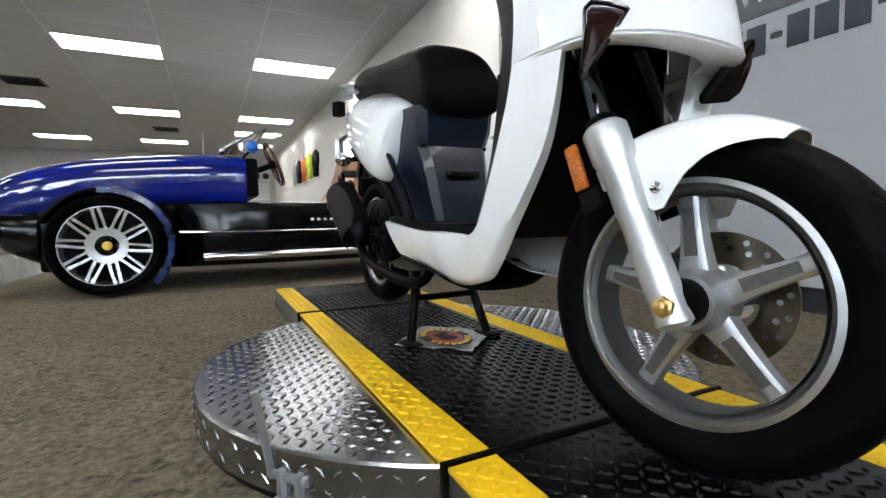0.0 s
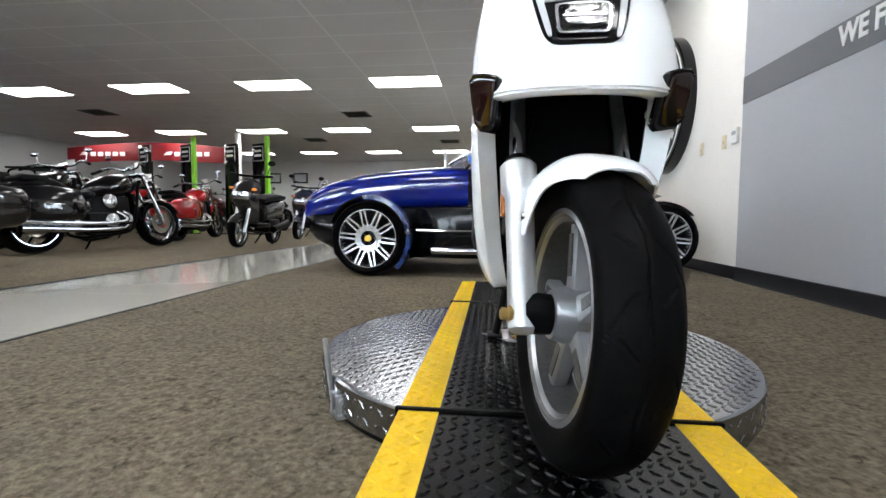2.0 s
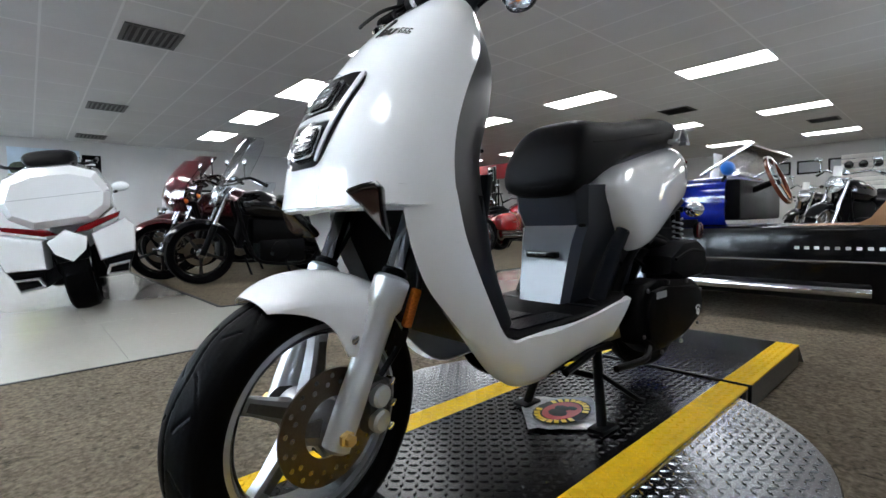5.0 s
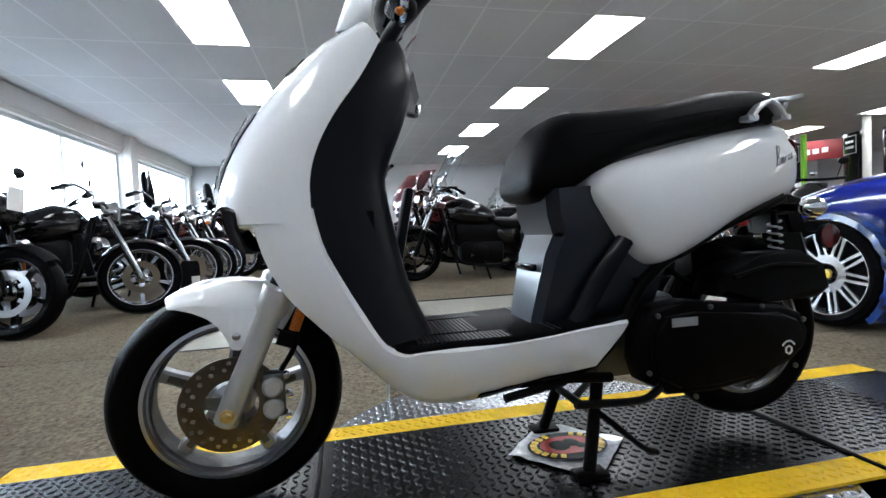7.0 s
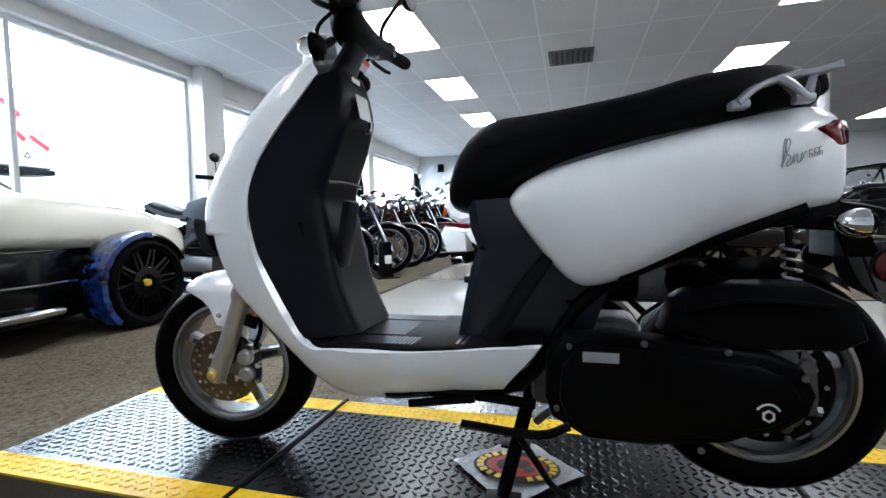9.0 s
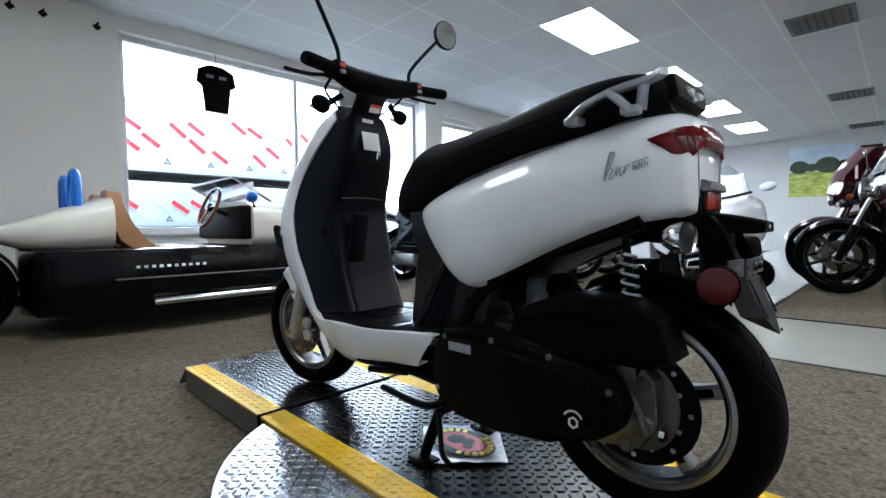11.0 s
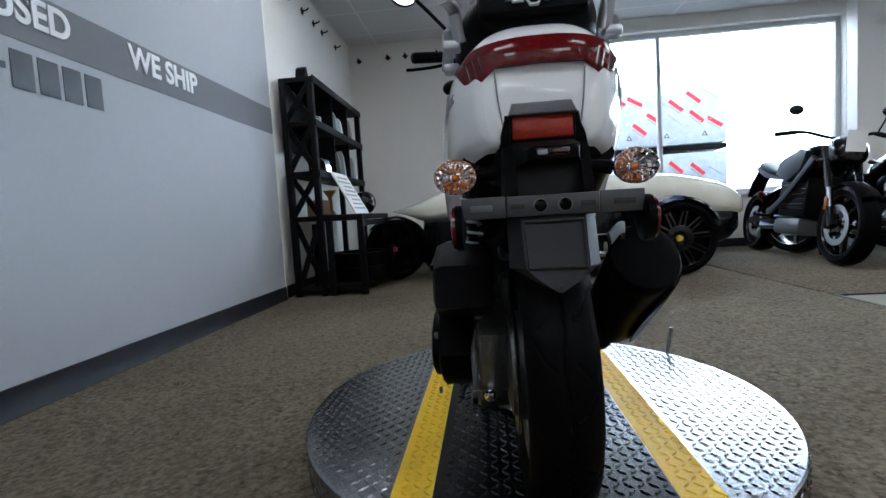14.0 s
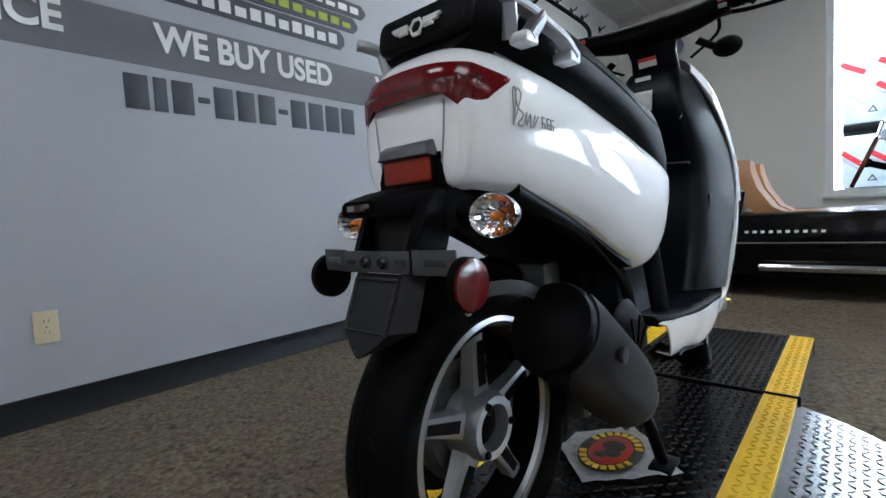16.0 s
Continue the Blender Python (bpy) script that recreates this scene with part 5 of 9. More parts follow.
for s in (-1, 1):
    sp("bar_end", T([(s * 0.165, -0.230, 1.108), (s * 0.300, -0.196, 1.106)], 0.011, seg=14, k=1), DARK_STEEL)
    gp = sp("grip", T([(s * 0.186, -0.224, 1.108), (s * 0.296, -0.197, 1.106)], 0.0165, seg=16, k=1), BLACK_PLASTIC, label="black ribbed rubber grip")
    bm = bmesh.new()
    for q in range(9):
        t = 0.1 + 0.8 * q / 8
        p0 = Vector((s * (0.186 + 0.11 * t), -0.224 + 0.027 * t, 1.108 - 0.002 * t))
        d = Vector((s * 0.11, 0.027, -0.002)).normalized()
        ring_lathe(bm, [(0.0160, -0.002), (0.0182, -0.002), (0.0182, 0.002), (0.0160, 0.002)], Matrix.Translation(p0) @ d.to_track_quat("Z", "X").to_matrix().to_4x4(), 16)
    sp("grip_rib", bm, BLACK_PLASTIC, gp)
    sw = sp("switch_block", B(s * 0.150, s * 0.184, -0.262, -0.206, 1.088, 1.130, bev=0.006), BLACK_PLASTIC)
    sp("switch_button", B(s * 0.158, s * 0.176, -0.208, -0.200, 1.110, 1.122, bev=0.002), LABEL_RED, sw, "red switch button")
    sp("switch_button", B(s * 0.158, s * 0.176, -0.208, -0.201, 1.094, 1.105, bev=0.002), LABEL_GREY, sw)
    sp("brake_lever", T([(s * 0.160, -0.262, 1.104), (s * 0.215, -0.276, 1.098), (s * 0.290, -0.262, 1.090), (s * 0.318, -0.252, 1.088)], 0.0065, seg=8, flat=0.7), DARK_STEEL)
    sp("brake_cable", T([(s * 0.158, -0.262, 1.098), (s * 0.150, -0.300, 1.060), (s * 0.085, -0.315, 1.01)], 0.0045, seg=8), BLACK_PLASTIC)
    mr = sp("mirror_stem", T([(s * 0.152, -0.236, 1.125), (s * 0.156, -0.232, 1.165), (s * 0.21, -0.212, 1.225), (s * 0.272, -0.188, 1.285)], 0.0058, seg=8, k=4), DARK_STEEL, label="thin black mirror stem")
    mm = at(s * 0.300, -0.182, 1.302) @ Matrix.Rotation(radians(s * 14), 4, "Z") @ AY
    mh = sp("mirror", LA([(0.030, -0.020), (0.044, -0.010), (0.048, 0.0), (0.047, 0.005), (0.043, 0.005)], mm, 32), BLACK_PLASTIC, label="round black mirror")
    sp("mirror_glass", LA([(0.0435, 0.005), (0.0435, 0.006)], mm, 32), MIRROR, mh, "mirror glass")
    sg = sp("front_signal", blob(bmesh.new(), (s * 0.170, -0.308, 1.012), (0.034, 0.026, 0.024)), LENS, label="clear oval turn signal with orange bulb")
    sp("signal_bulb", blob(bmesh.new(), (s * 0.168, -0.306, 1.012), (0.0075, 0.008, 0.0075), 10), ORANGE_BULB, sg, "orange bulb")
    sp("signal_bowl", LA([(0.008, 0.018), (0.020, 0.014), (0.029, 0.0), (0.027, 0.001), (0.018, 0.012), (0.006, 0.015)], at(s * 0.170, -0.300, 1.012) @ AY, 20), FACETED, sg)
    sp("signal_shell", LA([(0.004, 0.024), (0.018, 0.020), (0.028, 0.010), (0.034, -0.001), (0.030, 0.001), (0.020, 0.016)], at(s * 0.170, -0.300, 1.012) @ AY, 20), BLACK_PLASTIC, sg, "black signal housing")
    sp("signal_stalk", T([(s * 0.142, -0.296, 1.020), (s * 0.105, -0.285, 1.050)], 0.011, seg=10, k=1), BLACK_PLASTIC, sg)
# stickers on the column and inner shield
sp("warning_label", B(-0.022, 0.022, -0.262, -0.2605, 1.000, 1.028, m=at(0.012, -0.0, 0) @ at(0, -0.26, 1.0) @ Matrix.Rotation(radians(-26), 4, "X") @ at(0, 0.276, -1.0)), LABEL_WHITE, label="white sticker with red head")
sp("warning_label", B(-0.022, 0.022, -0.262, -0.260, 1.019, 1.030, m=at(0.012, -0.0, 0) @ at(0, -0.26, 1.0) @ Matrix.Rotation(radians(-26), 4, "X") @ at(0, 0.2768, -1.0)), LABEL_RED)
steered[0] = False
sp("paper_tag", B(-0.030, 0.030, -0.247, -0.2455, 0.875, 0.925, m=at(0.018, 0, 0) @ at(0, -0.247, 0.9) @ Matrix.Rotation(radians(12), 4, "X") @ at(0, 0.257, -0.9)), LABEL_WHITE, label="white paper sticker")
sp("paper_tag", B(-0.020, 0.020, -0.268, -0.2665, 0.955, 0.967, m=at(0.016, 0.012, 0)), LABEL_WHITE)

CAST = material("bare_cast_alloy", (0.13, 0.13, 0.127), 0.42, metal=0.85, grain=0.3, scale=120, bump=0.001, spots=0.4, spot_scale=12)
# engine, belt cover and air box
bm = bmesh.new()
OUT = [(0.150, 0.350), (0.165, 0.310), (0.230, 0.276), (0.340, 0.272), (0.460, 0.294), (0.545, 0.318), (0.586, 0.346), (0.598, 0.382), (0.576, 0.424), (0.520, 0.448), (0.400, 0.455), (0.280, 0.468), (0.190, 0.462), (0.155, 0.420)]
prism(bm, OUT, "x", 0.112, 0.170, bev=0.012)
cover = sp("belt_cover", bm, BLACK_PLASTIC, label="black plastic belt drive cover")
bm = bmesh.new()
prism(bm, [(y * 0.86 + 0.052, z * 0.80 + 0.073) for y, z in OUT], "x", 0.165, 0.184, bev=0.007)
sp("cover_cap", bm, BLACK_PLASTIC, cover)
for y, z in ((0.175, 0.33), (0.20, 0.445), (0.29, 0.27), (0.42, 0.277), (0.55, 0.31), (0.575, 0.41), (0.46, 0.447), (0.33, 0.455)):
    sp("cover_bolt", LA([(0.006, 0), (0.006, 0.005), (0.003, 0.006)], at(0.170, y, z) @ AX, 6), DULL_METAL, cover)
sp("maker_plate", B(0.1835, 0.1855, 0.225, 0.288, 0.422, 0.440, bev=0.0008), LABEL_GREY, cover, "small grey nameplate")
bm = bmesh.new()
ring_lathe(bm, [(0.007, 0), (0.0105, 0), (0.0105, 0.002), (0.007, 0.002)], at(0.1845, 0.515, 0.350) @ AX, 6)
for q in range(9):
    a = radians(35 + 110 * q / 8)
    box(bm, -0.001, 0.001, -0.0016, 0.0016, -0.0012, 0.002, m=at(0.1855, 0.515 - 0.019 * math.cos(a), 0.350 + 0.019 * math.sin(a)))
sp("cover_emblem", bm, LABEL_WHITE, cover, "pale round emblem shape", kind="stuff")
bm = bmesh.new()
prism(bm, [(0.360, 0.470), (0.380, 0.512), (0.470, 0.545), (0.590, 0.548), (0.660, 0.520), (0.680, 0.470), (0.640, 0.452), (0.480, 0.452)], "x", 0.075, 0.165, bev=0.014)
abox = sp("air_box", bm, BLACK_PLASTIC)
sp("air_box_rib", T([(0.168, 0.395, 0.505), (0.170, 0.50, 0.522), (0.168, 0.62, 0.515)], 0.004, seg=6), BLACK_PLASTIC, abox)
bm = B(-0.070, 0.062, 0.12, 0.34, 0.285, 0.47, bev=0.02)
eng = sp("engine", bm, DULL_METAL)
bm = bmesh.new()
for k in range(7):
    box(bm, -0.085, 0.085, 0.105 + 0.016 * k, 0.110 + 0.016 * k, 0.36, 0.50, bev=0.001)
sp("cooling_fins", bm, DULL_METAL, eng)
sp("fan_shroud", LA([(0.045, 0.0), (0.085, 0.01), (0.092, 0.045), (0.078, 0.06), (0.045, 0.064)], at(-0.070, 0.27, 0.40) @ AX.inverted(), 32), BLACK_PLASTIC, eng)
bm = bmesh.new()
for q in range(10):
    box(bm, -0.001, 0.003, 0.02, 0.07, -0.003, 0.003, m=at(-0.136, 0.27, 0.40) @ Matrix.Rotation(q * 0.628, 4, "X"))
sp("fan_grille", bm, GLOSS_BLACK, eng)
sp("carburettor", B(-0.03, 0.06, 0.30, 0.39, 0.50, 0.56, bev=0.012), DULL_METAL, eng)
sp("intake_hose", T([(0.03, 0.38, 0.53), (0.06, 0.42, 0.55), (0.10, 0.47, 0.53)], 0.022, seg=12), BLACK_PLASTIC)
sp("wiring", T([(0.08, 0.17, 0.52), (0.10, 0.22, 0.50), (0.07, 0.28, 0.53), (0.10, 0.34, 0.49)], 0.006, seg=6), BLACK_PLASTIC)
gear = sp("gear_case", PR([(0.430, 0.300), (0.520, 0.286), (0.600, 0.300), (0.636, 0.350), (0.630, 0.420), (0.580, 0.462), (0.500, 0.455), (0.440, 0.420)], "x", 0.058, 0.106, bev=0.014), CAST, label="grey cast gear case")
for y, z, r in ((0.612, 0.345, 0.016), (0.606, 0.412, 0.015), (0.560, 0.448, 0.014), (0.575, 0.305, 0.014)):
    sp("case_boss", LA([(r, 0.0), (r, 0.046), (r * 0.7, 0.050)], at(0.060, y, z) @ AX, 14), CAST, gear)
sp("case_rib", T([(0.108, 0.52, 0.44), (0.112, 0.585, 0.39), (0.108, 0.615, 0.33)], 0.007, seg=8), CAST, gear)
sp("drain_bolt", LA([(0.010, 0.0), (0.010, 0.010), (0.005, 0.012)], at(0.090, 0.632, 0.330) @ AY, 6), CHROME, gear)
sp("gear_housing", LA([(0.075, 0.0), (0.088, 0.012), (0.080, 0.035), (0.045, 0.045)], at(0.020, 0.572, 0.358) @ AX, 28), DULL_METAL)
sp("inner_mudguard", B(-0.07, 0.07, 0.20, 0.34, 0.50, 0.66, bev=0.02), BLACK_PLASTIC)
sp("frame_tube", T([(0.085, -0.02, 0.33), (0.09, 0.10, 0.34), (0.10, 0.22, 0.50), (0.11, 0.40, 0.60), (0.10, 0.60, 0.67)], 0.014, seg=10), DARK_STEEL)
sp("frame_tube", T([(-0.085, -0.02, 0.33), (-0.09, 0.10, 0.34), (-0.10, 0.22, 0.50), (-0.11, 0.40, 0.60), (-0.10, 0.60, 0.67)], 0.014, seg=10), DARK_STEEL)
# rear spring on the belt side
A, C = Vector((0.106, 0.572, 0.640)), Vector((0.098, 0.598, 0.400))
sh = sp("shock_absorber", T([A, C], 0.0075, seg=12, k=1), DARK_STEEL, label="rear shock absorber with bright coil")
pts = []
for k in range(97):
    t = k / 96
    a = 2 * math.pi * 9 * t
    pts.append(A.lerp(C, 0.10 + 0.62 * t) + Vector((0.0145 * math.cos(a), 0.0145 * math.sin(a), 0)))
sp("coil_spring", T(pts, 0.0026, seg=6, k=1), ALLOY, sh)
sp("damper_nut", T([A.lerp(C, 0.74), A.lerp(C, 0.84)], 0.009, seg=6, k=1), ALLOY, sh)
# exhaust on the other side
as_drawn[0] = True
d0, d1 = Vector((-0.148, 0.424, 0.386)), Vector((-0.150, 0.632, 0.527))
M = Matrix.Translation(d0) @ (d1 - d0).to_track_quat("Z", "Y").to_matrix().to_4x4() @ Matrix.Diagonal((0.90, 1.00, 1, 1))
Lm = (d1 - d0).length
muf = sp("exhaust_muffler", LA([(0.018, -0.04), (0.022, -0.015), (0.048, 0.0), (0.054, 0.012), (0.056, 0.05), (0.056, Lm - 0.030), (0.0575, Lm - 0.022), (0.0575, Lm - 0.006), (0.054, Lm), (0.046, Lm + 0.003), (0.001, Lm + 0.004)], M, 36), BLACK_PLASTIC, label="matt black exhaust muffler with a flat end cap")
ax = (d1 - d0).normalized()
out = (Vector((-1, 0, 0)) + ax * ax.x).normalized()
up = ax.cross(out)
if up.z < 0:
    up = -up
rows = []
for k in range(13):
    q = k / 12
    half = radians(78) * (1 - 0.35 * abs(2 * q - 1) ** 3)
    rr = 0.0635 - 0.003 * abs(2 * q - 1) ** 4
    rows.append([d0.lerp(d1, -0.02 + 0.97 * q) + out * (rr * 0.90 * math.cos(half * u)) + up * (rr * 1.03 * math.sin(half * u)) for u in (-1, -0.75, -0.5, -0.25, 0, 0.25, 0.5, 0.75, 1)])
bm = bmesh.new()
loft(bm, rows, closed=False)
sp("heat_shield", solid(bm, 0.003), SHIELD_BLACK, muf, "curved black heat shield")
mid = d0.lerp(d1, 0.70)
sp("shield_boss", LA([(0.010, -0.002), (0.010, 0.003), (0.005, 0.004)], Matrix.Translation(mid + out * 0.0615) @ out.to_track_quat("Z", "Y").to_matrix().to_4x4(), 14), BLACK_INK, muf)
sp("muffler_bracket", flat_bar(bmesh.new(), [(-0.080, 0.705, 0.560), (-0.100, 0.680, 0.572), (-0.118, 0.640, 0.570), (-0.125, 0.600, 0.552)], 0.004, 0.016), PLATE_STEEL, muf)
sp("warning_dot", LA([(0.007, 0.0), (0.007, 0.0015), (0.006, 0.002)], at(-0.078, 0.690, 0.548) @ AX.inverted(), 14), IVORY, muf, "small yellow sticker")
sp("header_pipe", T([(-0.03, 0.12, 0.33), (-0.09, 0.10, 0.27), (-0.13, 0.24, 0.285), (-0.146, 0.36, 0.318), (-0.148, 0.42, 0.358)], 0.014, seg=10), DARK_STEEL, muf)

# tail bracket, plate holder, signals and flap
arm = sp("tail_arm", loft(bmesh.new(), [[Vector((-w, y, z)), Vector((w, y, z)), Vector((w, y + 0.01, z - d)), Vector((-w, y + 0.01, z - d))] for y, z, w, d in ((0.52, 0.690, 0.080, 0.03), (0.62, 0.696, 0.070, 0.05), (0.680, 0.692, 0.062, 0.05), (0.705, 0.676, 0.052, 0.06))]), BLACK_PLASTIC)
sp("recess", B(-0.046, 0.046, 0.690, 0.722, 0.596, 0.680, bev=0.004), BLACK_INK, arm)
for s in (-1, 1):
    sp("arm_strut", loft(bmesh.new(), [[Vector((s * (0.047 + dx), y + dy, z)) for dx, dy in ((-0.006, 0.0), (0.008, -0.004), (0.012, -0.050), (-0.004, -0.050))] for y, z in ((0.712, 0.690), (0.728, 0.672), (0.742, 0.640), (0.753, 0.612), (0.757, 0.596))]), BLACK_PLASTIC, arm)
lamp = sp("plate_lamp", loft(bmesh.new(), [[Vector((x, y, z)) for x, z in ((-w, z0), (w, z0), (w, z1 - 0.004), (w - 0.006, z1), (-w + 0.006, z1), (-w, z1 - 0.004))] for y, w, z0, z1 in ((0.690, 0.046, 0.664, 0.698), (0.735, 0.040, 0.662, 0.690), (0.765, 0.034, 0.661, 0.683), (0.778, 0.030, 0.664, 0.679))]), BLACK_PLASTIC, label="black housing of the number plate lamp")
sp("lamp_glass", B(-0.020, 0.020, 0.760, 0.7795, 0.6665, 0.6765, bev=0.002), SMOKE_LENS, lamp)
# small grey bar paints a highlight on the lens
sp("lamp_glint", B(0.006, 0.018, 0.778, 0.7805, 0.6690, 0.6745, bev=0.001), LABEL_GREY, lamp)
# flap: a middle plate with flanks folded forward and a pointed tip
bm = bmesh.new()
FLAP = [(0.596, 0.754, 0.040, 0.056, 0.022), (0.560, 0.768, 0.039, 0.056, 0.024), (0.534, 0.780, 0.038, 0.056, 0.026), (0.518, 0.788, 0.020, 0.028, 0.012), (0.506, 0.794, 0.002, 0.003, 0.002)]
loft(bm, [[Vector((-b, y - d, z)), Vector((-a, y, z)), Vector((a, y, z)), Vector((b, y - d, z))] for z, y, a, b, d in FLAP], closed=False, cap=False)
flap = sp("rear_flap", solid(bm, 0.005), FLAP_BLACK, label="black plastic rear flap with a pointed tip", sharp=20)
PANEL_EDGE = [(-0.036, 0.590, 0.759), (0.036, 0.590, 0.759), (0.034, 0.534, 0.783), (-0.034, 0.534, 0.783)]
sp("flap_panel", T([(x, y, z) for x, z, y in PANEL_EDGE + PANEL_EDGE[:2]], 0.0018, seg=6, k=1), BLACK_INK, flap)
sp("flap_screw", LA([(0.0025, 0.0), (0.0025, 0.002), (0.001, 0.002)], at(0, 0.795, 0.513) @ AY, 8), BLACK_INK, flap)
bm = bmesh.new()
box(bm, -0.056, 0.056, 0.757, 0.760, 0.5975, 0.6225, bev=0.001)
hold = sp("plate_bracket", bm, PLATE_STEEL, label="dark slotted number plate bracket in three sections")
for s in (-1, 1):
    w = sp("bracket_wing", B(min(s * 0.0575, s * 0.1135), max(s * 0.0575, s * 0.1135), 0.7540, 0.7570, 0.5965, 0.6235, bev=0.001, m=at(s * 0.057, 0.757, 0) @ Matrix.Rotation(-s * radians(8), 4, "Z") @ at(-s * 0.057, -0.757, 0)), PLATE_STEEL, hold)
    sp("slot", B(min(s * 0.074, s * 0.102), max(s * 0.074, s * 0.102), 0.7565, 0.7580, 0.6060, 0.6135, bev=0.0006, m=at(s * 0.057, 0.757, 0) @ Matrix.Rotation(-s * radians(8), 4, "Z") @ at(-s * 0.057, -0.757, 0)), HOOD_GREY if s > 0 else BLACK_INK, w)
    sp("slot", B(min(s * 0.034, s * 0.052), max(s * 0.034, s * 0.052), 0.7595, 0.7608, 0.6065, 0.6130, bev=0.0006), BLACK_INK, hold)
    sp("bolt", LA([(0.0075, 0), (0.0075, 0.003), (0.005, 0.006)], at(s * 0.015, 0.760, 0.6095) @ AY.inverted() @ Matrix.Rotation(math.pi, 4, "X"), 12), GLOSS_BLACK, hold)
    sp("bolt_rim", ring_lathe(bmesh.new(), [(0.0078, 0.0), (0.0090, 0.0), (0.0090, 0.0025), (0.0078, 0.0025)], at(s * 0.015, 0.760, 0.6095) @ AY.inverted() @ Matrix.Rotation(math.pi, 4, "X"), 16), DULL_METAL, hold)
    # turn signals: a chrome shell, a fluted bowl, an orange bulb and a clear oval lens
    c = Vector((s * 0.1215, 0.690, 0.656))
    bm = bmesh.new()
    ell = lambda y, a, b, n=24: [c + Vector((a * math.cos(2 * math.pi * q / n), y, b * math.sin(2 * math.pi * q / n))) for q in range(n)]
    loft(bm, [ell(-0.032, 0.006, 0.005), ell(-0.027, 0.016, 0.013), ell(-0.016, 0.025, 0.020), ell(-0.004, 0.0292, 0.0240), ell(0.004, 0.0298, 0.0245)], cap=False)
    sg = sp("rear_signal", solid(bm, 0.0012), CHROME, label="clear oval turn signal with orange bulb and chrome shell", sharp=50)
    bm = bmesh.new()
    rows = []
    for k in range(7):
        u = k / 6
        rows.append([c + Vector(((0.0050 + 0.0235 * u) * math.cos(a), -0.011 + 0.014 * u ** 1.8 + (0.0022 if q % 2 else -0.0008) * math.sin(math.pi * u), (0.0040 + 0.0192 * u) * math.sin(a))) for q, a in ((q, 2 * math.pi * q / 36) for q in range(36))])
    loft(bm, rows, cap=False)
    sp("signal_bowl", bm, BOWL_BRIGHT, sg, "fluted bright bowl", sharp=8)
    bulb = sp("signal_bulb", blob(bmesh.new(), tuple(c + Vector((0, -0.004, -0.001))), (0.0060, 0.008, 0.0052), 14), ORANGE_BULB, sg, "orange bulb")
    for q in range(6):
        a = radians(212 + 116 * q / 5 + (17 if s > 0 else 0))
        sp("orange_flute", T([c + Vector((0.009 * math.cos(a), -0.012, 0.007 * math.sin(a))), c + Vector(((0.019 + 0.004 * (q % 2)) * math.cos(a), -0.0035, (0.015 + 0.003 * (q % 2)) * math.sin(a)))], 0.0011, seg=5, k=1), ORANGE_BULB, bulb)
    bm = bmesh.new()
    loft(bm, [ell(0.004, 0.0300, 0.0247), ell(0.009, 0.0285, 0.0232), ell(0.014, 0.0235, 0.0190), ell(0.017, 0.0150, 0.0120), ell(0.0185, 0.005, 0.004)])
    ln = sp("signal_lens", bm, LENS, sg, "clear lens", sharp=60)
    ln.visible_shadow = False
    sp("signal_stalk", T([(s * 0.094, 0.676, 0.657), (s * 0.045, 0.672, 0.662)], 0.010, seg=10, k=1), BLACK_PLASTIC, sg)
    rr = sp("side_reflector", LA([(0.027, 0), (0.027, 0.007), (0.022, 0.009)], at(s * 0.1185, 0.738, 0.587) @ (AX if s > 0 else AX.inverted()), 28), RED_REFLECTOR, label="round red side reflector")
    sp("reflector_cup", LA([(0.010, -0.010), (0.029, -0.006), (0.029, 0.003), (0.027, 0.003)], at(s * 0.1185, 0.738, 0.587) @ (AX if s > 0 else AX.inverted()), 28), BLACK_PLASTIC, rr)
# drilled plate beside the rear wheel
dp = sp("drilled_plate", ring_lathe(bmesh.new(), [(0.040, 0.0), (0.108, 0.0), (0.110, 0.002), (0.108, 0.004), (0.040, 0.004)], at(0.046, RW[1], RW[2]) @ AX, 40), DARK_STEEL, label="drilled dark steel plate")
for q in range(16):
    a = 2 * math.pi * q / 16
    sp("hole", LA([(0.0045, 0.0), (0.0045, 0.0005), (0.002, 0.0005)], at(0.0502, RW[1] + (0.094 - 0.012 * (q % 2)) * math.cos(a), RW[2] + (0.094 - 0.012 * (q % 2)) * math.sin(a)) @ AX, 10), LABEL_GREY, dp)
sp("rear_mudguard", loft(bmesh.new(), [[Vector((x, RW[1] + (0.236 - 0.02 * abs(x) / 0.05) * math.cos(a), RW[2] + (0.236 - 0.02 * abs(x) / 0.05) * math.sin(a))) for x in (-0.05, -0.025, 0, 0.025, 0.05)] for a in (radians(118 - 8 * k) for k in range(9))], closed=False), BLACK_PLASTIC)
as_drawn[0] = False

# centre stand and side lever
stand_m = sp("centre_stand", T([(-0.115, 0.075, DECK + 0.012), (-0.075, 0.115, 0.295)], 0.0125, seg=12, k=1), DARK_STEEL, label="black centre stand")
sp("stand_leg", T([(0.115, 0.075, DECK + 0.012), (0.075, 0.115, 0.295)], 0.0125, seg=12, k=1), DARK_STEEL, stand_m)
for s in (-1, 1):
    sp("stand_foot", B(s * 0.095, s * 0.140, 0.045, 0.105, DECK + 0.002, DECK + 0.012, bev=0.002), DARK_STEEL, stand_m)
sp("stand_cross", T([(-0.090, 0.10, 0.225), (0.090, 0.10, 0.225)], 0.009, seg=10, k=1), DARK_STEEL, stand_m)
sp("stand_lever", T([(0.095, 0.10, 0.235), (0.150, 0.16, 0.175), (0.160, 0.20, 0.158)], 0.0065, seg=8), DARK_STEEL, stand_m)
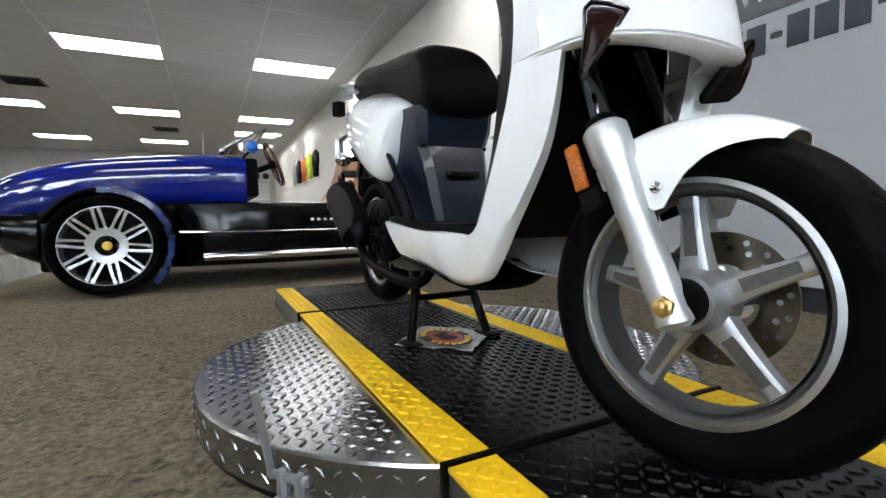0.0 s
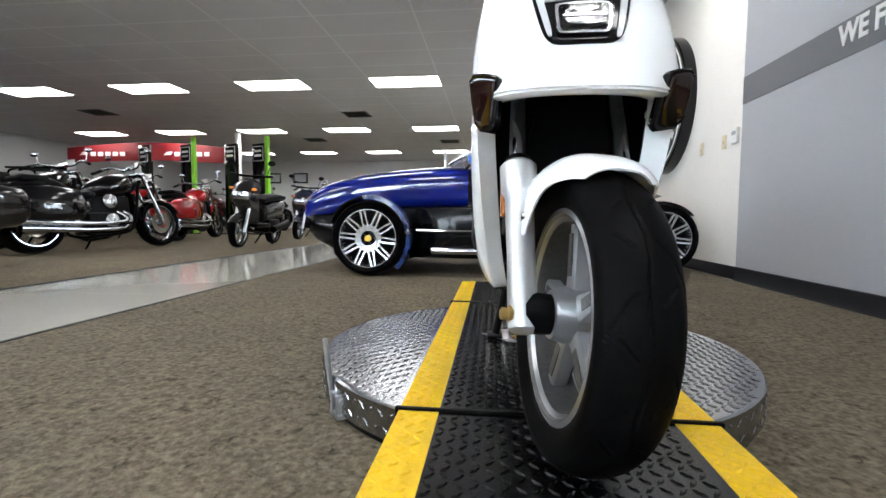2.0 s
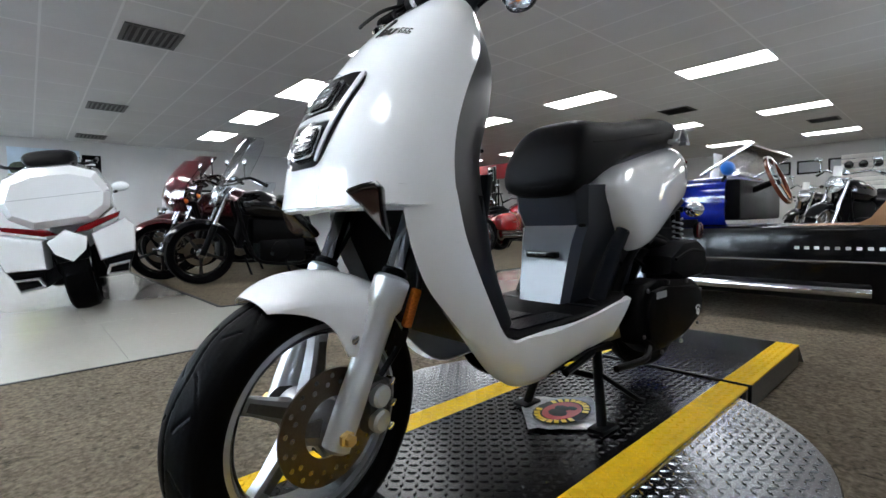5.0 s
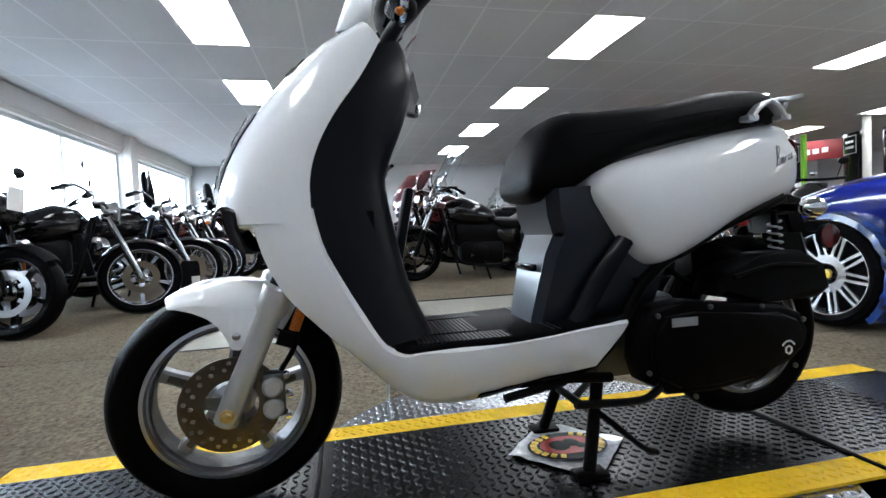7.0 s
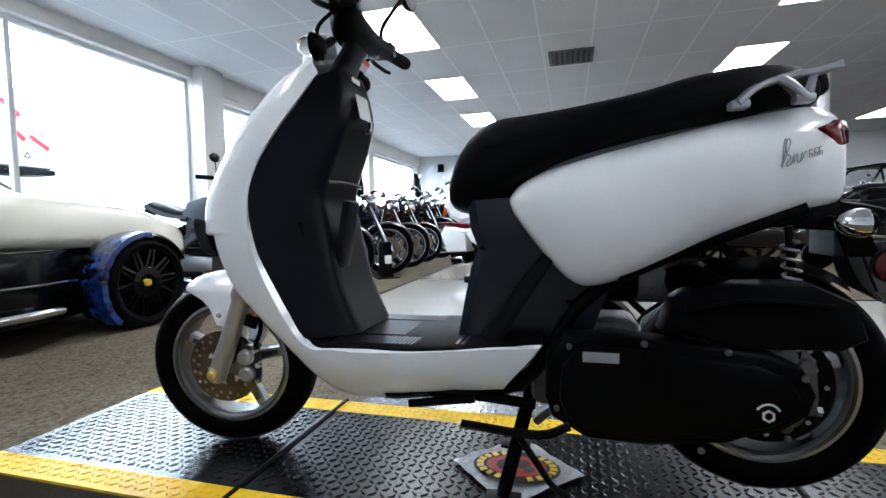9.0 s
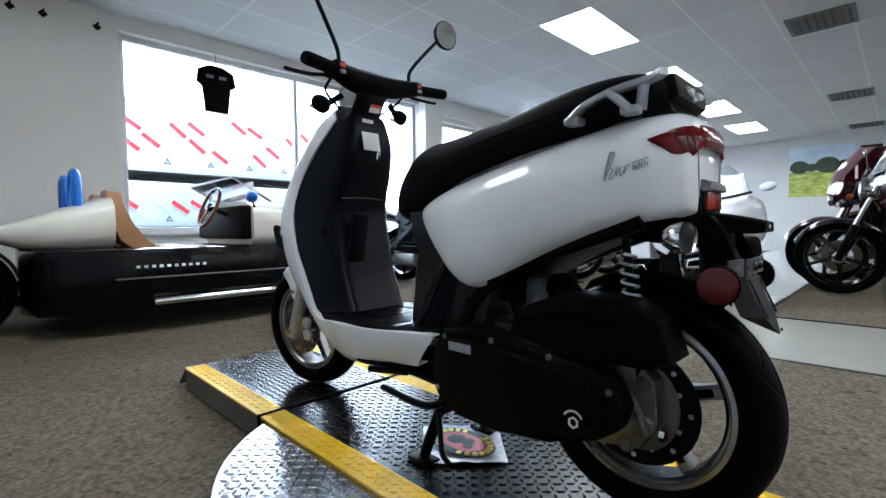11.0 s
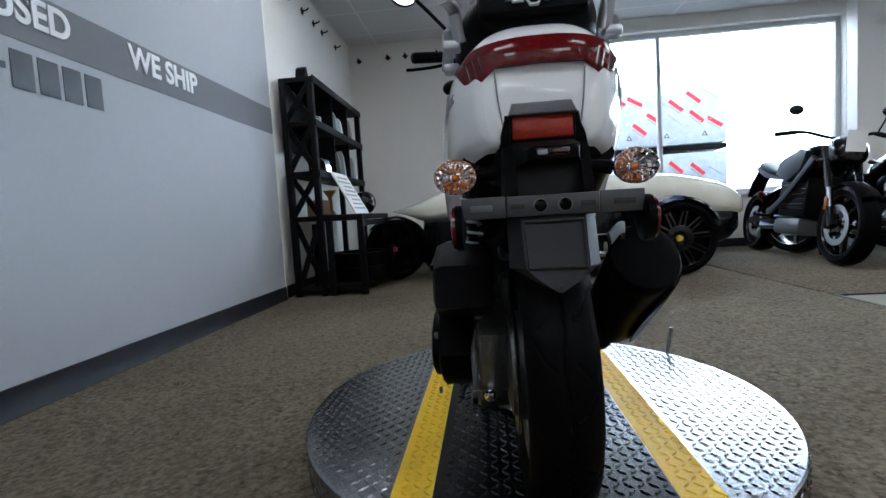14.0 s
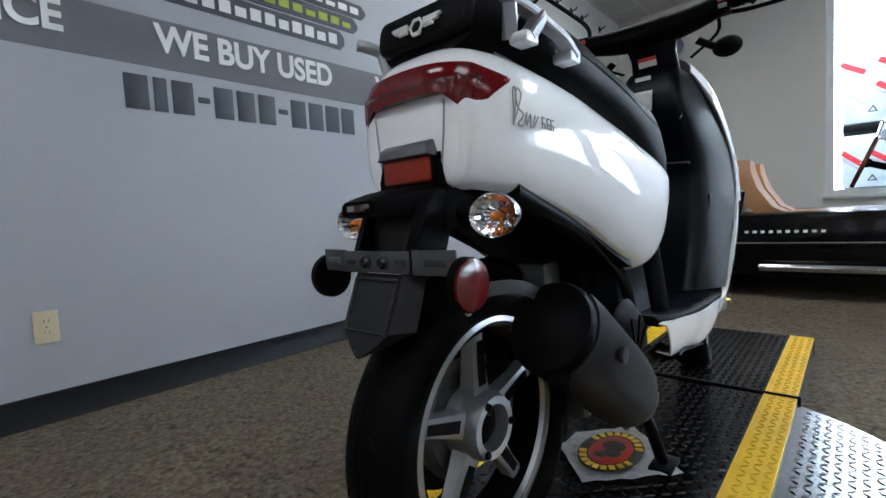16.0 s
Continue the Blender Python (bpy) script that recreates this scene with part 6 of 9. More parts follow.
sp("stand_spring", T([(-0.06, 0.12, 0.20), (-0.05, 0.22, 0.29)], 0.009, seg=8, k=1), DULL_METAL, stand_m)
sp("kick_lever", T([(0.175, 0.20, 0.30), (0.190, 0.14, 0.285), (0.188, 0.02, 0.292)], 0.0085, seg=8), DARK_STEEL)
sp("side_stand", T([(0.120, 0.03, 0.315), (0.135, -0.10, 0.300)], 0.009, seg=8, k=1), DARK_STEEL)
sp("under_frame", T([(0.118, -0.06, 0.322), (0.110, 0.03, 0.318), (0.10, 0.13, 0.305)], 0.011, seg=8), DARK_STEEL)

# ---- open three-wheeled roadsters ----
BLUE_PAINT = material("deep_blue_gloss_paint", (0.003, 0.012, 0.20), 0.10, coat=0.9, spots=0.05, spec=0.3)
CREAM_PAINT = material("cream_gloss_paint", (0.78, 0.76, 0.66), 0.18, coat=0.8, spots=0.02)
CAR_BLACK = material("black_gloss_body", (0.0025, 0.0025, 0.003), 0.16, coat=0.06, spec=0.2, spots=0.2)
TAN = material("tan_leather", (0.40, 0.20, 0.085), 0.5, grain=0.15, scale=200, bump=0.0006, spots=0.15)
BLUE_FILM = material("blue_protective_film", (0.006, 0.026, 0.12), 0.2, grain=0.95, scale=16, bump=0.02, coat=0.5, contrast=2.4)
BLUE_BRIGHT = material("bright_blue_film", (0.015, 0.16, 0.62), 0.3, grain=0.2, scale=40, bump=0.004)
WIRE = material("silver_wheel_face", (0.70, 0.71, 0.73), 0.25, metal=0.9)
YELLOW_CAP = material("yellow_hub_cap", (0.75, 0.50, 0.05), 0.35)
RED_CAP = material("dark_red_hub_cap", (0.22, 0.03, 0.03), 0.35)


def road_wheel(name, parent, m, r, face, cap, wide=0.20):
    """A split-spoke car wheel; the local z axis points outwards."""
    w = part(name, ring_lathe(bmesh.new(), [(r * 0.775, -wide / 2), (r * 0.80, -wide / 2), (r * 0.79, 0), (r * 0.80, wide / 2), (r * 0.765, wide / 2), (r * 0.72, wide / 2 - 0.03), (r * 0.71, -wide / 2)], m, 64), face, parent)
    part("tyre", ring_lathe(bmesh.new(), [(r * 0.78, -wide / 2), (r * 0.88, -wide * 0.56), (r * 0.965, -wide * 0.50), (r, -wide * 0.36), (r, wide * 0.36), (r * 0.965, wide * 0.50), (r * 0.88, wide * 0.56), (r * 0.78, wide / 2)], m, 64), RUBBER, w, "low black tyre")
    part("barrel", LA([(r * 0.74, -wide / 2 + 0.01), (r * 0.74, -wide / 2 + 0.03), (0.02, -wide / 2 + 0.035)], m, 40), GLOSS_BLACK, w)
    part("wheel_disc", ring_lathe(bmesh.new(), [(r * 0.20, -0.04), (r * 0.52, -0.04), (r * 0.52, -0.03), (r * 0.20, -0.03)], m, 40), DULL_METAL, w)
    z = wide / 2 - 0.012
    for q in range(10):
        for d in (-1, 1):
            mm = m @ Matrix.Rotation(2 * math.pi * q / 10 + 0.2, 4, "Z")
            bm = bmesh.new()
            loft(bm, [[mm @ Vector((rr, d * off + y, zz + dz)) for y, dz in ((-h, -0.014), (h, -0.014), (h, 0), (-h, 0))] for rr, off, h, zz in ((r * 0.30, r * 0.030, 0.0075, z - 0.012), (r * 0.55, r * 0.115, 0.0085, z - 0.004), (r * 0.775, r * 0.205, 0.0105, z + 0.004))])
            part("spoke", bm, face, w)
    part("brake_shield", LA([(r * 0.76, z - 0.055), (r * 0.74, z - 0.050), (0.01, z - 0.046)], m, 32), BLACK_PLASTIC, w)
    part("hub_plate", ring_lathe(bmesh.new(), [(r * 0.20, z - 0.03), (r * 0.36, z - 0.03), (r * 0.36, z - 0.004), (r * 0.20, z - 0.008)], m, 40), face, w)
    part("hub_recess", LA([(r * 0.21, z - 0.03), (r * 0.20, z - 0.022), (0.01, z - 0.02)], m, 30), GLOSS_BLACK, w)
    part("hub_cap", LA([(r * 0.085, z - 0.02), (r * 0.08, z + 0.002), (0.01, z + 0.005)], m, 20), cap, w, "small coloured hub cap")
    for q in range(5):
        a = 2 * math.pi * q / 5
        part("wheel_nut", LA([(0.010, z - 0.02), (0.010, z), (0.004, z + 0.002)], m @ at(r * 0.145 * math.cos(a), r * 0.145 * math.sin(a), 0), 6), DARK_STEEL, w)
    return w


def roadster(m, paint, film, face, caps, label, lean_film=True):
    """Drawn along x with its nose towards -x; y = 0 is the middle line."""
    c = thing("roadster", m, label, "roadster", "open three-wheeled roadsters")
    # x, half width, lower z, upper z of the painted upper body
    HOOD = [(-1.80, 0.30, 0.50, 0.57), (-1.775, 0.41, 0.45, 0.635), (-1.62, 0.49, 0.45, 0.75), (-1.32, 0.51, 0.49, 0.835), (-1.08, 0.515, 0.51, 0.87), (-0.80, 0.53, 0.52, 0.895), (-0.55, 0.545, 0.53, 0.908), (-0.34, 0.55, 0.53, 0.91)]
    bm = bmesh.new()
    rows = []
    for i in range(25):
        x, w, z0, z1 = lerp_rows(HOOD, i / 24)
        rows.append([Vector((x, p.x, p.z)) for p in oval(0, z0, z1, w, p=4.2, n=36)])
    loft(bm, rows)
    part("hood", bm, paint, c, sharp=55)
    TAILB = [(0.56, 0.50, 0.535, 0.925), (0.70, 0.50, 0.535, 0.875), (0.88, 0.47, 0.54, 0.81), (1.03, 0.38, 0.56, 0.75), (1.18, 0.24, 0.62, 0.705), (1.34, 0.05, 0.66, 0.675)]
    bm = bmesh.new()
    rows = []
    for i in range(17):
        x, w, z0, z1 = lerp_rows(TAILB, i / 16)
        rows.append([Vector((x, p.x, p.z)) for p in oval(0, z0, z1, w, p=3.6, n=32)])
    loft(bm, rows)
    part("rear_cowl", bm, paint, c, sharp=55)
    # black lower body with a step along each side
    PLAN = [(-1.52, -0.36), (-1.50, -0.46), (-1.40, -0.49), (-0.78, -0.515), (-0.70, -0.60), (-0.40, -0.66), (0.70, -0.655), (0.98, -0.46), (1.03, -0.16)]
    plan = PLAN + [(x, -y) for x, y in reversed(PLAN)]
    part("lower_body", PR(plan, "z", 0.14, 0.556, bev=0.02), CAR_BLACK, c, "gloss black lower body")
    part("nose_lower", loft(bmesh.new(), [[Vector((x, p.x, p.z)) for p in oval(0, z0, z1, w, p=5, n=24)] for x, z0, z1, w in ((-1.755, 0.37, 0.50, 0.36), (-1.735, 0.31, 0.53, 0.42), (-1.66, 0.24, 0.545, 0.465), (-1.50, 0.17, 0.55, 0.485))]), CAR_BLACK, c, sharp=55)
    bm = bmesh.new()
    box(bm, -0.33, 0.64, -0.58, -0.50, 0.50, 0.56, bev=0.015)
    part("door_top", bm, CAR_BLACK, c)
    part("door_top", B(-0.33, 0.64, 0.50, 0.58, 0.50, 0.56, bev=0.015), CAR_BLACK, c)
    part("cockpit_well", B(-0.32, 0.64, -0.50, 0.50, 0.40, 0.535), BLACK_PLASTIC, c)
    part("dashboard", B(-0.36, -0.26, -0.50, 0.50, 0.60, 0.87, bev=0.02), SEAT_VINYL, c)
    for s in (-1, 1):
        part("side_line", T([(-0.75, s * 0.612, 0.365), (-0.40, s * 0.668, 0.362), (0.60, s * 0.668, 0.362)], 0.006, seg=6), CHROME, c)
        part("side_pipe", T([(-0.62, s * 0.66, 0.205), (-0.35, s * 0.70, 0.205), (0.40, s * 0.70, 0.205)], 0.026, seg=12), CHROME, c, "bright chrome side pipe")
        bm = bmesh.new()
        for k in range(10):
            box(bm, 0.06 + 0.045 * k, 0.082 + 0.045 * k, s * 0.6605, s * 0.664, 0.428, 0.445)
        part("side_lettering", bm, LABEL_WHITE, c, "white bars in place of lettering", kind="stuff")
        # front wheel arch pod and wheel
        wm = at(-1.12, s * 0.66, 0.302) @ Matrix.Rotation(math.pi / 2 * (1 if s < 0 else -1), 4, "X")
        road_wheel("front_wheel", c, wm, 0.297, face, caps[0])
        bm = bmesh.new()
        rows = []
        for k in range(25):
            a = radians(-35 + 190 * k / 24)
            rows.append([Vector((-1.12 + rr * math.cos(a), s * yy, 0.302 + rr * math.sin(a))) for rr, yy in ((0.322, 0.50), (0.342, 0.56), (0.348, 0.66), (0.336, 0.76), (0.320, 0.77), (0.322, 0.66))])
        loft(bm, rows)
        part("cycle_fender", bm, CAR_BLACK, c)
        if lean_film:
            bm = bmesh.new()
            rows = []
            for k in range(31):
                a = radians(-45 + 140 * k / 30)
                j = 0.012 * noise.noise((k * 0.6, s * 3, 1))
                rows.append([Vector((-1.12 + (rr + j) * math.cos(a), s * yy, 0.302 + (rr + j) * math.sin(a))) for rr, yy in ((0.342, 0.60), (0.348, 0.63), (0.350, 0.70), (0.342, 0.770), (0.310, 0.774), (0.336, 0.70))])
            loft(bm, rows)
            part("fender_film", bm, film, c, "crinkled blue protective film")
        part("wheel_arm", T([(-1.12, s * 0.58, 0.30), (-1.05, s * 0.40, 0.28)], 0.03, seg=10, k=1), DARK_STEEL, c)
        part("headlamp", LA([(0.04, -0.06), (0.075, -0.03), (0.082, 0.0), (0.06, 0.012), (0.01, 0.018)], at(-1.775, s * 0.22, 0.53) @ AX.inverted(), 24), CHROME, c)
    road_wheel("rear_wheel", c, at(1.33, -0.07, 0.298) @ Matrix.Rotation(math.pi / 2, 4, "X"), 0.295, face, caps[1], wide=0.19)
    bm = bmesh.new()
    rows = []
    for k in range(21):
        a = radians(40 + 130 * k / 20)
        rows.append([Vector((1.33 + rr * math.cos(a), yy, 0.298 + rr * math.sin(a))) for rr, yy in ((0.312, -0.17), (0.326, -0.07), (0.312, 0.12), (0.304, 0.12), (0.312, -0.07), (0.304, -0.17))])
    loft(bm, rows)
    part("rear_fender", bm, BLACK_PLASTIC, c)
    part("swing_arm", T([(0.85, 0.20, 0.30), (1.33, 0.17, 0.298)], 0.035, seg=10, k=1), DARK_STEEL, c)
    # windscreen: raked flat blade in a chrome edge
    ws = part("windscreen", PR([(-0.50, 0.905), (-0.492, 0.905), (-0.20, 1.075), (-0.208, 1.075)], "y", -0.50, 0.50), LENS, c, "low raked windscreen")
    part("screen_edge", T([(-0.50, -0.51, 0.905), (-0.20, -0.51, 1.08), (-0.20, 0.51, 1.08), (-0.50, 0.51, 0.905)], 0.011, seg=8, k=1), CHROME, ws)
    # steering wheel, seats and hoops
    sw = part("steering_wheel", ring_lathe(bmesh.new(), [(0.155, -0.012), (0.172, -0.012), (0.176, 0), (0.172, 0.012), (0.155, 0.012), (0.150, 0)], at(-0.12, -0.22, 0.86) @ Matrix.Rotation(radians(68), 4, "Y"), 36), material("wood_rim", (0.12, 0.03, 0.015), 0.25, coat=0.5, grain=0.3, scale=60), c, "dark wood-rimmed steering wheel")
    for q in range(3):
        a = q * 2.094 + 0.5
        mm = at(-0.12, -0.22, 0.86) @ Matrix.Rotation(radians(68), 4, "Y")
        part("wheel_spoke", T([mm @ Vector((0, 0, 0)), mm @ Vector((0.155 * math.cos(a), 0.155 * math.sin(a), 0))], 0.009, seg=6, k=1), CHROME, sw)
    part("wheel_boss", LA([(0.03, -0.03), (0.034, 0.01), (0.01, 0.016)], at(-0.12, -0.22, 0.86) @ Matrix.Rotation(radians(68), 4, "Y"), 16), GLOSS_BLACK, sw)
    part("steering_column", T([(-0.13, -0.22, 0.855), (-0.32, -0.22, 0.78)], 0.022, seg=10, k=1), SEAT_VINYL, sw)
    for y in (-0.24, 0.24):
        bm = bmesh.new()
        loft(bm, [[Vector((x, y + yy * w, z + dz)) for yy, dz in ((-1, 0), (-0.6, 0.0), (0.6, 0.0), (1, 0))] + [Vector((x + t, y + yy * w, z + dz)) for yy, dz in ((1, 0.01), (0.6, 0.015), (-0.6, 0.015), (-1, 0.01))] for x, z, w, t in ((0.22, 0.52, 0.17, 0.20), (0.36, 0.60, 0.18, 0.16), (0.45, 0.74, 0.17, 0.12), (0.49, 0.86, 0.14, 0.10), (0.50, 0.94, 0.10, 0.08))])
        st = part("seat_back", bm, TAN, c, "tan leather seat")
        part("seat_cushion", B(-0.04, 0.34, y - 0.19, y + 0.19, 0.50, 0.56, bev=0.03), TAN, st)
        hp = part("roll_hoop", T([(0.74, y - 0.13, 0.84), (0.74, y - 0.13, 0.98), (0.74, y - 0.07, 1.06), (0.74, y + 0.07, 1.06), (0.74, y + 0.13, 0.98), (0.74, y + 0.13, 0.84)], 0.026, seg=10), BLUE_BRIGHT, c, "roll hoop wrapped in bright blue film")
    mr = part("side_mirror", blob(bmesh.new(), (-0.30, -0.62, 0.93), (0.04, 0.07, 0.045)), BLUE_BRIGHT, c, "mirror wrapped in blue film")
    part("mirror_stem", T([(-0.30, -0.62, 0.92), (-0.36, -0.52, 0.86)], 0.009, seg=8, k=1), DARK_STEEL, mr)
    part("price_sheet", B(-0.60, -0.598, 0.05, 0.25, 0.875, 1.12, m=at(0, 0, 0)), LABEL_WHITE, c, "white printed sheet")
    return c


roadster(at(0.0, 3.02, 0.006), BLUE_PAINT, BLUE_FILM, WIRE, (YELLOW_CAP, RED_CAP), "deep blue and black open three-wheeled roadster on the carpet")
roadster(at(-0.35, -3.28, 0.006) @ Matrix.Diagonal((1, -1, 1, 1)), CREAM_PAINT, BLUE_FILM, GLOSS_BLACK, (YELLOW_CAP, RED_CAP), "cream and black open three-wheeled roadster beside the shop window")

# ---- motorcycles ----
PAINTS = {"black": material("black_bike_paint", (0.003, 0.003, 0.004), 0.12, coat=0.4, spec=0.3),
          "maroon": material("maroon_bike_paint", (0.055, 0.004, 0.006), 0.14, coat=0.8),
          "red": material("red_bike_paint", (0.26, 0.006, 0.008), 0.14, coat=0.8),
          "orange": material("orange_bike_paint", (0.60, 0.09, 0.01), 0.16, coat=0.8),
          "navy": material("navy_bike_paint", (0.003, 0.005, 0.020), 0.14, coat=0.8),
          "pearl": material("pearl_white_bike_paint", (0.76, 0.77, 0.78), 0.18, coat=0.8),
          "slate": material("slate_bike_paint", (0.014, 0.018, 0.026), 0.40, spec=0.25, coat=0.1, spots=0.1),
          "grey": material("dark_grey_bike_paint", (0.012, 0.012, 0.013), 0.2, coat=0.6)}
BIKE_CHROME = material("worn_chrome", (0.40, 0.41, 0.43), 0.16, metal=1.0, spots=0.3, spot_scale=12)
SCREEN = clear("clear_screen", (0.90, 0.92, 0.94), 0.02, 1.38)


def bike_wheel(name, parent, y, r, wide, spoked, disc=True, face=None):
    m = at(0, y, r) @ AX
    rr = r * 0.74
    face = face or BIKE_CHROME
    w = part(name, ring_lathe(bmesh.new(), [(rr, -wide * 0.42), (rr * 1.04, -wide * 0.42), (rr * 1.0, 0), (rr * 1.04, wide * 0.42), (rr, wide * 0.42), (rr * 0.93, wide * 0.2), (rr * 0.93, -wide * 0.2)], m, 40), face, parent, "motorcycle wheel rim")
    part("tyre", ring_lathe(bmesh.new(), [(rr, -wide * 0.40), (r * 0.88, -wide * 0.52), (r * 0.96, -wide * 0.42), (r, 0), (r * 0.96, wide * 0.42), (r * 0.88, wide * 0.52), (rr, wide * 0.40)], m, 44), RUBBER, w, "black tyre")
    part("wheel_hub", LA([(0.025, -wide * 0.5), (0.05, -wide * 0.4), (0.035, 0), (0.05, wide * 0.4), (0.025, wide * 0.5)], m, 16), BIKE_CHROME, w)
    if spoked:
        bm = bmesh.new()
        for q in range(20):
            a = 2 * math.pi * q / 20
            for s in (-1, 1):
                tube(bm, [m @ Vector((0.045 * math.cos(a), 0.045 * math.sin(a), s * 0.03)), m @ Vector((rr * 0.96 * math.cos(a + 0.25 * s), rr * 0.96 * math.sin(a + 0.25 * s), 0))], 0.0022, seg=4, k=1)
        part("wire_spokes", bm, BIKE_CHROME, w, kind="stuff")
    else:
        for q in range(5):
            mm = m @ Matrix.Rotation(2 * math.pi * q / 5, 4, "Z")
            part("spoke", loft(bmesh.new(), [[mm @ Vector((a, yy * b, zz * 0.016)) for yy, zz in ((-1, -1), (1, -1), (1, 1), (-1, 1))] for a, b in ((0.04, 0.022), (rr * 0.6, 0.012), (rr * 0.96, 0.018))]), face, w)
    if disc:
        part("brake_disc", ring_lathe(bmesh.new(), [(0.085, 0.058), (0.142, 0.058), (0.142, 0.063), (0.085, 0.063)], m, 32), STEEL, w)
    return w


def cruiser(m, label, paint="black", spoked=False, screen=False, bags=False, low=1.0, tag=True, fairing=False, bright=False, pad_up=False):
    """A V-twin cruiser, nose towards +y, standing at z = 0."""
    P = PAINTS[paint]
    b = thing("motorcycle", m, label, "motorcycle", "motorcycles on show")
    cast = None if spoked or bright else GLOSS_BLACK
    bar_mt = DARK_STEEL if paint == "black" and not (spoked or bright) else BIKE_CHROME
    bike_wheel("front_wheel", b, 0.82, 0.325, 0.13, spoked, face=cast)
    bike_wheel("rear_wheel", b, -0.78, 0.325, 0.19, spoked, face=cast)
    for s in (-1, 1):
        fk = part("fork_leg", T([(s * 0.095, 0.82, 0.315), (s * 0.10, 0.70, 0.62)], 0.031, seg=12, k=1), bar_mt if not fairing else GLOSS_BLACK, b, "fork leg")
        part("fork_tube", T([(s * 0.10, 0.71, 0.60), (s * 0.105, 0.545, 1.0)], 0.021, seg=12, k=1), BIKE_CHROME, fk)
        part("mirror_stem", T([(s * 0.30, 0.46, 1.09), (s * 0.33, 0.47, 1.22)], 0.006, seg=6, k=1), BIKE_CHROME, b)
        part("mirror", blob(bmesh.new(), (s * 0.345, 0.47, 1.25), (0.058, 0.016, 0.036), 12), BIKE_CHROME, b)
        part("turn_signal", blob(bmesh.new(), (s * 0.19, 0.60, 0.87), (0.028, 0.030, 0.026), 10), ORANGE_BULB if paint in ("orange", "maroon") else SMOKE_LENS, b, "turn signal")
        part("turn_signal", blob(bmesh.new(), (s * 0.16, -1.06, 0.60), (0.030, 0.03, 0.030), 10), RED_LENS, b, "red rear signal")
        part("foot_peg", T([(s * 0.14, 0.15, 0.30), (s * 0.30, 0.17, 0.31)], 0.016, seg=8, k=1), DARK_STEEL, b)
        part("shock", T([(s * 0.13, -0.62, 0.62), (s * 0.13, -0.80, 0.34)], 0.028, seg=10, k=1), BIKE_CHROME, b)
        part("swing_arm", T([(s * 0.11, -0.25, 0.33), (s * 0.11, -0.80, 0.315)], 0.026, seg=8, k=1), DARK_STEEL, b)
        part("frame_tube", T([(s * 0.09, 0.50, 0.86), (s * 0.13, 0.36, 0.35), (s * 0.13, 0.20, 0.20), (s * 0.13, -0.30, 0.20), (s * 0.11, -0.42, 0.55)], 0.020, seg=8), DARK_STEEL, b)
    part("triple_clamp", B(-0.13, 0.13, 0.50, 0.60, 0.96, 1.0, bev=0.01), BIKE_CHROME, b)
    part("handlebar", T([(-0.42, 0.30, 1.04), (-0.28, 0.40, 1.10), (-0.10, 0.50, 1.06), (0.10, 0.50, 1.06), (0.28, 0.40, 1.10), (0.42, 0.30, 1.04)], 0.014, seg=10, k=3), bar_mt, b, "wide handlebar")
    for s in (-1, 1):
        part("grip", T([(s * 0.34, 0.358, 1.075), (s * 0.44, 0.286, 1.03)], 0.020, seg=10, k=1), BLACK_PLASTIC, b)
        part("brake_lever", T([(s * 0.31, 0.40, 1.08), (s * 0.44, 0.335, 1.035)], 0.007, seg=6, k=1), BIKE_CHROME, b)
    hl = part("headlamp", LA([(0.03, -0.12), (0.08, -0.10), (0.106, -0.03), (0.110, 0.015), (0.10, 0.02)], at(0, 0.66, 0.90) @ AY, 28), BIKE_CHROME if not fairing else P, b, "round headlamp")
    part("lamp_glass", LA([(0.10, 0.018), (0.06, 0.034), (0.01, 0.040)], at(0, 0.66, 0.90) @ AY, 28), SILVER_LAMP, hl)
    part("speedometer", LA([(0.045, -0.03), (0.052, 0.0), (0.046, 0.012), (0.01, 0.014)], at(0, 0.47, 1.08) @ Matrix.Rotation(0.5, 4, "X"), 20), BIKE_CHROME, b)
    bm = bmesh.new()
    loft(bm, [oval(y, z0, z1, w, p=2.3, n=24) for y, z0, z1, w in ((0.46, 0.80, 0.86, 0.06), (0.40, 0.70, 0.94, 0.14), (0.25, 0.66, 0.98, 0.20), (0.05, 0.64, 0.92, 0.20), (-0.10, 0.64, 0.83, 0.14), (-0.17, 0.68, 0.75, 0.06))])
    tk = part("fuel_tank", bm, P, b, "glossy fuel tank", sharp=60)
    part("fuel_cap", LA([(0.035, 0), (0.035, 0.02), (0.02, 0.026)], at(0.06, 0.22, 0.94), 16), BIKE_CHROME, tk)
    bm = bmesh.new()
    loft(bm, [oval(y, z0, z1, w, p=2.8, n=24) for y, z0, z1, w in ((-0.10, 0.66, 0.72, 0.10), (-0.20, 0.58, 0.73, 0.19), (-0.38, 0.58, 0.72, 0.21), (-0.50, 0.62, 0.79, 0.18), (-0.58, 0.68, 0.84, 0.16), (-0.75, 0.70, 0.85, 0.15), (-0.88, 0.72, 0.78, 0.09))])
    part("seat", bm, SEAT_VINYL, b, "stepped black seat", sharp=60)
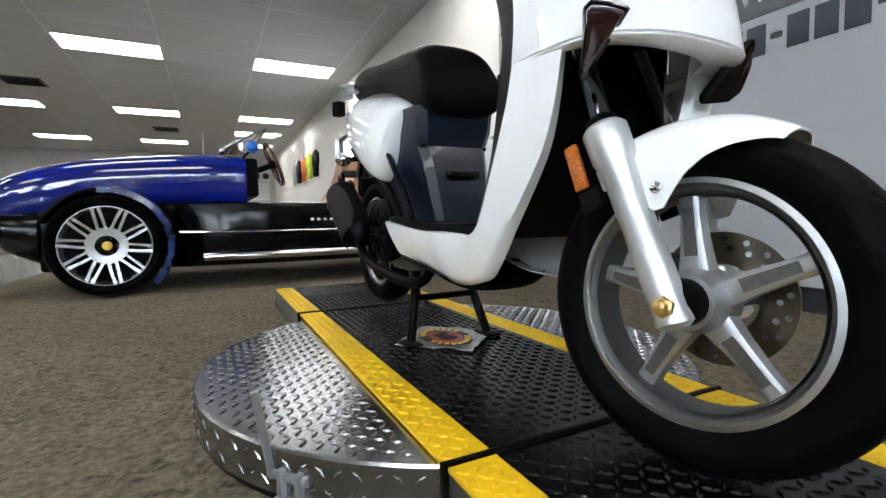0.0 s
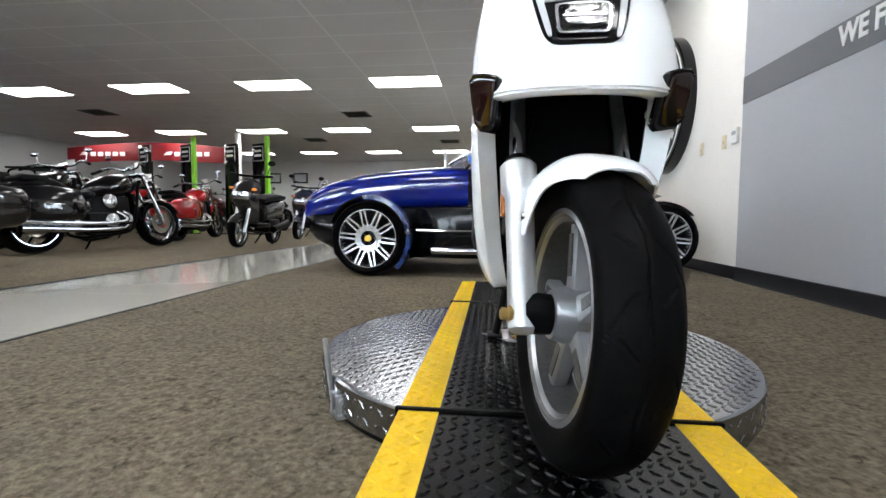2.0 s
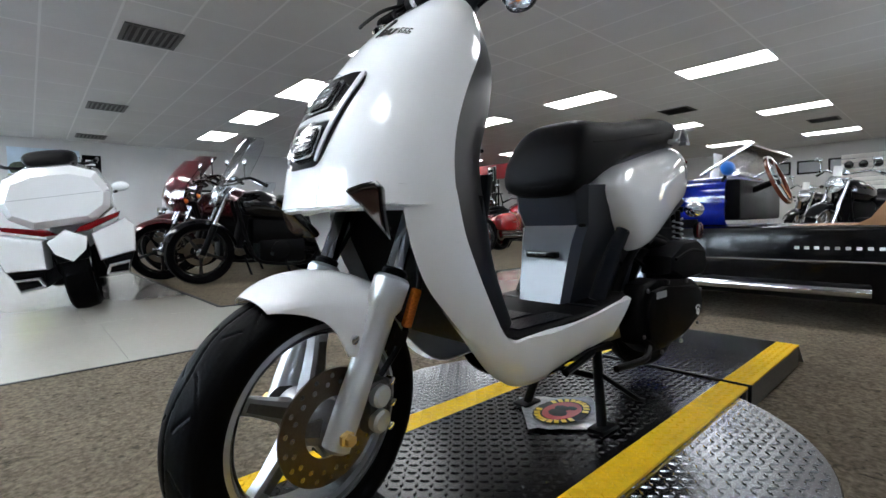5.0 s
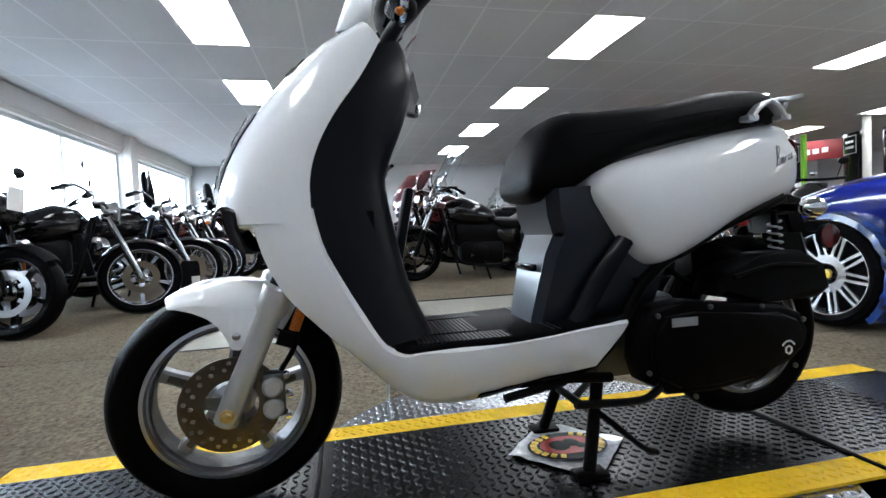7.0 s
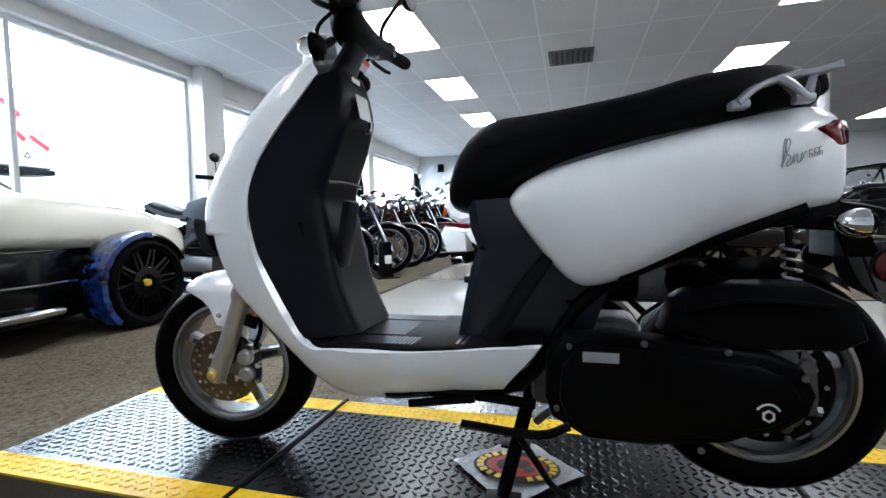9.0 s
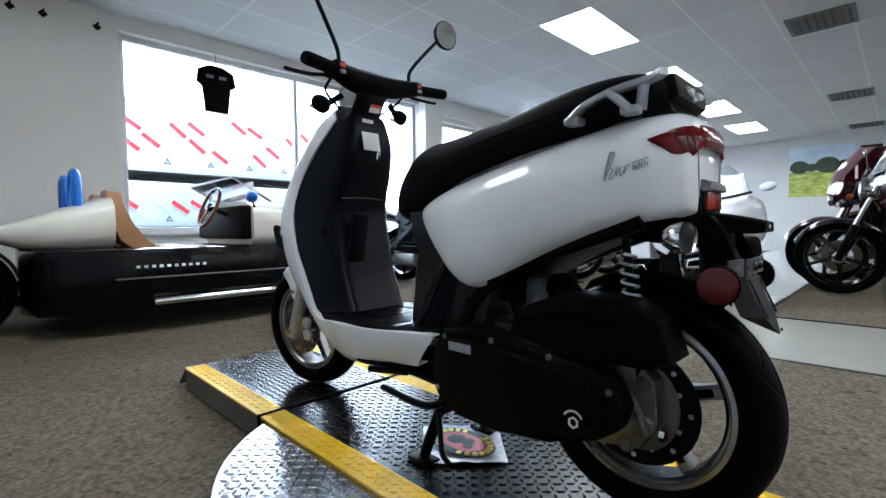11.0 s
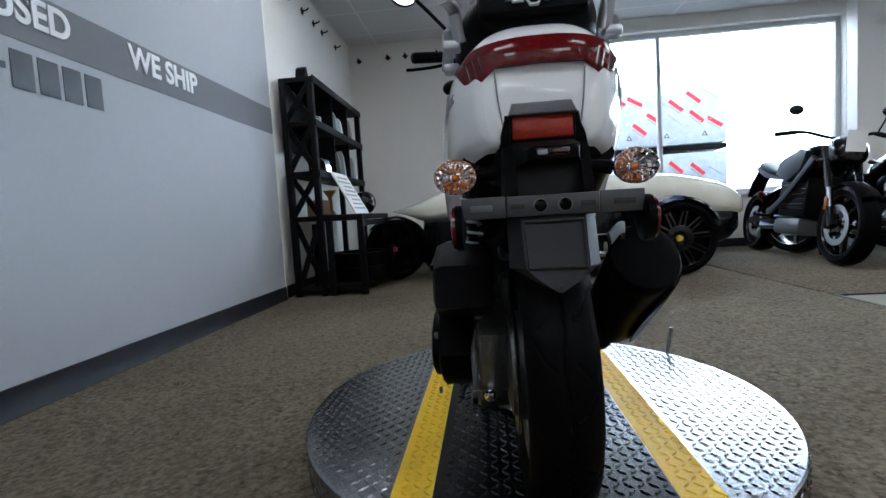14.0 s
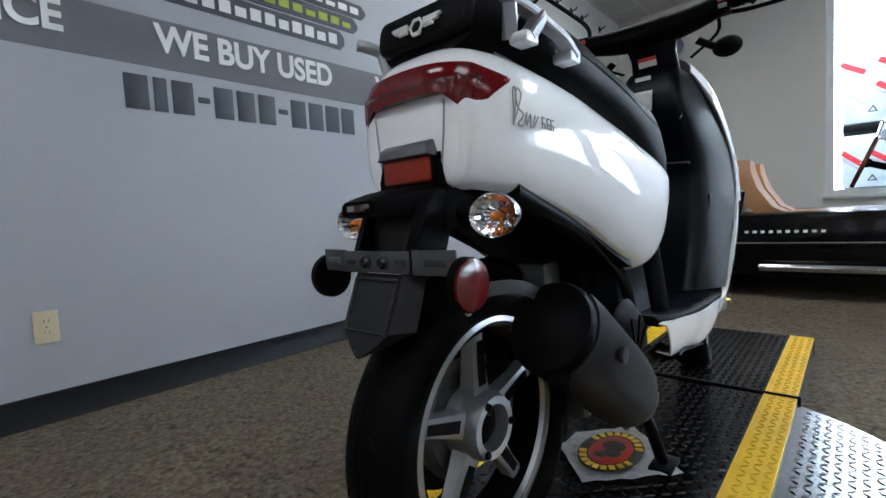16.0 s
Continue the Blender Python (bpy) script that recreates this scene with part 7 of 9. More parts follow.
    for nm, yc, r, a0, a1, w in (("front_fender", 0.82, 0.360, 25, 165, 0.092), ("rear_fender", -0.78, 0.385, -10, 135, 0.135)):
        bm = bmesh.new()
        rows = []
        for k in range(17):
            a = radians(a0 + (a1 - a0) * k / 16)
            rows.append([Vector((w * u, yc - (r - 0.04 * abs(u) ** 2.5) * math.cos(a) * (1 if yc < 0 else -1), 0.315 + (r - 0.04 * abs(u) ** 2.5) * math.sin(a))) for u in (-1, -0.6, 0, 0.6, 1)])
        loft(bm, rows, closed=False)
        part(nm, solid(bm, 0.004), P, b)
    part("crankcase", B(-0.14, 0.14, -0.24, 0.28, 0.18, 0.46, bev=0.05), DARK_STEEL, b)
    part("engine_block", B(-0.11, 0.11, -0.26, 0.34, 0.40, 0.68, bev=0.04), DARK_STEEL, b)
    part("side_cover", loft(bmesh.new(), [oval(y, z0, z1, w, p=3, n=20) for y, z0, z1, w in ((-0.14, 0.50, 0.62, 0.10), (-0.24, 0.40, 0.66, 0.165), (-0.44, 0.38, 0.66, 0.165), (-0.58, 0.46, 0.66, 0.11))]), P, b, sharp=60)
    part("radiator", B(-0.11, 0.11, 0.40, 0.46, 0.36, 0.72, bev=0.01, m=at(0, 0.43, 0.54) @ Matrix.Rotation(radians(12), 4, "X") @ at(0, -0.43, -0.54)), BLACK_PLASTIC, b)
    for s in (-1, 1):
        part("case_cover", LA([(0.03, 0.0), (0.095, 0.005), (0.10, 0.03), (0.07, 0.05), (0.02, 0.055)], at(s * 0.12, 0.05, 0.34) @ (AX if s > 0 else AX.inverted()), 24), bar_mt, b)
    for a, y in ((radians(-24), 0.10), (radians(24), -0.02)):
        mm = at(0, y, 0.42) @ Matrix.Rotation(a, 4, "X")
        cy = part("cylinder", LA([(0.070, 0.0), (0.070, 0.17), (0.06, 0.18)], mm, 20), DULL_METAL if bar_mt is BIKE_CHROME else DARK_STEEL, b)
        bm = bmesh.new()
        for k in range(7):
            lathe(bm, [(0.05, 0.0), (0.090, 0.002), (0.090, 0.008), (0.05, 0.010)], mm @ at(0, 0, 0.015 + 0.022 * k), 20)
        part("cooling_fins", bm, GLOSS_BLACK if fairing else bar_mt, cy)
        part("rocker_box", B(-0.075, 0.075, -0.075, 0.075, 0.175, 0.235, bev=0.02, m=mm), bar_mt, cy)
    part("air_cleaner", LA([(0.04, 0), (0.085, 0.01), (0.09, 0.045), (0.06, 0.06), (0.01, 0.062)], at(0.10, 0.04, 0.60) @ AX, 28), bar_mt, b)
    for dz in (0.0, 0.075):
        part("exhaust_pipe", T([(0.05, 0.20 - dz, 0.50), (0.16, 0.28 - dz, 0.40), (0.19, 0.15, 0.26 + dz), (0.19, -0.20, 0.24 + dz), (0.19, -0.55, 0.25 + dz)], 0.026, seg=10, k=3), BIKE_CHROME if spoked or bright or paint != "black" else DARK_STEEL, b, "exhaust pipe")
        part("muffler", T([(0.19, -0.40, 0.245 + dz), (0.19, -1.0, 0.27 + dz)], 0.036, seg=14, k=1, r2=0.042), bar_mt, b)
    part("side_stand", T([(-0.13, 0.0, 0.22), (-0.26, -0.05, 0.005)], 0.014, seg=8, k=1), DARK_STEEL, b)
    part("tail_lamp", B(-0.06, 0.06, -1.16, -1.10, 0.55, 0.61, bev=0.015), RED_LENS, b)
    if screen:
        bm = bmesh.new()
        loft(bm, [[Vector((w * u, 0.68 - 0.16 * u * u - t * 0.30, 0.94 + 0.58 * t)) for u in (-1, -0.66, -0.33, 0, 0.33, 0.66, 1)] for t, w in ((0, 0.24), (0.25, 0.33), (0.55, 0.34), (0.8, 0.30), (0.93, 0.22), (1.0, 0.12))], closed=False)
        part("windscreen", solid(bm, 0.004), SCREEN, b, "tall clear windscreen")
        part("screen_trim", T([(-0.25, 0.52, 1.05), (-0.14, 0.60, 1.02), (0.14, 0.60, 1.02), (0.25, 0.52, 1.05)], 0.012, seg=8), BIKE_CHROME, b)
    if fairing:
        bm = bmesh.new()
        loft(bm, [[Vector((w * u, y - 0.16 * u * u, z)) for u in (-1, -0.66, -0.33, 0, 0.33, 0.66, 1)] for y, z, w in ((0.74, 0.76, 0.18), (0.80, 0.90, 0.31), (0.76, 1.06, 0.37), (0.66, 1.20, 0.34), (0.57, 1.30, 0.26))], closed=False)
        part("fairing", solid(bm, 0.012), P, b, "handlebar fairing")
        for s in (-1, 1):
            part("spot_lamp", LA([(0.02, -0.05), (0.05, -0.03), (0.056, 0.0), (0.03, 0.014)], at(s * 0.19, 0.74, 0.84) @ AY, 20), SILVER_LAMP, b)
    if bags:
        for s in (-1, 1):
            bm = bmesh.new()
            loft(bm, [oval(y, z0, z1, w, p=4, n=20, x0=s * 0.25) for y, z0, z1, w in ((-0.38, 0.40, 0.62, 0.07), (-0.46, 0.34, 0.70, 0.11), (-0.78, 0.33, 0.72, 0.13), (-1.06, 0.37, 0.69, 0.11), (-1.14, 0.42, 0.62, 0.07))])
            bg = part("saddlebag", bm, P, b, "hard saddlebag", sharp=60)
            part("bag_latch", B(s * 0.375, s * 0.386, -0.84, -0.66, 0.50, 0.52, bev=0.003), BIKE_CHROME, bg)
        part("pad", B(-0.14, 0.14, -0.90, -0.62, 0.79, 0.86, bev=0.03), SEAT_VINYL, b)
    if pad_up:
        bm = bmesh.new()
        loft(bm, [oval(0, -w, w, d, p=3.2, n=20) for w, d in ((0.01, 0.02), (0.075, 0.045), (0.085, 0.055), (0.080, 0.050), (0.06, 0.035), (0.01, 0.01))])
        for v, z in zip(bm.verts, [z for z in (0.0, 0.03, 0.12, 0.30, 0.37, 0.39) for _ in range(20)]):
            v.co = Vector((v.co.z, 0.50 + v.co.x - 0.10 * z, 0.98 + z))
        part("bar_bag", bm, BLACK_PLASTIC, b, "upright dark bag strapped to the handlebar", sharp=60)
    if tag:
        part("price_tag", B(-0.03, 0.08, 0.585, 0.588, 1.02, 1.16), LABEL_WHITE, b, "white price tag")
    return b


def touring(m, label):
    """A full-dress white tourer seen from behind, nose towards +y."""
    P = PAINTS["pearl"]
    b = thing("touring_motorcycle", m, label, "motorcycle", "motorcycles on show")
    bike_wheel("front_wheel", b, 0.86, 0.31, 0.12, False)
    bike_wheel("rear_wheel", b, -0.80, 0.31, 0.19, False)
    bm = bmesh.new()
    loft(bm, [oval(y, z0, z1, w, p=3, n=28) for y, z0, z1, w in ((0.98, 0.55, 0.80, 0.12), (0.90, 0.45, 0.98, 0.26), (0.70, 0.50, 1.06, 0.34), (0.45, 0.56, 1.0, 0.32), (0.20, 0.56, 0.88, 0.26), (-0.1, 0.54, 0.74, 0.22), (-0.4, 0.54, 0.72, 0.2), (-0.8, 0.50, 0.72, 0.16))])
    part("fairing", bm, P, b, "white full fairing", sharp=50)
    bm = bmesh.new()
    loft(bm, [[Vector((w * u, 0.74 - 0.12 * u * u - t * 0.28, 1.02 + 0.40 * t)) for u in (-1, -0.5, 0, 0.5, 1)] for t, w in ((0, 0.25), (0.5, 0.25), (1.0, 0.14))], closed=False)
    part("windscreen", solid(bm, 0.004), SCREEN, b, "clear windscreen")
    bm = bmesh.new()
    loft(bm, [oval(y, z0, z1, w, p=3, n=24) for y, z0, z1, w in ((0.15, 0.72, 0.78, 0.12), (-0.1, 0.66, 0.80, 0.19), (-0.35, 0.70, 0.86, 0.18), (-0.60, 0.74, 0.88, 0.16))])
    part("seat", bm, SEAT_VINYL, b, sharp=60)
    bm = bmesh.new()
    HEX = [(-0.20, 0.0), (0.20, 0.0), (0.34, 0.22), (0.37, 0.50), (0.30, 0.86), (0.14, 1.0), (-0.14, 1.0), (-0.30, 0.86), (-0.37, 0.50), (-0.34, 0.22)]
    loft(bm, [[Vector((x * k, y, z0 + h * (z1 - z0))) for x, h in HEX] for y, z0, z1, k in ((-0.50, 0.86, 1.10, 0.62), (-0.60, 0.76, 1.18, 0.90), (-0.86, 0.70, 1.22, 1.0), (-1.06, 0.71, 1.17, 0.95), (-1.13, 0.76, 1.10, 0.82))])
    tr = part("top_case", bm, P, b, "large angular white top case", sharp=22)
    part("case_seam", T([(-0.37, -0.80, 0.955), (-0.345, -1.07, 0.945), (-0.29, -1.125, 0.94), (0.29, -1.125, 0.94), (0.345, -1.07, 0.945), (0.37, -0.80, 0.955)], 0.006, seg=6, k=1), LABEL_GREY, tr)
    part("case_rack", T([(-0.30, -1.06, 1.19), (-0.31, -0.85, 1.235), (-0.24, -0.60, 1.235), (0.24, -0.60, 1.235), (0.31, -0.85, 1.235), (0.30, -1.06, 1.19)], 0.014, seg=8, k=2), DARK_STEEL, tr)
    part("tail_plate", PR([(-0.13, 0.60), (0.0, 0.68), (0.13, 0.60), (0.10, 0.50), (0.0, 0.42), (-0.10, 0.50)], "y", -1.13, -1.05, bev=0.012), P, b)
    for s in (-1, 1):
        bag = [(s * 0.15, 0.62), (s * 0.40, 0.71), (s * 0.46, 0.64), (s * 0.42, 0.42), (s * 0.17, 0.39)]
        bg = part("saddlebag", PR(bag, "y", -1.10, -0.42, bev=0.035), P, b, "angular white hard saddlebag", sharp=25)
        part("bag_base", PR([(s * 0.18, 0.386), (s * 0.41, 0.412), (s * 0.36, 0.30), (s * 0.20, 0.29)], "y", -1.07, -0.45, bev=0.02), BLACK_PLASTIC, bg)
        part("tail_lamp", PR([(s * 0.05, 0.645), (s * 0.10, 0.69), (s * 0.38, 0.765), (s * 0.36, 0.725), (s * 0.14, 0.645)], "y", -1.12, -0.98, bev=0.006), RED_LENS, bg, "slanted red tail lamp")
        ex = part("muffler", PR([(s * 0.19, 0.26), (s * 0.22, 0.345), (s * 0.37, 0.355), (s * 0.35, 0.255)], "y", -1.14, -0.20, bev=0.02), DARK_STEEL, b)
        part("muffler_tip", T([(s * 0.20, -1.15, 0.272), (s * 0.227, -1.15, 0.338), (s * 0.362, -1.15, 0.346), (s * 0.342, -1.15, 0.264), (s * 0.20, -1.15, 0.272)], 0.014, seg=8, k=1), BIKE_CHROME, ex, "bright square muffler tip")
        part("mirror", blob(bmesh.new(), (s * 0.42, 0.62, 1.10), (0.09, 0.05, 0.055), 12), P, b)
        part("fork_leg", T([(s * 0.10, 0.86, 0.31), (s * 0.11, 0.70, 0.75)], 0.03, seg=10, k=1), DARK_STEEL, b)
    part("rear_hugger", B(-0.11, 0.11, -1.10, -0.85, 0.42, 0.62, bev=0.03), BLACK_PLASTIC, b)
    part("engine", B(-0.30, 0.30, -0.20, 0.55, 0.18, 0.54, bev=0.06), DARK_STEEL, b)
    part("handlebar", T([(-0.38, 0.20, 1.02), (-0.20, 0.40, 1.04), (0.20, 0.40, 1.04), (0.38, 0.20, 1.02)], 0.016, seg=8), DARK_STEEL, b)
    part("luggage_bag", loft(bmesh.new(), [oval(y, 1.20, z1, w, p=3, n=20) for y, z1, w in ((-0.60, 1.24, 0.13), (-0.66, 1.32, 0.17), (-0.80, 1.34, 0.18), (-0.92, 1.31, 0.17), (-0.98, 1.23, 0.14))]), SEAT_VINYL, b, "low dark bag on the top case", sharp=60)
    return b


def small_scooter(m, label, paint):
    """A dark commuter scooter, nose towards +y."""
    P = PAINTS[paint]
    b = thing("scooter", m, label, "scooter", "commuter scooters on show")
    bike_wheel("front_wheel", b, 0.62, 0.24, 0.10, False)
    bike_wheel("rear_wheel", b, -0.62, 0.24, 0.11, False, disc=False)
    bm = bmesh.new()
    loft(bm, [[Vector((w * u, y - 0.12 * u * u, z)) for u in (-1, -0.66, -0.33, 0, 0.33, 0.66, 1)] for y, z, w in ((0.42, 0.34, 0.14), (0.56, 0.55, 0.20), (0.62, 0.74, 0.22), (0.54, 0.92, 0.20), (0.42, 1.02, 0.12))], closed=False)
    part("front_shield", solid(bm, 0.02), P, b)
    part("floor_board", B(-0.17, 0.17, -0.12, 0.40, 0.30, 0.36, bev=0.02), BLACK_PLASTIC, b)
    bm = bmesh.new()
    loft(bm, [oval(y, z0, z1, w, p=2.6, n=24) for y, z0, z1, w in ((-0.05, 0.36, 0.66, 0.12), (-0.2, 0.40, 0.72, 0.18), (-0.5, 0.46, 0.75, 0.19), (-0.8, 0.58, 0.76, 0.13), (-0.92, 0.64, 0.72, 0.07))])
    part("tail_cowl", bm, P, b, sharp=60)
    bm = bmesh.new()
    loft(bm, [oval(y, z0, z1, w, p=3, n=20) for y, z0, z1, w in ((0.0, 0.68, 0.74, 0.10), (-0.15, 0.70, 0.80, 0.15), (-0.5, 0.74, 0.84, 0.15), (-0.8, 0.75, 0.83, 0.11))])
    part("seat", bm, SEAT_VINYL, b, sharp=60)
    part("engine", B(-0.12, 0.14, -0.62, -0.15, 0.20, 0.42, bev=0.04), DARK_STEEL, b)
    part("headlamp", B(-0.12, 0.12, 0.58, 0.66, 0.70, 0.82, bev=0.03), SILVER_LAMP, b)
    part("handlebar", T([(-0.32, 0.30, 1.08), (-0.12, 0.38, 1.06), (0.12, 0.38, 1.06), (0.32, 0.30, 1.08)], 0.018, seg=8), BLACK_PLASTIC, b)
    part("front_fender", loft(bmesh.new(), [[Vector((0.07 * u, 0.62 - (0.27 - 0.03 * u * u) * math.cos(a), 0.24 + (0.27 - 0.03 * u * u) * math.sin(a))) for u in (-1, -0.5, 0, 0.5, 1)] for a in (radians(30 + 12 * k) for k in range(11))], closed=False), P, b)
    for s in (-1, 1):
        part("fork_leg", T([(s * 0.08, 0.62, 0.24), (s * 0.09, 0.50, 0.66)], 0.022, seg=10, k=1), FORK_ALLOY, b)
        part("mirror_stem", T([(s * 0.24, 0.34, 1.08), (s * 0.30, 0.36, 1.24)], 0.006, seg=6, k=1), DARK_STEEL, b)
        part("mirror", blob(bmesh.new(), (s * 0.31, 0.36, 1.27), (0.06, 0.016, 0.04), 12), DARK_STEEL, b)
        part("turn_signal", blob(bmesh.new(), (s * 0.17, 0.58, 0.86), (0.04, 0.03, 0.022), 10), ORANGE_BULB, b)
    part("muffler", T([(-0.17, -0.20, 0.26), (-0.18, -0.80, 0.36)], 0.055, seg=14, k=1), DARK_STEEL, b)
    part("centre_stand", T([(-0.15, -0.28, 0.01), (0.0, -0.26, 0.2), (0.15, -0.28, 0.01)], 0.014, seg=8), DARK_STEEL, b)
    return b


def stand_at(fx, fy, heading, lean=6.0, front=0.82, z=0.006, size=1.12):
    """The pose of a bike whose front wheel touches down at fx, fy; heading in degrees from +y, to the left."""
    h = radians(heading)
    return at(fx + size * front * math.sin(h), fy - size * front * math.cos(h), z) @ Matrix.Rotation(h, 4, "Z") @ Matrix.Rotation(radians(-lean), 4, "Y") @ Matrix.Scale(size, 4)


def naked_bike(m, label):
    """An angular bare street bike, nose towards +y, standing at z = 0."""
    b = thing("motorcycle", m, label, "motorcycle", "motorcycles on show")
    SLATE = PAINTS["slate"]
    for nm, y, wd in (("front_wheel", 0.72, 0.12), ("rear_wheel", -0.72, 0.17)):
        w = bike_wheel(nm, b, y, 0.305, wd, False, disc=False, face=GLOSS_BLACK)
        for s in (-1, 1):
            part("brake_disc", ring_lathe(bmesh.new(), [(0.112, 0.0), (0.155, 0.0), (0.155, 0.005), (0.112, 0.005)], at(s * 0.068, y, 0.305) @ AX, 36), ALLOY, w, "bright brake disc")
            for q in range(6):
                part("disc_tab", B(-0.002, 0.002, -0.013, 0.013, 0.085, 0.118, bev=0.001, m=at(s * 0.070, y, 0.305) @ Matrix.Rotation(1.047 * q, 4, "X")), ALLOY, w)
    for s in (-1, 1):
        fk = part("fork_leg", T([(s * 0.095, 0.72, 0.30), (s * 0.097, 0.675, 0.44)], 0.032, seg=12, k=1), GLOSS_BLACK, b, "black fork leg")
        part("fork_tube", T([(s * 0.097, 0.675, 0.43), (s * 0.10, 0.62, 0.60)], 0.020, seg=12, k=1), BIKE_CHROME, fk)
        part("fork_sleeve", T([(s * 0.10, 0.622, 0.595), (s * 0.105, 0.52, 0.92)], 0.027, seg=12, k=1), GLOSS_BLACK, fk)
        part("fork_reflector", B(s * 0.128, s * 0.134, 0.645, 0.675, 0.42, 0.52, bev=0.003), AMBER, fk, "amber reflector")
        part("caliper", B(s * 0.060, s * 0.110, 0.60, 0.655, 0.27, 0.38, bev=0.012), DARK_STEEL, fk)
        part("side_panel", PR([(0.40, 0.90), (0.30, 0.93), (-0.02, 0.86), (-0.10, 0.74), (0.12, 0.66), (0.34, 0.74)], "x", min(s * 0.13, s * 0.19), max(s * 0.13, s * 0.19), bev=0.015), SLATE, b, "angular slate tank panel")
        part("frame_spar", flat_bar(bmesh.new(), [(s * 0.15, 0.46, 0.84), (s * 0.17, 0.20, 0.60), (s * 0.16, -0.10, 0.44), (s * 0.14, -0.28, 0.40)], 0.030, 0.055), SLATE, b, "pale grey frame spar", sharp=30)
        part("swing_arm", flat_bar(bmesh.new(), [(s * 0.13, -0.20, 0.36), (s * 0.13, -0.48, 0.34), (s * 0.12, -0.72, 0.305)], 0.03, 0.06), DARK_STEEL, b)
        part("foot_peg", T([(s * 0.15, -0.20, 0.36), (s * 0.27, -0.19, 0.365)], 0.014, seg=8, k=1), DARK_STEEL, b)
        part("grip", T([(s * 0.28, 0.42, 1.04), (s * 0.41, 0.35, 1.03)], 0.019, seg=10, k=1), BLACK_PLASTIC, b)
        part("mirror_stem", T([(s * 0.27, 0.44, 1.05), (s * 0.31, 0.46, 1.18)], 0.006, seg=6, k=1), DARK_STEEL, b)
        part("mirror", blob(bmesh.new(), (s * 0.32, 0.46, 1.21), (0.055, 0.015, 0.042), 14), GLOSS_BLACK, b)
        part("turn_signal", blob(bmesh.new(), (s * 0.17, 0.60, 0.80), (0.030, 0.018, 0.018), 10), SMOKE_LENS, b)
        part("rail", flat_bar(bmesh.new(), [(s * 0.11, -0.12, 0.72), (s * 0.11, -0.46, 0.76), (s * 0.07, -0.80, 0.86)], 0.02, 0.045), SLATE, b, "grey tail rail")
    part("handlebar", T([(-0.40, 0.355, 1.03), (-0.24, 0.44, 1.04), (-0.08, 0.50, 0.99), (0.08, 0.50, 0.99), (0.24, 0.44, 1.04), (0.40, 0.355, 1.03)], 0.013, seg=10, k=3), DARK_STEEL, b)
    part("headlamp_cowl", loft(bmesh.new(), [oval(y, z0, z1, w, p=3, n=20) for y, z0, z1, w in ((0.50, 0.78, 0.98, 0.09), (0.58, 0.76, 0.99, 0.12), (0.66, 0.77, 0.95, 0.11), (0.70, 0.80, 0.91, 0.07))]), GLOSS_BLACK, b, sharp=50)
    part("tank", loft(bmesh.new(), [oval(y, z0, z1, w, p=2.6, n=24) for y, z0, z1, w in ((0.44, 0.80, 0.88, 0.07), (0.34, 0.72, 0.96, 0.15), (0.14, 0.70, 0.97, 0.17), (-0.06, 0.70, 0.86, 0.12), (-0.16, 0.70, 0.78, 0.09))]), PAINTS["black"], b, sharp=50)
    part("seat", loft(bmesh.new(), [oval(y, z0, z1, w, p=3, n=22) for y, z0, z1, w in ((-0.06, 0.72, 0.79, 0.10), (-0.24, 0.73, 0.80, 0.14), (-0.44, 0.76, 0.86, 0.13), (-0.66, 0.82, 0.92, 0.11), (-0.82, 0.86, 0.90, 0.05))]), SEAT_VINYL, b, sharp=60)
    pack = part("motor_pack", B(-0.13, 0.13, -0.12, 0.36, 0.36, 0.70, bev=0.03), DARK_STEEL, b, "black finned motor pack")
    for k in range(6):
        part("cooling_fin", B(-0.142, 0.142, -0.06 + 0.01 * k, 0.34, 0.42 + 0.042 * k, 0.432 + 0.042 * k, bev=0.002), PAINTS["slate"] if k % 2 else GLOSS_BLACK, pack)
    part("belly_case", B(-0.12, 0.12, -0.20, 0.26, 0.20, 0.35, bev=0.04), DULL_METAL, b, "dull alloy belly case")
    part("front_fender", loft(bmesh.new(), [[Vector((0.075 * u, 0.72 + (0.335 - 0.03 * abs(u) ** 2.5) * math.cos(a), 0.305 + (0.335 - 0.03 * abs(u) ** 2.5) * math.sin(a))) for u in (-1, -0.5, 0, 0.5, 1)] for a in (radians(40 + 10 * k) for k in range(10))], closed=False), BLACK_PLASTIC, b)
    part("rear_fender", flat_bar(bmesh.new(), [(0, -0.78, 0.84), (0, -0.92, 0.70), (0, -1.00, 0.56)], 0.14, 0.012), BLACK_PLASTIC, b)
    part("side_stand", T([(-0.13, 0.0, 0.30), (-0.25, -0.05, 0.005)], 0.013, seg=8, k=1), DARK_STEEL, b)
    part("price_tag", B(-0.06, 0.07, 0.705, 0.708, 0.86, 1.02), LABEL_WHITE, b, "white price tag")
    return b


naked_bike(stand_at(-2.76, -2.66, -8, 7, 0.72, size=1.06), "black angular street motorcycle with slate panels and a price tag")
dark_cruiser = cruiser(stand_at(-3.68, -2.20, 22, size=1.02), "black cruiser motorcycle with chrome fork and five-spoke chrome wheels", "black", bright=True)
big_screen = cruiser(stand_at(-5.02, 0.50, 176, size=1.1), "black cruiser with tall windscreen and hard bags on carpet", "black", screen=True, bags=True, tag=False)
wire_cruiser = cruiser(stand_at(-5.42, 5.55, -10), "black cruiser motorcycle with chrome engine and wire wheels", "black", spoked=True, bags=True)
maroon_bike = cruiser(stand_at(-6.40, -2.15, 32, size=1.02), "maroon cruiser motorcycle with wire wheels, by the window", "maroon", spoked=True)
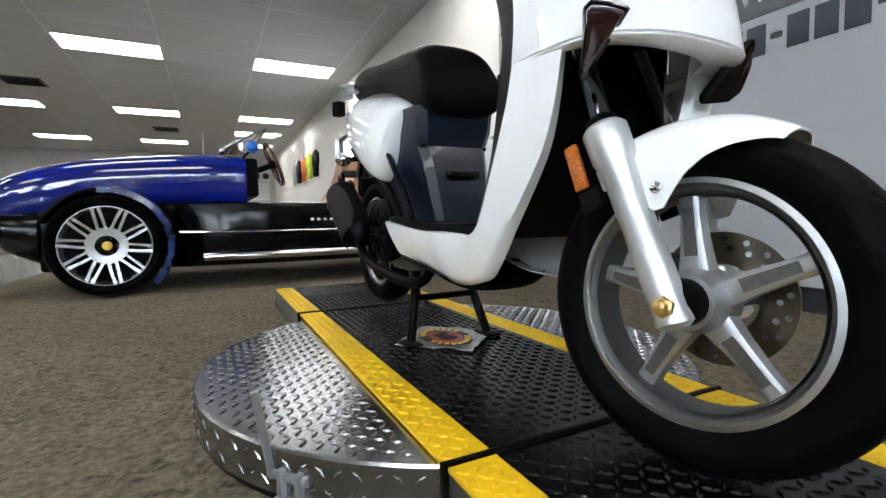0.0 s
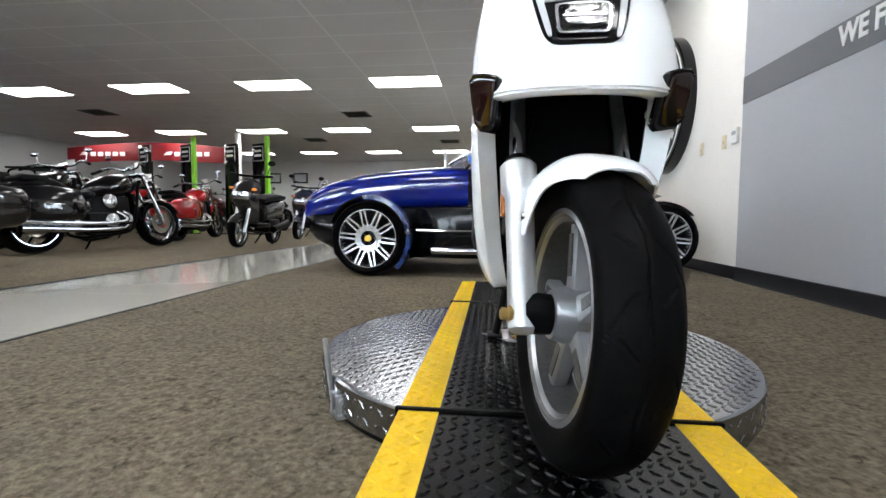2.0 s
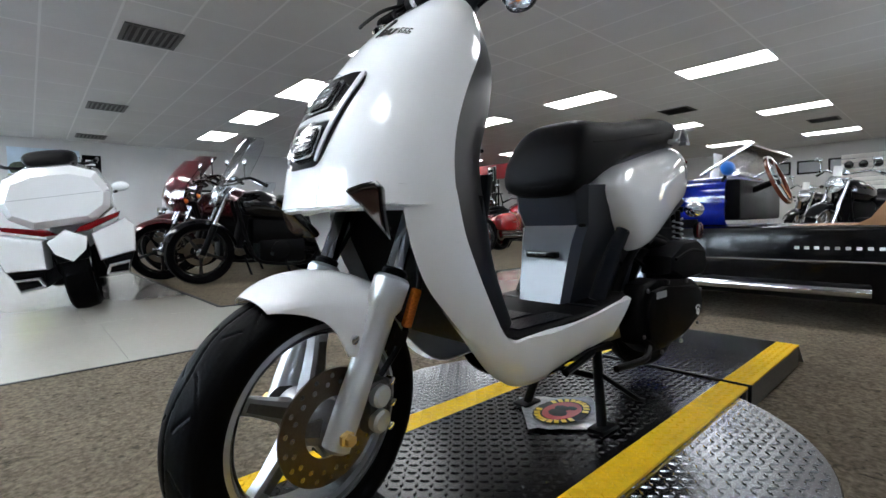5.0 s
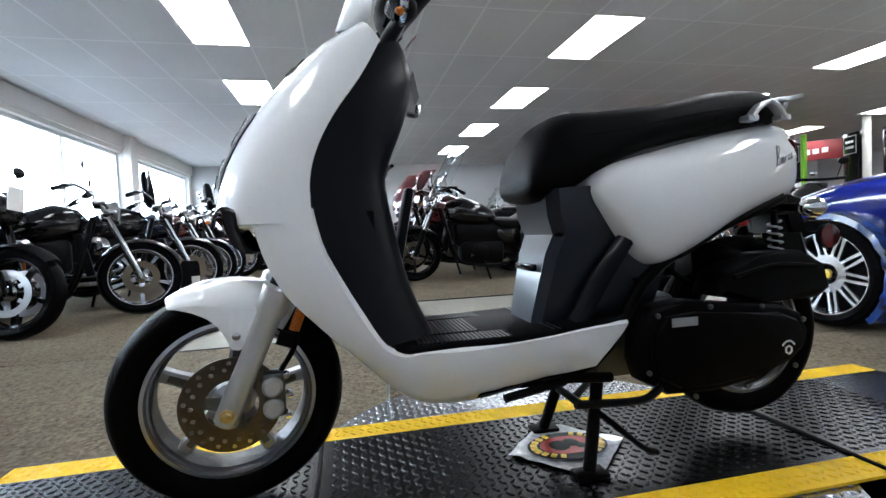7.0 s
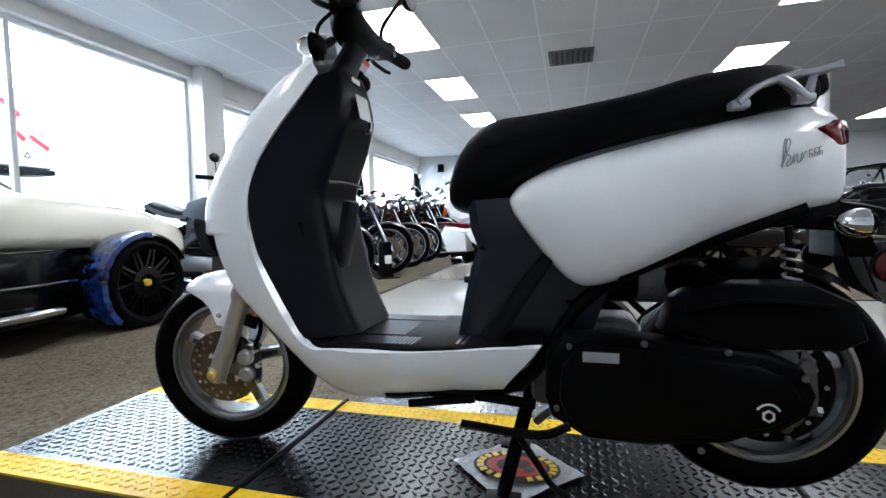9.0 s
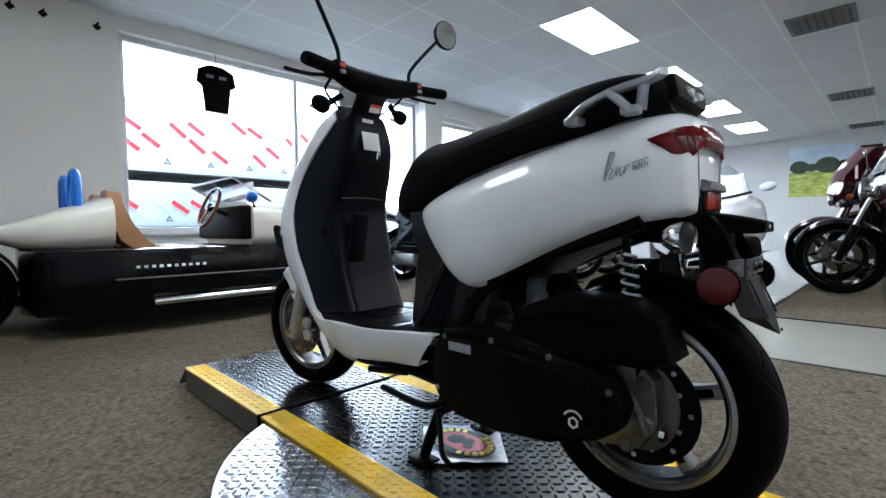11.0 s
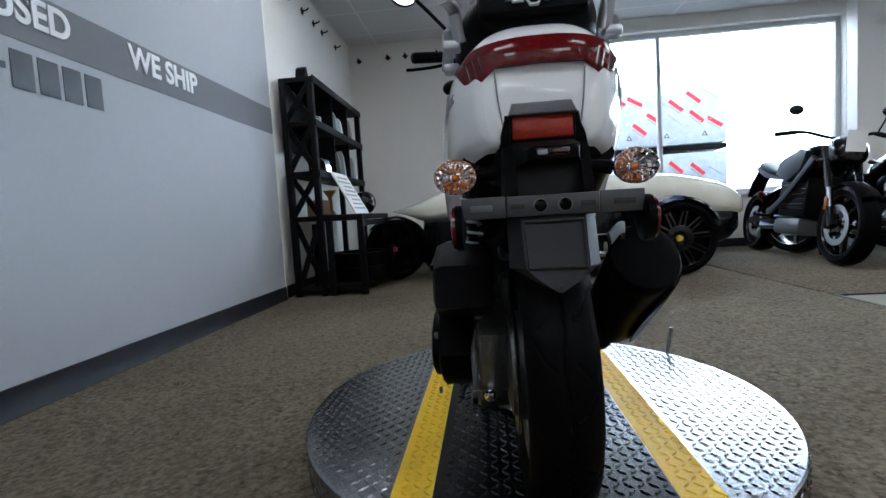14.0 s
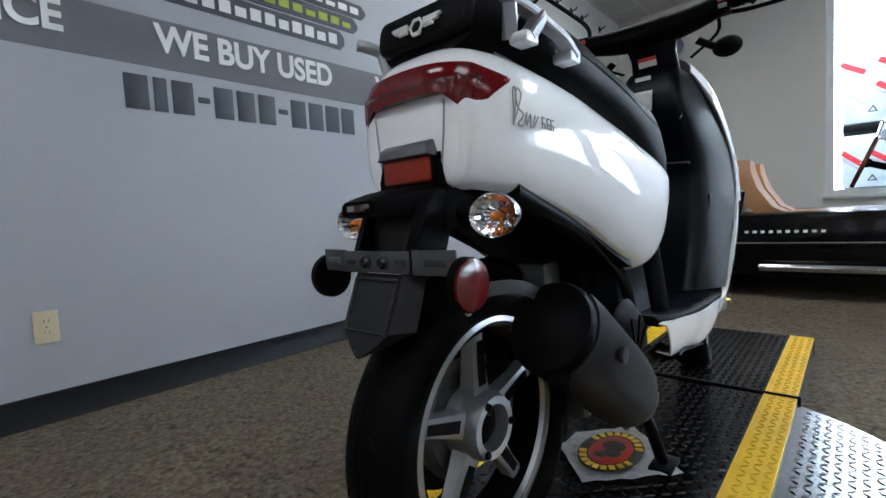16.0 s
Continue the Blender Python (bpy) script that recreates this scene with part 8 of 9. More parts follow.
red_bike = cruiser(stand_at(-6.4, 8.6, 10), "red cruiser motorcycle with black bags", "red", bags=True)
orange_bike = cruiser(stand_at(-9.8, -2.2, 26), "orange cruiser motorcycle by the window", "orange")
tour_dark = cruiser(stand_at(-5.95, 0.30, 174, size=1.14), "dark maroon touring motorcycle with a handlebar fairing", "maroon", screen=False, bags=True, fairing=True)
navy_bike = cruiser(stand_at(-5.50, -2.10, 26, size=1.02), "dark blue cruiser with chrome engine and wire wheels, by the window", "navy", spoked=True)
bag_bike = cruiser(stand_at(-4.60, -2.06, 24, size=1.04), "black cruiser motorcycle with wire wheels and a dark handlebar bag", "black", spoked=True, pad_up=True)
touring(stand_at(-5.66, -0.36, 82, 9, front=0.86, size=0.96), "white full-dress touring motorcycle with top case on tile floor")
small_scooter(stand_at(-4.0, 5.35, 184, 5, 0.62, size=1.05), "dark grey commuter scooter on the carpet", "grey")
small_scooter(stand_at(-4.25, 8.1, 184, 5, 0.62, size=1.05), "dark blue commuter scooter on the carpet", "navy")
for src, x, y, hd in ((bag_bike, -7.30, -2.15, 30), (navy_bike, -8.15, -2.2, 30), (wire_cruiser, -9.0, -2.2, 28), (maroon_bike, -10.8, -2.3, 28), (dark_cruiser, -11.9, -2.3, 25),
                      (wire_cruiser, -7.4, 6.3, 12), (dark_cruiser, -7.75, 1.2, 170), (big_screen, -9.2, 1.0, 176), (maroon_bike, -10.5, 1.2, 172), (dark_cruiser, -11.8, 1.2, 174), (tour_dark, -6.75, 0.75, 172), (big_screen, -8.3, 3.4, 172), (tour_dark, -9.6, 3.6, 174), (dark_cruiser, -11.0, 3.4, 170), (big_screen, -12.3, 3.6, 174),
                      (dark_cruiser, -8.9, 6.0, 8), (navy_bike, -10.3, 6.2, 10), (red_bike, -8.0, 8.9, 6), (wire_cruiser, -9.6, 9.2, 8), (dark_cruiser, -11.2, 9.0, 10),
                      (dark_cruiser, -4.6, 10.9, 176), (red_bike, -6.0, 12.4, 184), (dark_cruiser, -7.6, 12.4, 176), (maroon_bike, -9.4, 12.6, 180), (wire_cruiser, -0.9, 9.4, 160), (dark_cruiser, -1.7, 11.4, 165), (navy_bike, -4.3, 13.6, 178)):
    copy_thing(src, stand_at(x, y, hd))


def buggy(m, label):
    """An open utility vehicle with a roll cage and flat roof, nose towards +y."""
    u = thing("utility_vehicle", m, label, "utility vehicle", "utility vehicles at the far wall")
    P = PAINTS["grey"]
    for s in (-1, 1):
        for y in (-0.88, 0.92):
            w = part("wheel", ring_lathe(bmesh.new(), [(0.16, -0.11), (0.27, -0.12), (0.32, -0.09), (0.32, 0.09), (0.27, 0.12), (0.16, 0.11)], at(s * 0.60, y, 0.32) @ AX, 28), RUBBER, u)
            part("rim", LA([(0.17, -0.06), (0.17, 0.06), (0.06, 0.08), (0.01, 0.08)], at(s * 0.60, y, 0.32) @ (AX if s > 0 else AX.inverted()), 24), DARK_STEEL, w)
        part("cage_tube", T([(s * 0.60, 0.62, 0.92), (s * 0.58, 0.26, 1.72), (s * 0.58, -0.50, 1.76), (s * 0.62, -0.62, 0.92)], 0.028, seg=8, k=2), GLOSS_BLACK, u)
        part("door_panel", B(s * 0.56, s * 0.62, -0.52, 0.55, 0.48, 0.88, bev=0.02), P, u)
        part("headlamp", B(s * 0.28, s * 0.50, 1.23, 1.30, 0.74, 0.84, bev=0.02), SILVER_LAMP, u)
    part("hood", loft(bmesh.new(), [oval(y, z0, z1, w, p=4, n=24) for y, z0, z1, w in ((1.32, 0.50, 0.78, 0.42), (1.22, 0.46, 0.88, 0.52), (0.90, 0.62, 0.98, 0.56), (0.56, 0.62, 1.02, 0.56))]), P, u, sharp=50)
    part("chassis", B(-0.50, 0.50, -1.15, 1.15, 0.28, 0.50, bev=0.04), BLACK_PLASTIC, u)
    part("seat_bench", B(-0.52, 0.52, -0.50, 0.05, 0.50, 0.72, bev=0.05), SEAT_VINYL, u)
    part("backrest", B(-0.52, 0.52, -0.60, -0.48, 0.70, 1.22, bev=0.05), SEAT_VINYL, u)
    part("cargo_bed", B(-0.58, 0.58, -1.34, -0.66, 0.62, 0.92, bev=0.04), BLACK_PLASTIC, u)
    part("roof", B(-0.64, 0.64, -0.60, 0.34, 1.77, 1.82, bev=0.02), BLACK_PLASTIC, u)
    return u


stand = thing("sign_stand", at(-4.30, -1.98, 0.006) @ Matrix.Rotation(radians(36), 4, "Z"), "low black sign stand with a small white tag, between the motorcycles", "stand")
part("post", loft(bmesh.new(), [[Vector((x * w, y * d, z)) for x, y in ((-1, -1), (1, -1), (1, 1), (-1, 1))] for w, d, z in ((0.15, 0.07, 0.01), (0.13, 0.055, 0.10), (0.12, 0.05, 0.40), (0.10, 0.04, 0.44))]), BLACK_PLASTIC, stand)
part("foot_plate", B(-0.19, 0.19, -0.13, 0.13, 0.0, 0.014, bev=0.004), DARK_STEEL, stand)
part("tag", B(0.128, 0.132, -0.035, 0.045, 0.18, 0.28), LABEL_WHITE, stand, "small white tag")

first_buggy = buggy(at(-12.75, 7.4, 0.006) @ Matrix.Rotation(radians(186), 4, "Z"), "dark grey open utility vehicle with a flat roof")
for y in (10.4, 13.4):
    copy_thing(first_buggy, at(-12.75, y, 0.006) @ Matrix.Rotation(radians(184), 4, "Z"))

# ---- sign wall ----
digits = thing("wall_number_bars", at(X1, 0, 0), "slate bars in place of a number on grey wall", "lettering")
widths = [0.085, 0.05, 0.085, 0.05, 0.085, 0.085, 0.085, 0.05, 0.085, 0.085, 0.085, 0.085]
y = 0.526
for k, w in enumerate(widths):
    low, high = (1.212, 1.236) if k in (3, 7) else (1.153, 1.291)
    part("digit_bar", B(-0.003, -0.0005, y - w, y, low, high, bev=0.0008), LETTER_DARK, digits)
    y -= w + 0.0182
LIME = material("lime_print", (0.35, 0.42, 0.02), 0.5)
board = thing("wall_logo_board", at(X1, 0, 0), "black outlined dealer board with white and lime bars on grey wall", "sign")
for y0, y1, z0, z1, mt, n in ((0.740, -0.557, 1.612, 1.712, LETTER_WHITE, 17), (0.62, -0.657, 1.722, 1.806, LIME, 16), (0.30, -0.722, 1.814, 1.893, LETTER_WHITE, 12)):
    rnd = [(y0 - 0.03, z0), (y0, z0 + 0.03), (y0, z1 - 0.03), (y0 - 0.03, z1), (y1 + 0.03, z1), (y1, z1 - 0.03), (y1, z0 + 0.03), (y1 + 0.03, z0)]
    pl = part("black_backing", PR(rnd, "x", -0.004, -0.0005), LETTER_DARK, board)
    step = (y0 - y1 - 0.06) / n
    for k in range(n):
        a = y0 - 0.03 - k * step
        part("letter_bar", B(-0.006, -0.004, a - step * 0.72, a, z0 + 0.022, z1 - (0.022 if k % 3 else 0.034)), mt, pl)
part("rim_plate", PR([(0.10, 1.903), (0.10, 2.075), (-0.45, 2.075), (-0.45, 1.903)], "x", -0.004, -0.0005), LETTER_DARK, board)


def wall_plate(name, y, z, h, w, label, sockets):
    p = thing(name, at(X1 if WY0 < y < WY1 else X1 + 0.018, y, z), label, "wall plate", "wall plates")
    part("cover", B(-0.006, -0.0002, -w / 2, w / 2, -h / 2, h / 2, bev=0.002), IVORY, p)
    for dz in sockets:
        s = part("socket", LA([(0.017, 0), (0.0165, 0.003), (0.01, 0.0032)], at(-0.006, 0, dz) @ AX.inverted(), 20), IVORY, p)
        for dy in (-0.006, 0.006):
            part("socket_slot", B(-0.0103, -0.009, dy - 0.001, dy + 0.001, dz - 0.003, dz + 0.007), BLACK_INK, s)
    part("screw", LA([(0.003, 0), (0.003, 0.0015)], at(-0.006, 0, 0) @ AX.inverted(), 10), DULL_METAL, p)
    return p


wall_plate("wall_outlet", 0.836, 0.347, 0.114, 0.070, "ivory double power outlet on the grey wall", (-0.02, 0.02))
for y, z in ((3.15, 1.10), (2.74, 1.10)):
    sw = wall_plate("light_switch", y, z, 0.114, 0.070, "pale switch plate on the white wall", ())
    part("toggle", B(-0.014, -0.006, -0.005, 0.005, -0.010, 0.010, bev=0.001), IVORY, sw)
ts = thing("thermostat", at(X1 + 0.018, 2.54, 1.12), "small white thermostat on the white wall", "thermostat")
part("case", B(-0.028, -0.0002, -0.045, 0.045, -0.06, 0.06, bev=0.006), LABEL_WHITE, ts)
part("display", B(-0.030, -0.028, -0.03, 0.03, 0.005, 0.035), LABEL_GREY, ts)

# round badge sign
badge = thing("round_wall_sign", at(X1 + 0.018, 4.0, 1.66), "large round black sign with white ring and emblem on white wall", "sign")
part("drum", LA([(0.66, 0.0), (0.70, 0.0), (0.70, 0.10), (0.69, 0.11), (0.02, 0.112)], AX.inverted(), 72), GLOSS_BLACK, badge)
part("outer_line", ring_lathe(bmesh.new(), [(0.645, 0.112), (0.66, 0.112), (0.66, 0.118), (0.645, 0.118)], AX.inverted(), 72), LETTER_WHITE, badge)
part("inner_line", ring_lathe(bmesh.new(), [(0.44, 0.112), (0.455, 0.112), (0.455, 0.118), (0.44, 0.118)], AX.inverted(), 72), LETTER_WHITE, badge)
bm = bmesh.new()
ring_lathe(bm, [(0.80, 0.112), (1.0, 0.112), (1.0, 0.120), (0.80, 0.120)], AX.inverted() @ Matrix.Diagonal((0.43, 0.27, 1, 1)), 48)
part("oval_ring", bm, LETTER_WHITE, badge, "white oval ring emblem")
for s in (-1, 1):
    part("emblem_stroke", B(-0.120, -0.112, -0.03, 0.03, -0.28, 0.24, m=at(0, s * 0.075, -0.02) @ Matrix.Rotation(s * 0.26, 4, "X")), LETTER_WHITE, badge)
lb = None
for k in range(21):
    if k in (10,):
        continue
    a = 2 * math.pi * (k + 0.5) / 21
    m = Matrix.Rotation(a, 4, "X") @ at(-0.116, 0, 0.55)
    if lb is None:
        lb = part("letter_bar", B(-0.003, 0.003, -0.035, 0.035, -0.045, 0.045), LETTER_WHITE, badge, "white bars in place of lettering")
        lb.matrix_basis = m
    else:
        share(lb, badge, m)

spk = thing("wall_speaker", at(X1 - 0.08, 7.6, 2.45), "small black loudspeaker on a bracket high on the wall", "speaker")
part("cabinet", B(-0.09, 0.07, -0.10, 0.10, -0.13, 0.13, bev=0.02, m=Matrix.Rotation(0.4, 4, "Z")), BLACK_PLASTIC, spk)
part("bracket", T([(0.02, 0, 0), (0.098, 0, 0)], 0.015, seg=8, k=1), DARK_STEEL, spk)
spk2 = copy_thing(spk, at(X0 + 0.08, -3.9, 2.45) @ Matrix.Rotation(math.pi, 4, "Z"))

# pegs on the white walls
peg = thing("wall_peg", at(1.60, Y0, 2.665), "black diamond-shaped coat peg on the white wall", "peg", "wall pegs")
part("peg_plate", B(-0.026, 0.026, 0.0005, 0.008, -0.026, 0.026, m=Matrix.Rotation(math.pi / 4, 4, "Y")), DARK_STEEL, peg)
part("peg_arm", T([(0, 0.006, 0), (0, 0.05, 0.004), (0, 0.07, 0.022)], 0.007, seg=8), DARK_STEEL, peg)
for x in (1.22, 0.99, 0.583, 0.36, -0.042):
    copy_thing(peg, at(x, Y0, 2.68))
for y in (-2.85, -3.15, -3.45, -3.70, -4.15):
    copy_thing(peg, at(X1 + 0.018, y, 2.66) @ Matrix.Rotation(math.pi / 2, 4, "Z"))

# ---- black timber shelf unit with its bench ----
SHELF_BLACK = material("black_stained_timber", (0.0040, 0.0040, 0.0045), 0.6, spec=0.12, grain=0.35, scale=40, bump=0.001, spots=0.3, stretch=(1, 1, 6))
BRASSY = material("antique_brass", (0.42, 0.28, 0.10), 0.35, metal=0.9)
CARDBOARD = material("cardboard", (0.24, 0.15, 0.08), 0.8, grain=0.1)
shelf = thing("shelf_unit", at(0, 0, 0.006), "tall black timber display shelf with crossed end frame against the wall", "shelf")
SX0, SX1, SY0, SY1 = 1.39, 1.665, -3.72, -2.31
for x in (SX0, SX1 - 0.05):
    for y in (SY0, SY1 - 0.05):
        part("post", B(x, x + 0.05, y, y + 0.05, 0, 1.77, bev=0.004), SHELF_BLACK, shelf)
for z in (0.02, 0.62, 0.985, 1.385, 1.73):
    part("shelf_board", B(SX0 + 0.002, SX1 - 0.002, SY0 + 0.002, SY1 - 0.002, z, z + 0.04, bev=0.003), SHELF_BLACK, shelf)
    part("edge_rail", B(SX0 - 0.012, SX0 - 0.001, SY0, SY1, z - 0.01, z + 0.05, bev=0.003), SHELF_BLACK, shelf)
for z0, z1 in ((1.03, 1.37), (1.42, 1.72)):
    for y in (SY1 - 0.50, SY1 - 0.95):
        part("divider", B(SX0 + 0.01, SX1 - 0.01, y - 0.01, y + 0.01, z0, z1), SHELF_BLACK, shelf)
for z0, z1 in ((0.06, 0.62), (0.66, 0.985), (1.025, 1.385), (1.425, 1.73)):
    for a, c in ((SX0 + 0.03, SX1 - 0.03), (SX1 - 0.03, SX0 + 0.03)):
        d = Vector((c - a, 0, z1 - z0))
        part("cross_brace", B(-0.022, 0.022, -0.01, 0.01, -d.length / 2, d.length / 2, m=at((a + c) / 2, SY1 - 0.02 - (0.022 if a < c else 0), (z0 + z1) / 2) @ Matrix.Rotation(math.atan2(d.x, d.z), 4, "Y")), SHELF_BLACK, shelf)
part("back_board", B(SX1 - 0.016, SX1 - 0.004, SY0 + 0.06, SY1 - 0.06, 1.43, 1.725), SHELF_BLACK, shelf)
part("back_board", B(SX1 - 0.016, SX1 - 0.004, SY0 + 0.06, SY1 - 0.06, 1.20, 1.38), SHELF_BLACK, shelf)
bench = thing("bench", at(0, 0, 0.006), "low black timber bench in front of the shelf", "bench")
part("bench_top", B(1.06, 1.375, -3.30, -2.32, 0.615, 0.66, bev=0.004), SHELF_BLACK, bench)
part("bench_shelf", B(1.07, 1.375, -3.29, -2.33, 0.04, 0.08, bev=0.004), SHELF_BLACK, bench)
for x in (1.06, 1.325):
    for y in (-3.30, -2.37):
        part("leg", B(x, x + 0.05, y, y + 0.05, 0, 0.615, bev=0.003), SHELF_BLACK, bench)
part("bench_rail", B(1.062, 1.074, -3.25, -2.37, 0.56, 0.61), SHELF_BLACK, bench)


def goods(name, bm, mt, label, cat):
    return tagged(part(name, bm, mt, None, ""), label, cat)


goods("print_board", PR([(-2.95, 0.668), (-2.60, 0.668), (-2.60, 0.672), (-2.95, 0.672)], "x", 1.10, 1.11), LABEL_WHITE, "small white card on the bench", "card")
pb = thing("price_board", at(1.17, -2.75, 0.668) @ Matrix.Rotation(radians(28), 4, "Y"), "white printed board leaning on the bench", "sign board")
part("panel", B(-0.006, 0.006, -0.22, 0.22, 0.0, 0.42, bev=0.002), LABEL_WHITE, pb)
for k in range(8):
    part("text_bar", B(-0.0075, -0.006, -0.18 + 0.03 * (k % 2), 0.18 - 0.05 * (k % 3), 0.05 + 0.044 * k, 0.068 + 0.044 * k), LABEL_GREY, pb)
hb_ = goods("helmet", blob(bmesh.new(), (1.25, -3.15, 0.78), (0.11, 0.13, 0.115), 20), GLOSS_BLACK, "black gloss helmet on the bench", "helmet")
bm = bmesh.new()
for k in range(4):
    tube(bm, [(1.40, -2.56 - 0.03 * k, 1.03 + 0.002), (1.42, -2.56 - 0.03 * k, 1.14), (1.50, -2.60 - 0.03 * k, 1.17), (1.56, -2.62 - 0.03 * k, 1.08)], 0.008, seg=8)
box(bm, 1.40, 1.56, -2.68, -2.54, 1.031, 1.038)
goods("pipe_stand", bm, CHROME, "bent chrome exhaust pipes on the shelf", "exhaust")
bm = bmesh.new()
for k in range(5):
    ring_lathe(bm, [(0.045, 0), (0.052, 0), (0.052, 0.006), (0.045, 0.006)], at(1.47, -2.55, 1.433 + 0.016 * k), 24)
goods("spring", bm, FORK_ALLOY, "coiled metal spring on the shelf", "spring")
for y, z, w, h, mt, lb_ in ((-2.95, 1.431, 0.05, 0.20, LABEL_GREY, "grey boxed part standing on the shelf"), (-3.10, 1.431, 0.05, 0.17, FORK_ALLOY, "silver part standing on the shelf"), (-3.42, 1.431, 0.06, 0.22, LABEL_GREY, "grey boxed part standing on the shelf"),
                            (-2.98, 1.031, 0.06, 0.22, SKIRT_STEEL, "dull metal part standing on the shelf"), (-3.12, 1.031, 0.04, 0.26, LABEL_GREY, "grey part standing on the shelf"), (-3.45, 1.031, 0.06, 0.24, LABEL_GREY, "grey boxed part standing on the shelf")):
    bm = bmesh.new()
    loft(bm, [[Vector((1.46 + dx * k, y + dy * k, z + h * t)) for dx, dy in ((-0.05, -w / 2), (0.05, -w / 2), (0.05, w / 2), (-0.05, w / 2))] for t, k in ((0, 1.0), (0.15, 1.05), (0.8, 0.8), (1.0, 0.45))])
    goods("shelf_part", bm, mt, lb_, "part")
goods("carton", B(1.42, 1.56, -2.62, -2.44, 0.668, 0.80, bev=0.003), CARDBOARD, "brown cardboard carton on the shelf", "carton")
bm = bmesh.new()
lathe(bm, [(0.03, 0), (0.045, 0.02), (0.02, 0.05), (0.018, 0.16), (0.06, 0.22), (0.055, 0.222)], at(1.45, -2.72, 0.669), 20)
goods("brass_horn", bm, BRASSY, "antique brass horn on the shelf", "horn")
bm = bmesh.new()
ring_lathe(bm, [(0.20, 0), (0.285, 0.0), (0.295, 0.05), (0.285, 0.12), (0.20, 0.12), (0.19, 0.06)], at(1.22, -2.80, 0.088), 40)
goods("tyre", bm, RUBBER, "black tyre lying on the bench shelf", "tyre")
bm = bmesh.new()
ring_lathe(bm, [(0.20, 0), (0.285, 0.0), (0.295, 0.05), (0.285, 0.12), (0.20, 0.12), (0.19, 0.06)], at(1.22, -2.80, 0.210), 40)
goods("tyre", bm, RUBBER, "black tyre stacked on another on the bench shelf", "tyre")
for k in range(3):
    goods("tool_bar", T([(1.55, -2.50 - 0.06 * k, 0.072), (1.52, -2.44 - 0.05 * k, 0.60)], 0.014, seg=8, k=1), DARK_STEEL, "black bar leaning in the shelf", "bar")
bm = PR([(-2.50, 1.781), (-2.36, 1.781), (-2.38, 1.86), (-2.42, 1.885), (-2.44, 1.82)], "x", 1.46, 1.54, bev=0.004)
goods("ornament", bm, DARK_STEEL, "small black ornament on top of the shelf", "ornament")
goods("foam_roll", blob(bmesh.new(), (1.00, -3.46, 0.42), (0.07, 0.09, 0.10), 14), LABEL_WHITE, "crumpled white foam wrap hanging by the bench", "foam")

# shirt on a hanger in the window
shirt = bmesh.new()
SH = [(-0.10, 0.50), (-0.26, 0.44), (-0.29, 0.30), (-0.20, 0.27), (-0.17, 0.0), (0.17, 0.0), (0.20, 0.27), (0.29, 0.30), (0.26, 0.44), (0.10, 0.50)]
prism(shirt, [(x * 0.76 - 1.15, z * 1.06 + 2.04) for x, z in SH], "y", Y0 - 0.03, Y0 - 0.005, bev=0.006)
st = goods("shirt", shirt, BLACK_PLASTIC, "black shirt hanging in the shop window", "shirt")
part("hanger_cord", T([(-1.15, Y0 - 0.015, 2.54), (-1.15, Y0 - 0.015, 2.80)], 0.004, seg=6, k=1), DARK_STEEL, st)
for dx in (-0.07, 0.07):
    part("chest_print", B(-1.15 + dx - 0.04, -1.15 + dx + 0.04, Y0 - 0.0045, Y0 - 0.002, 2.42, 2.455), LABEL_GREY, st)

# column
col = thing("column", at(-7.42, 3.94, 0.0), "slim white round steel column from floor to ceiling", "column", kind="structure")
part("shaft", LA([(0.078, 0.006), (0.078, H - 0.001)], Matrix(), 24), WHITE_WALL, col)
part("base_ring", LA([(0.10, 0.006), (0.10, 0.05), (0.079, 0.06)], Matrix(), 24), BASE_VINYL, col)
col2 = copy_thing(col, at(-7.42, 11.4, 0.0))

# ---- far signs and goods ----
SIGN_RED = material("red_banner_print", (0.20, 0.006, 0.010), 0.5, spots=0.1)
SIGN_GREEN = material("lime_green_panel", (0.24, 0.62, 0.02), 0.4)
gantry = thing("display_gantry", at(-10.2, 11.45, 0.006) @ Matrix.Rotation(radians(5), 4, "Z"), "long bowed red banner with white bars on two black posts", "display sign")
bow = [(-2.45 + 4.9 * k / 16, 2.02 + 0.10 * math.sin(math.pi * k / 16)) for k in range(17)] + [(2.45 - 4.9 * k / 16, 2.48 + 0.16 * math.sin(math.pi * k / 16)) for k in range(17)]
part("banner", PR(bow, "y", -0.03, 0.03, bev=0.004), SIGN_RED, gantry, "glossy red banner panel")
for x in (-2.35, 0.0, 2.35):
    part("post", T([(x, 0.06, 0.0), (x, 0.06, 2.1)], 0.035, seg=12, k=1), DARK_STEEL, gantry)
for x0 in (-1.75, 0.75):
    for k in range(5):
        part("letter_bar", B(x0 + 0.22 * k, x0 + 0.22 * k + 0.15, -0.036, -0.0305, 2.24, 2.36), LETTER_WHITE, gantry)
    part("wing_mark", PR([(x0 - 0.34, 2.26), (x0 - 0.10, 2.28), (x0 - 0.06, 2.38), (x0 - 0.24, 2.36)], "y", -0.036, -0.0305), LETTER_WHITE, gantry)


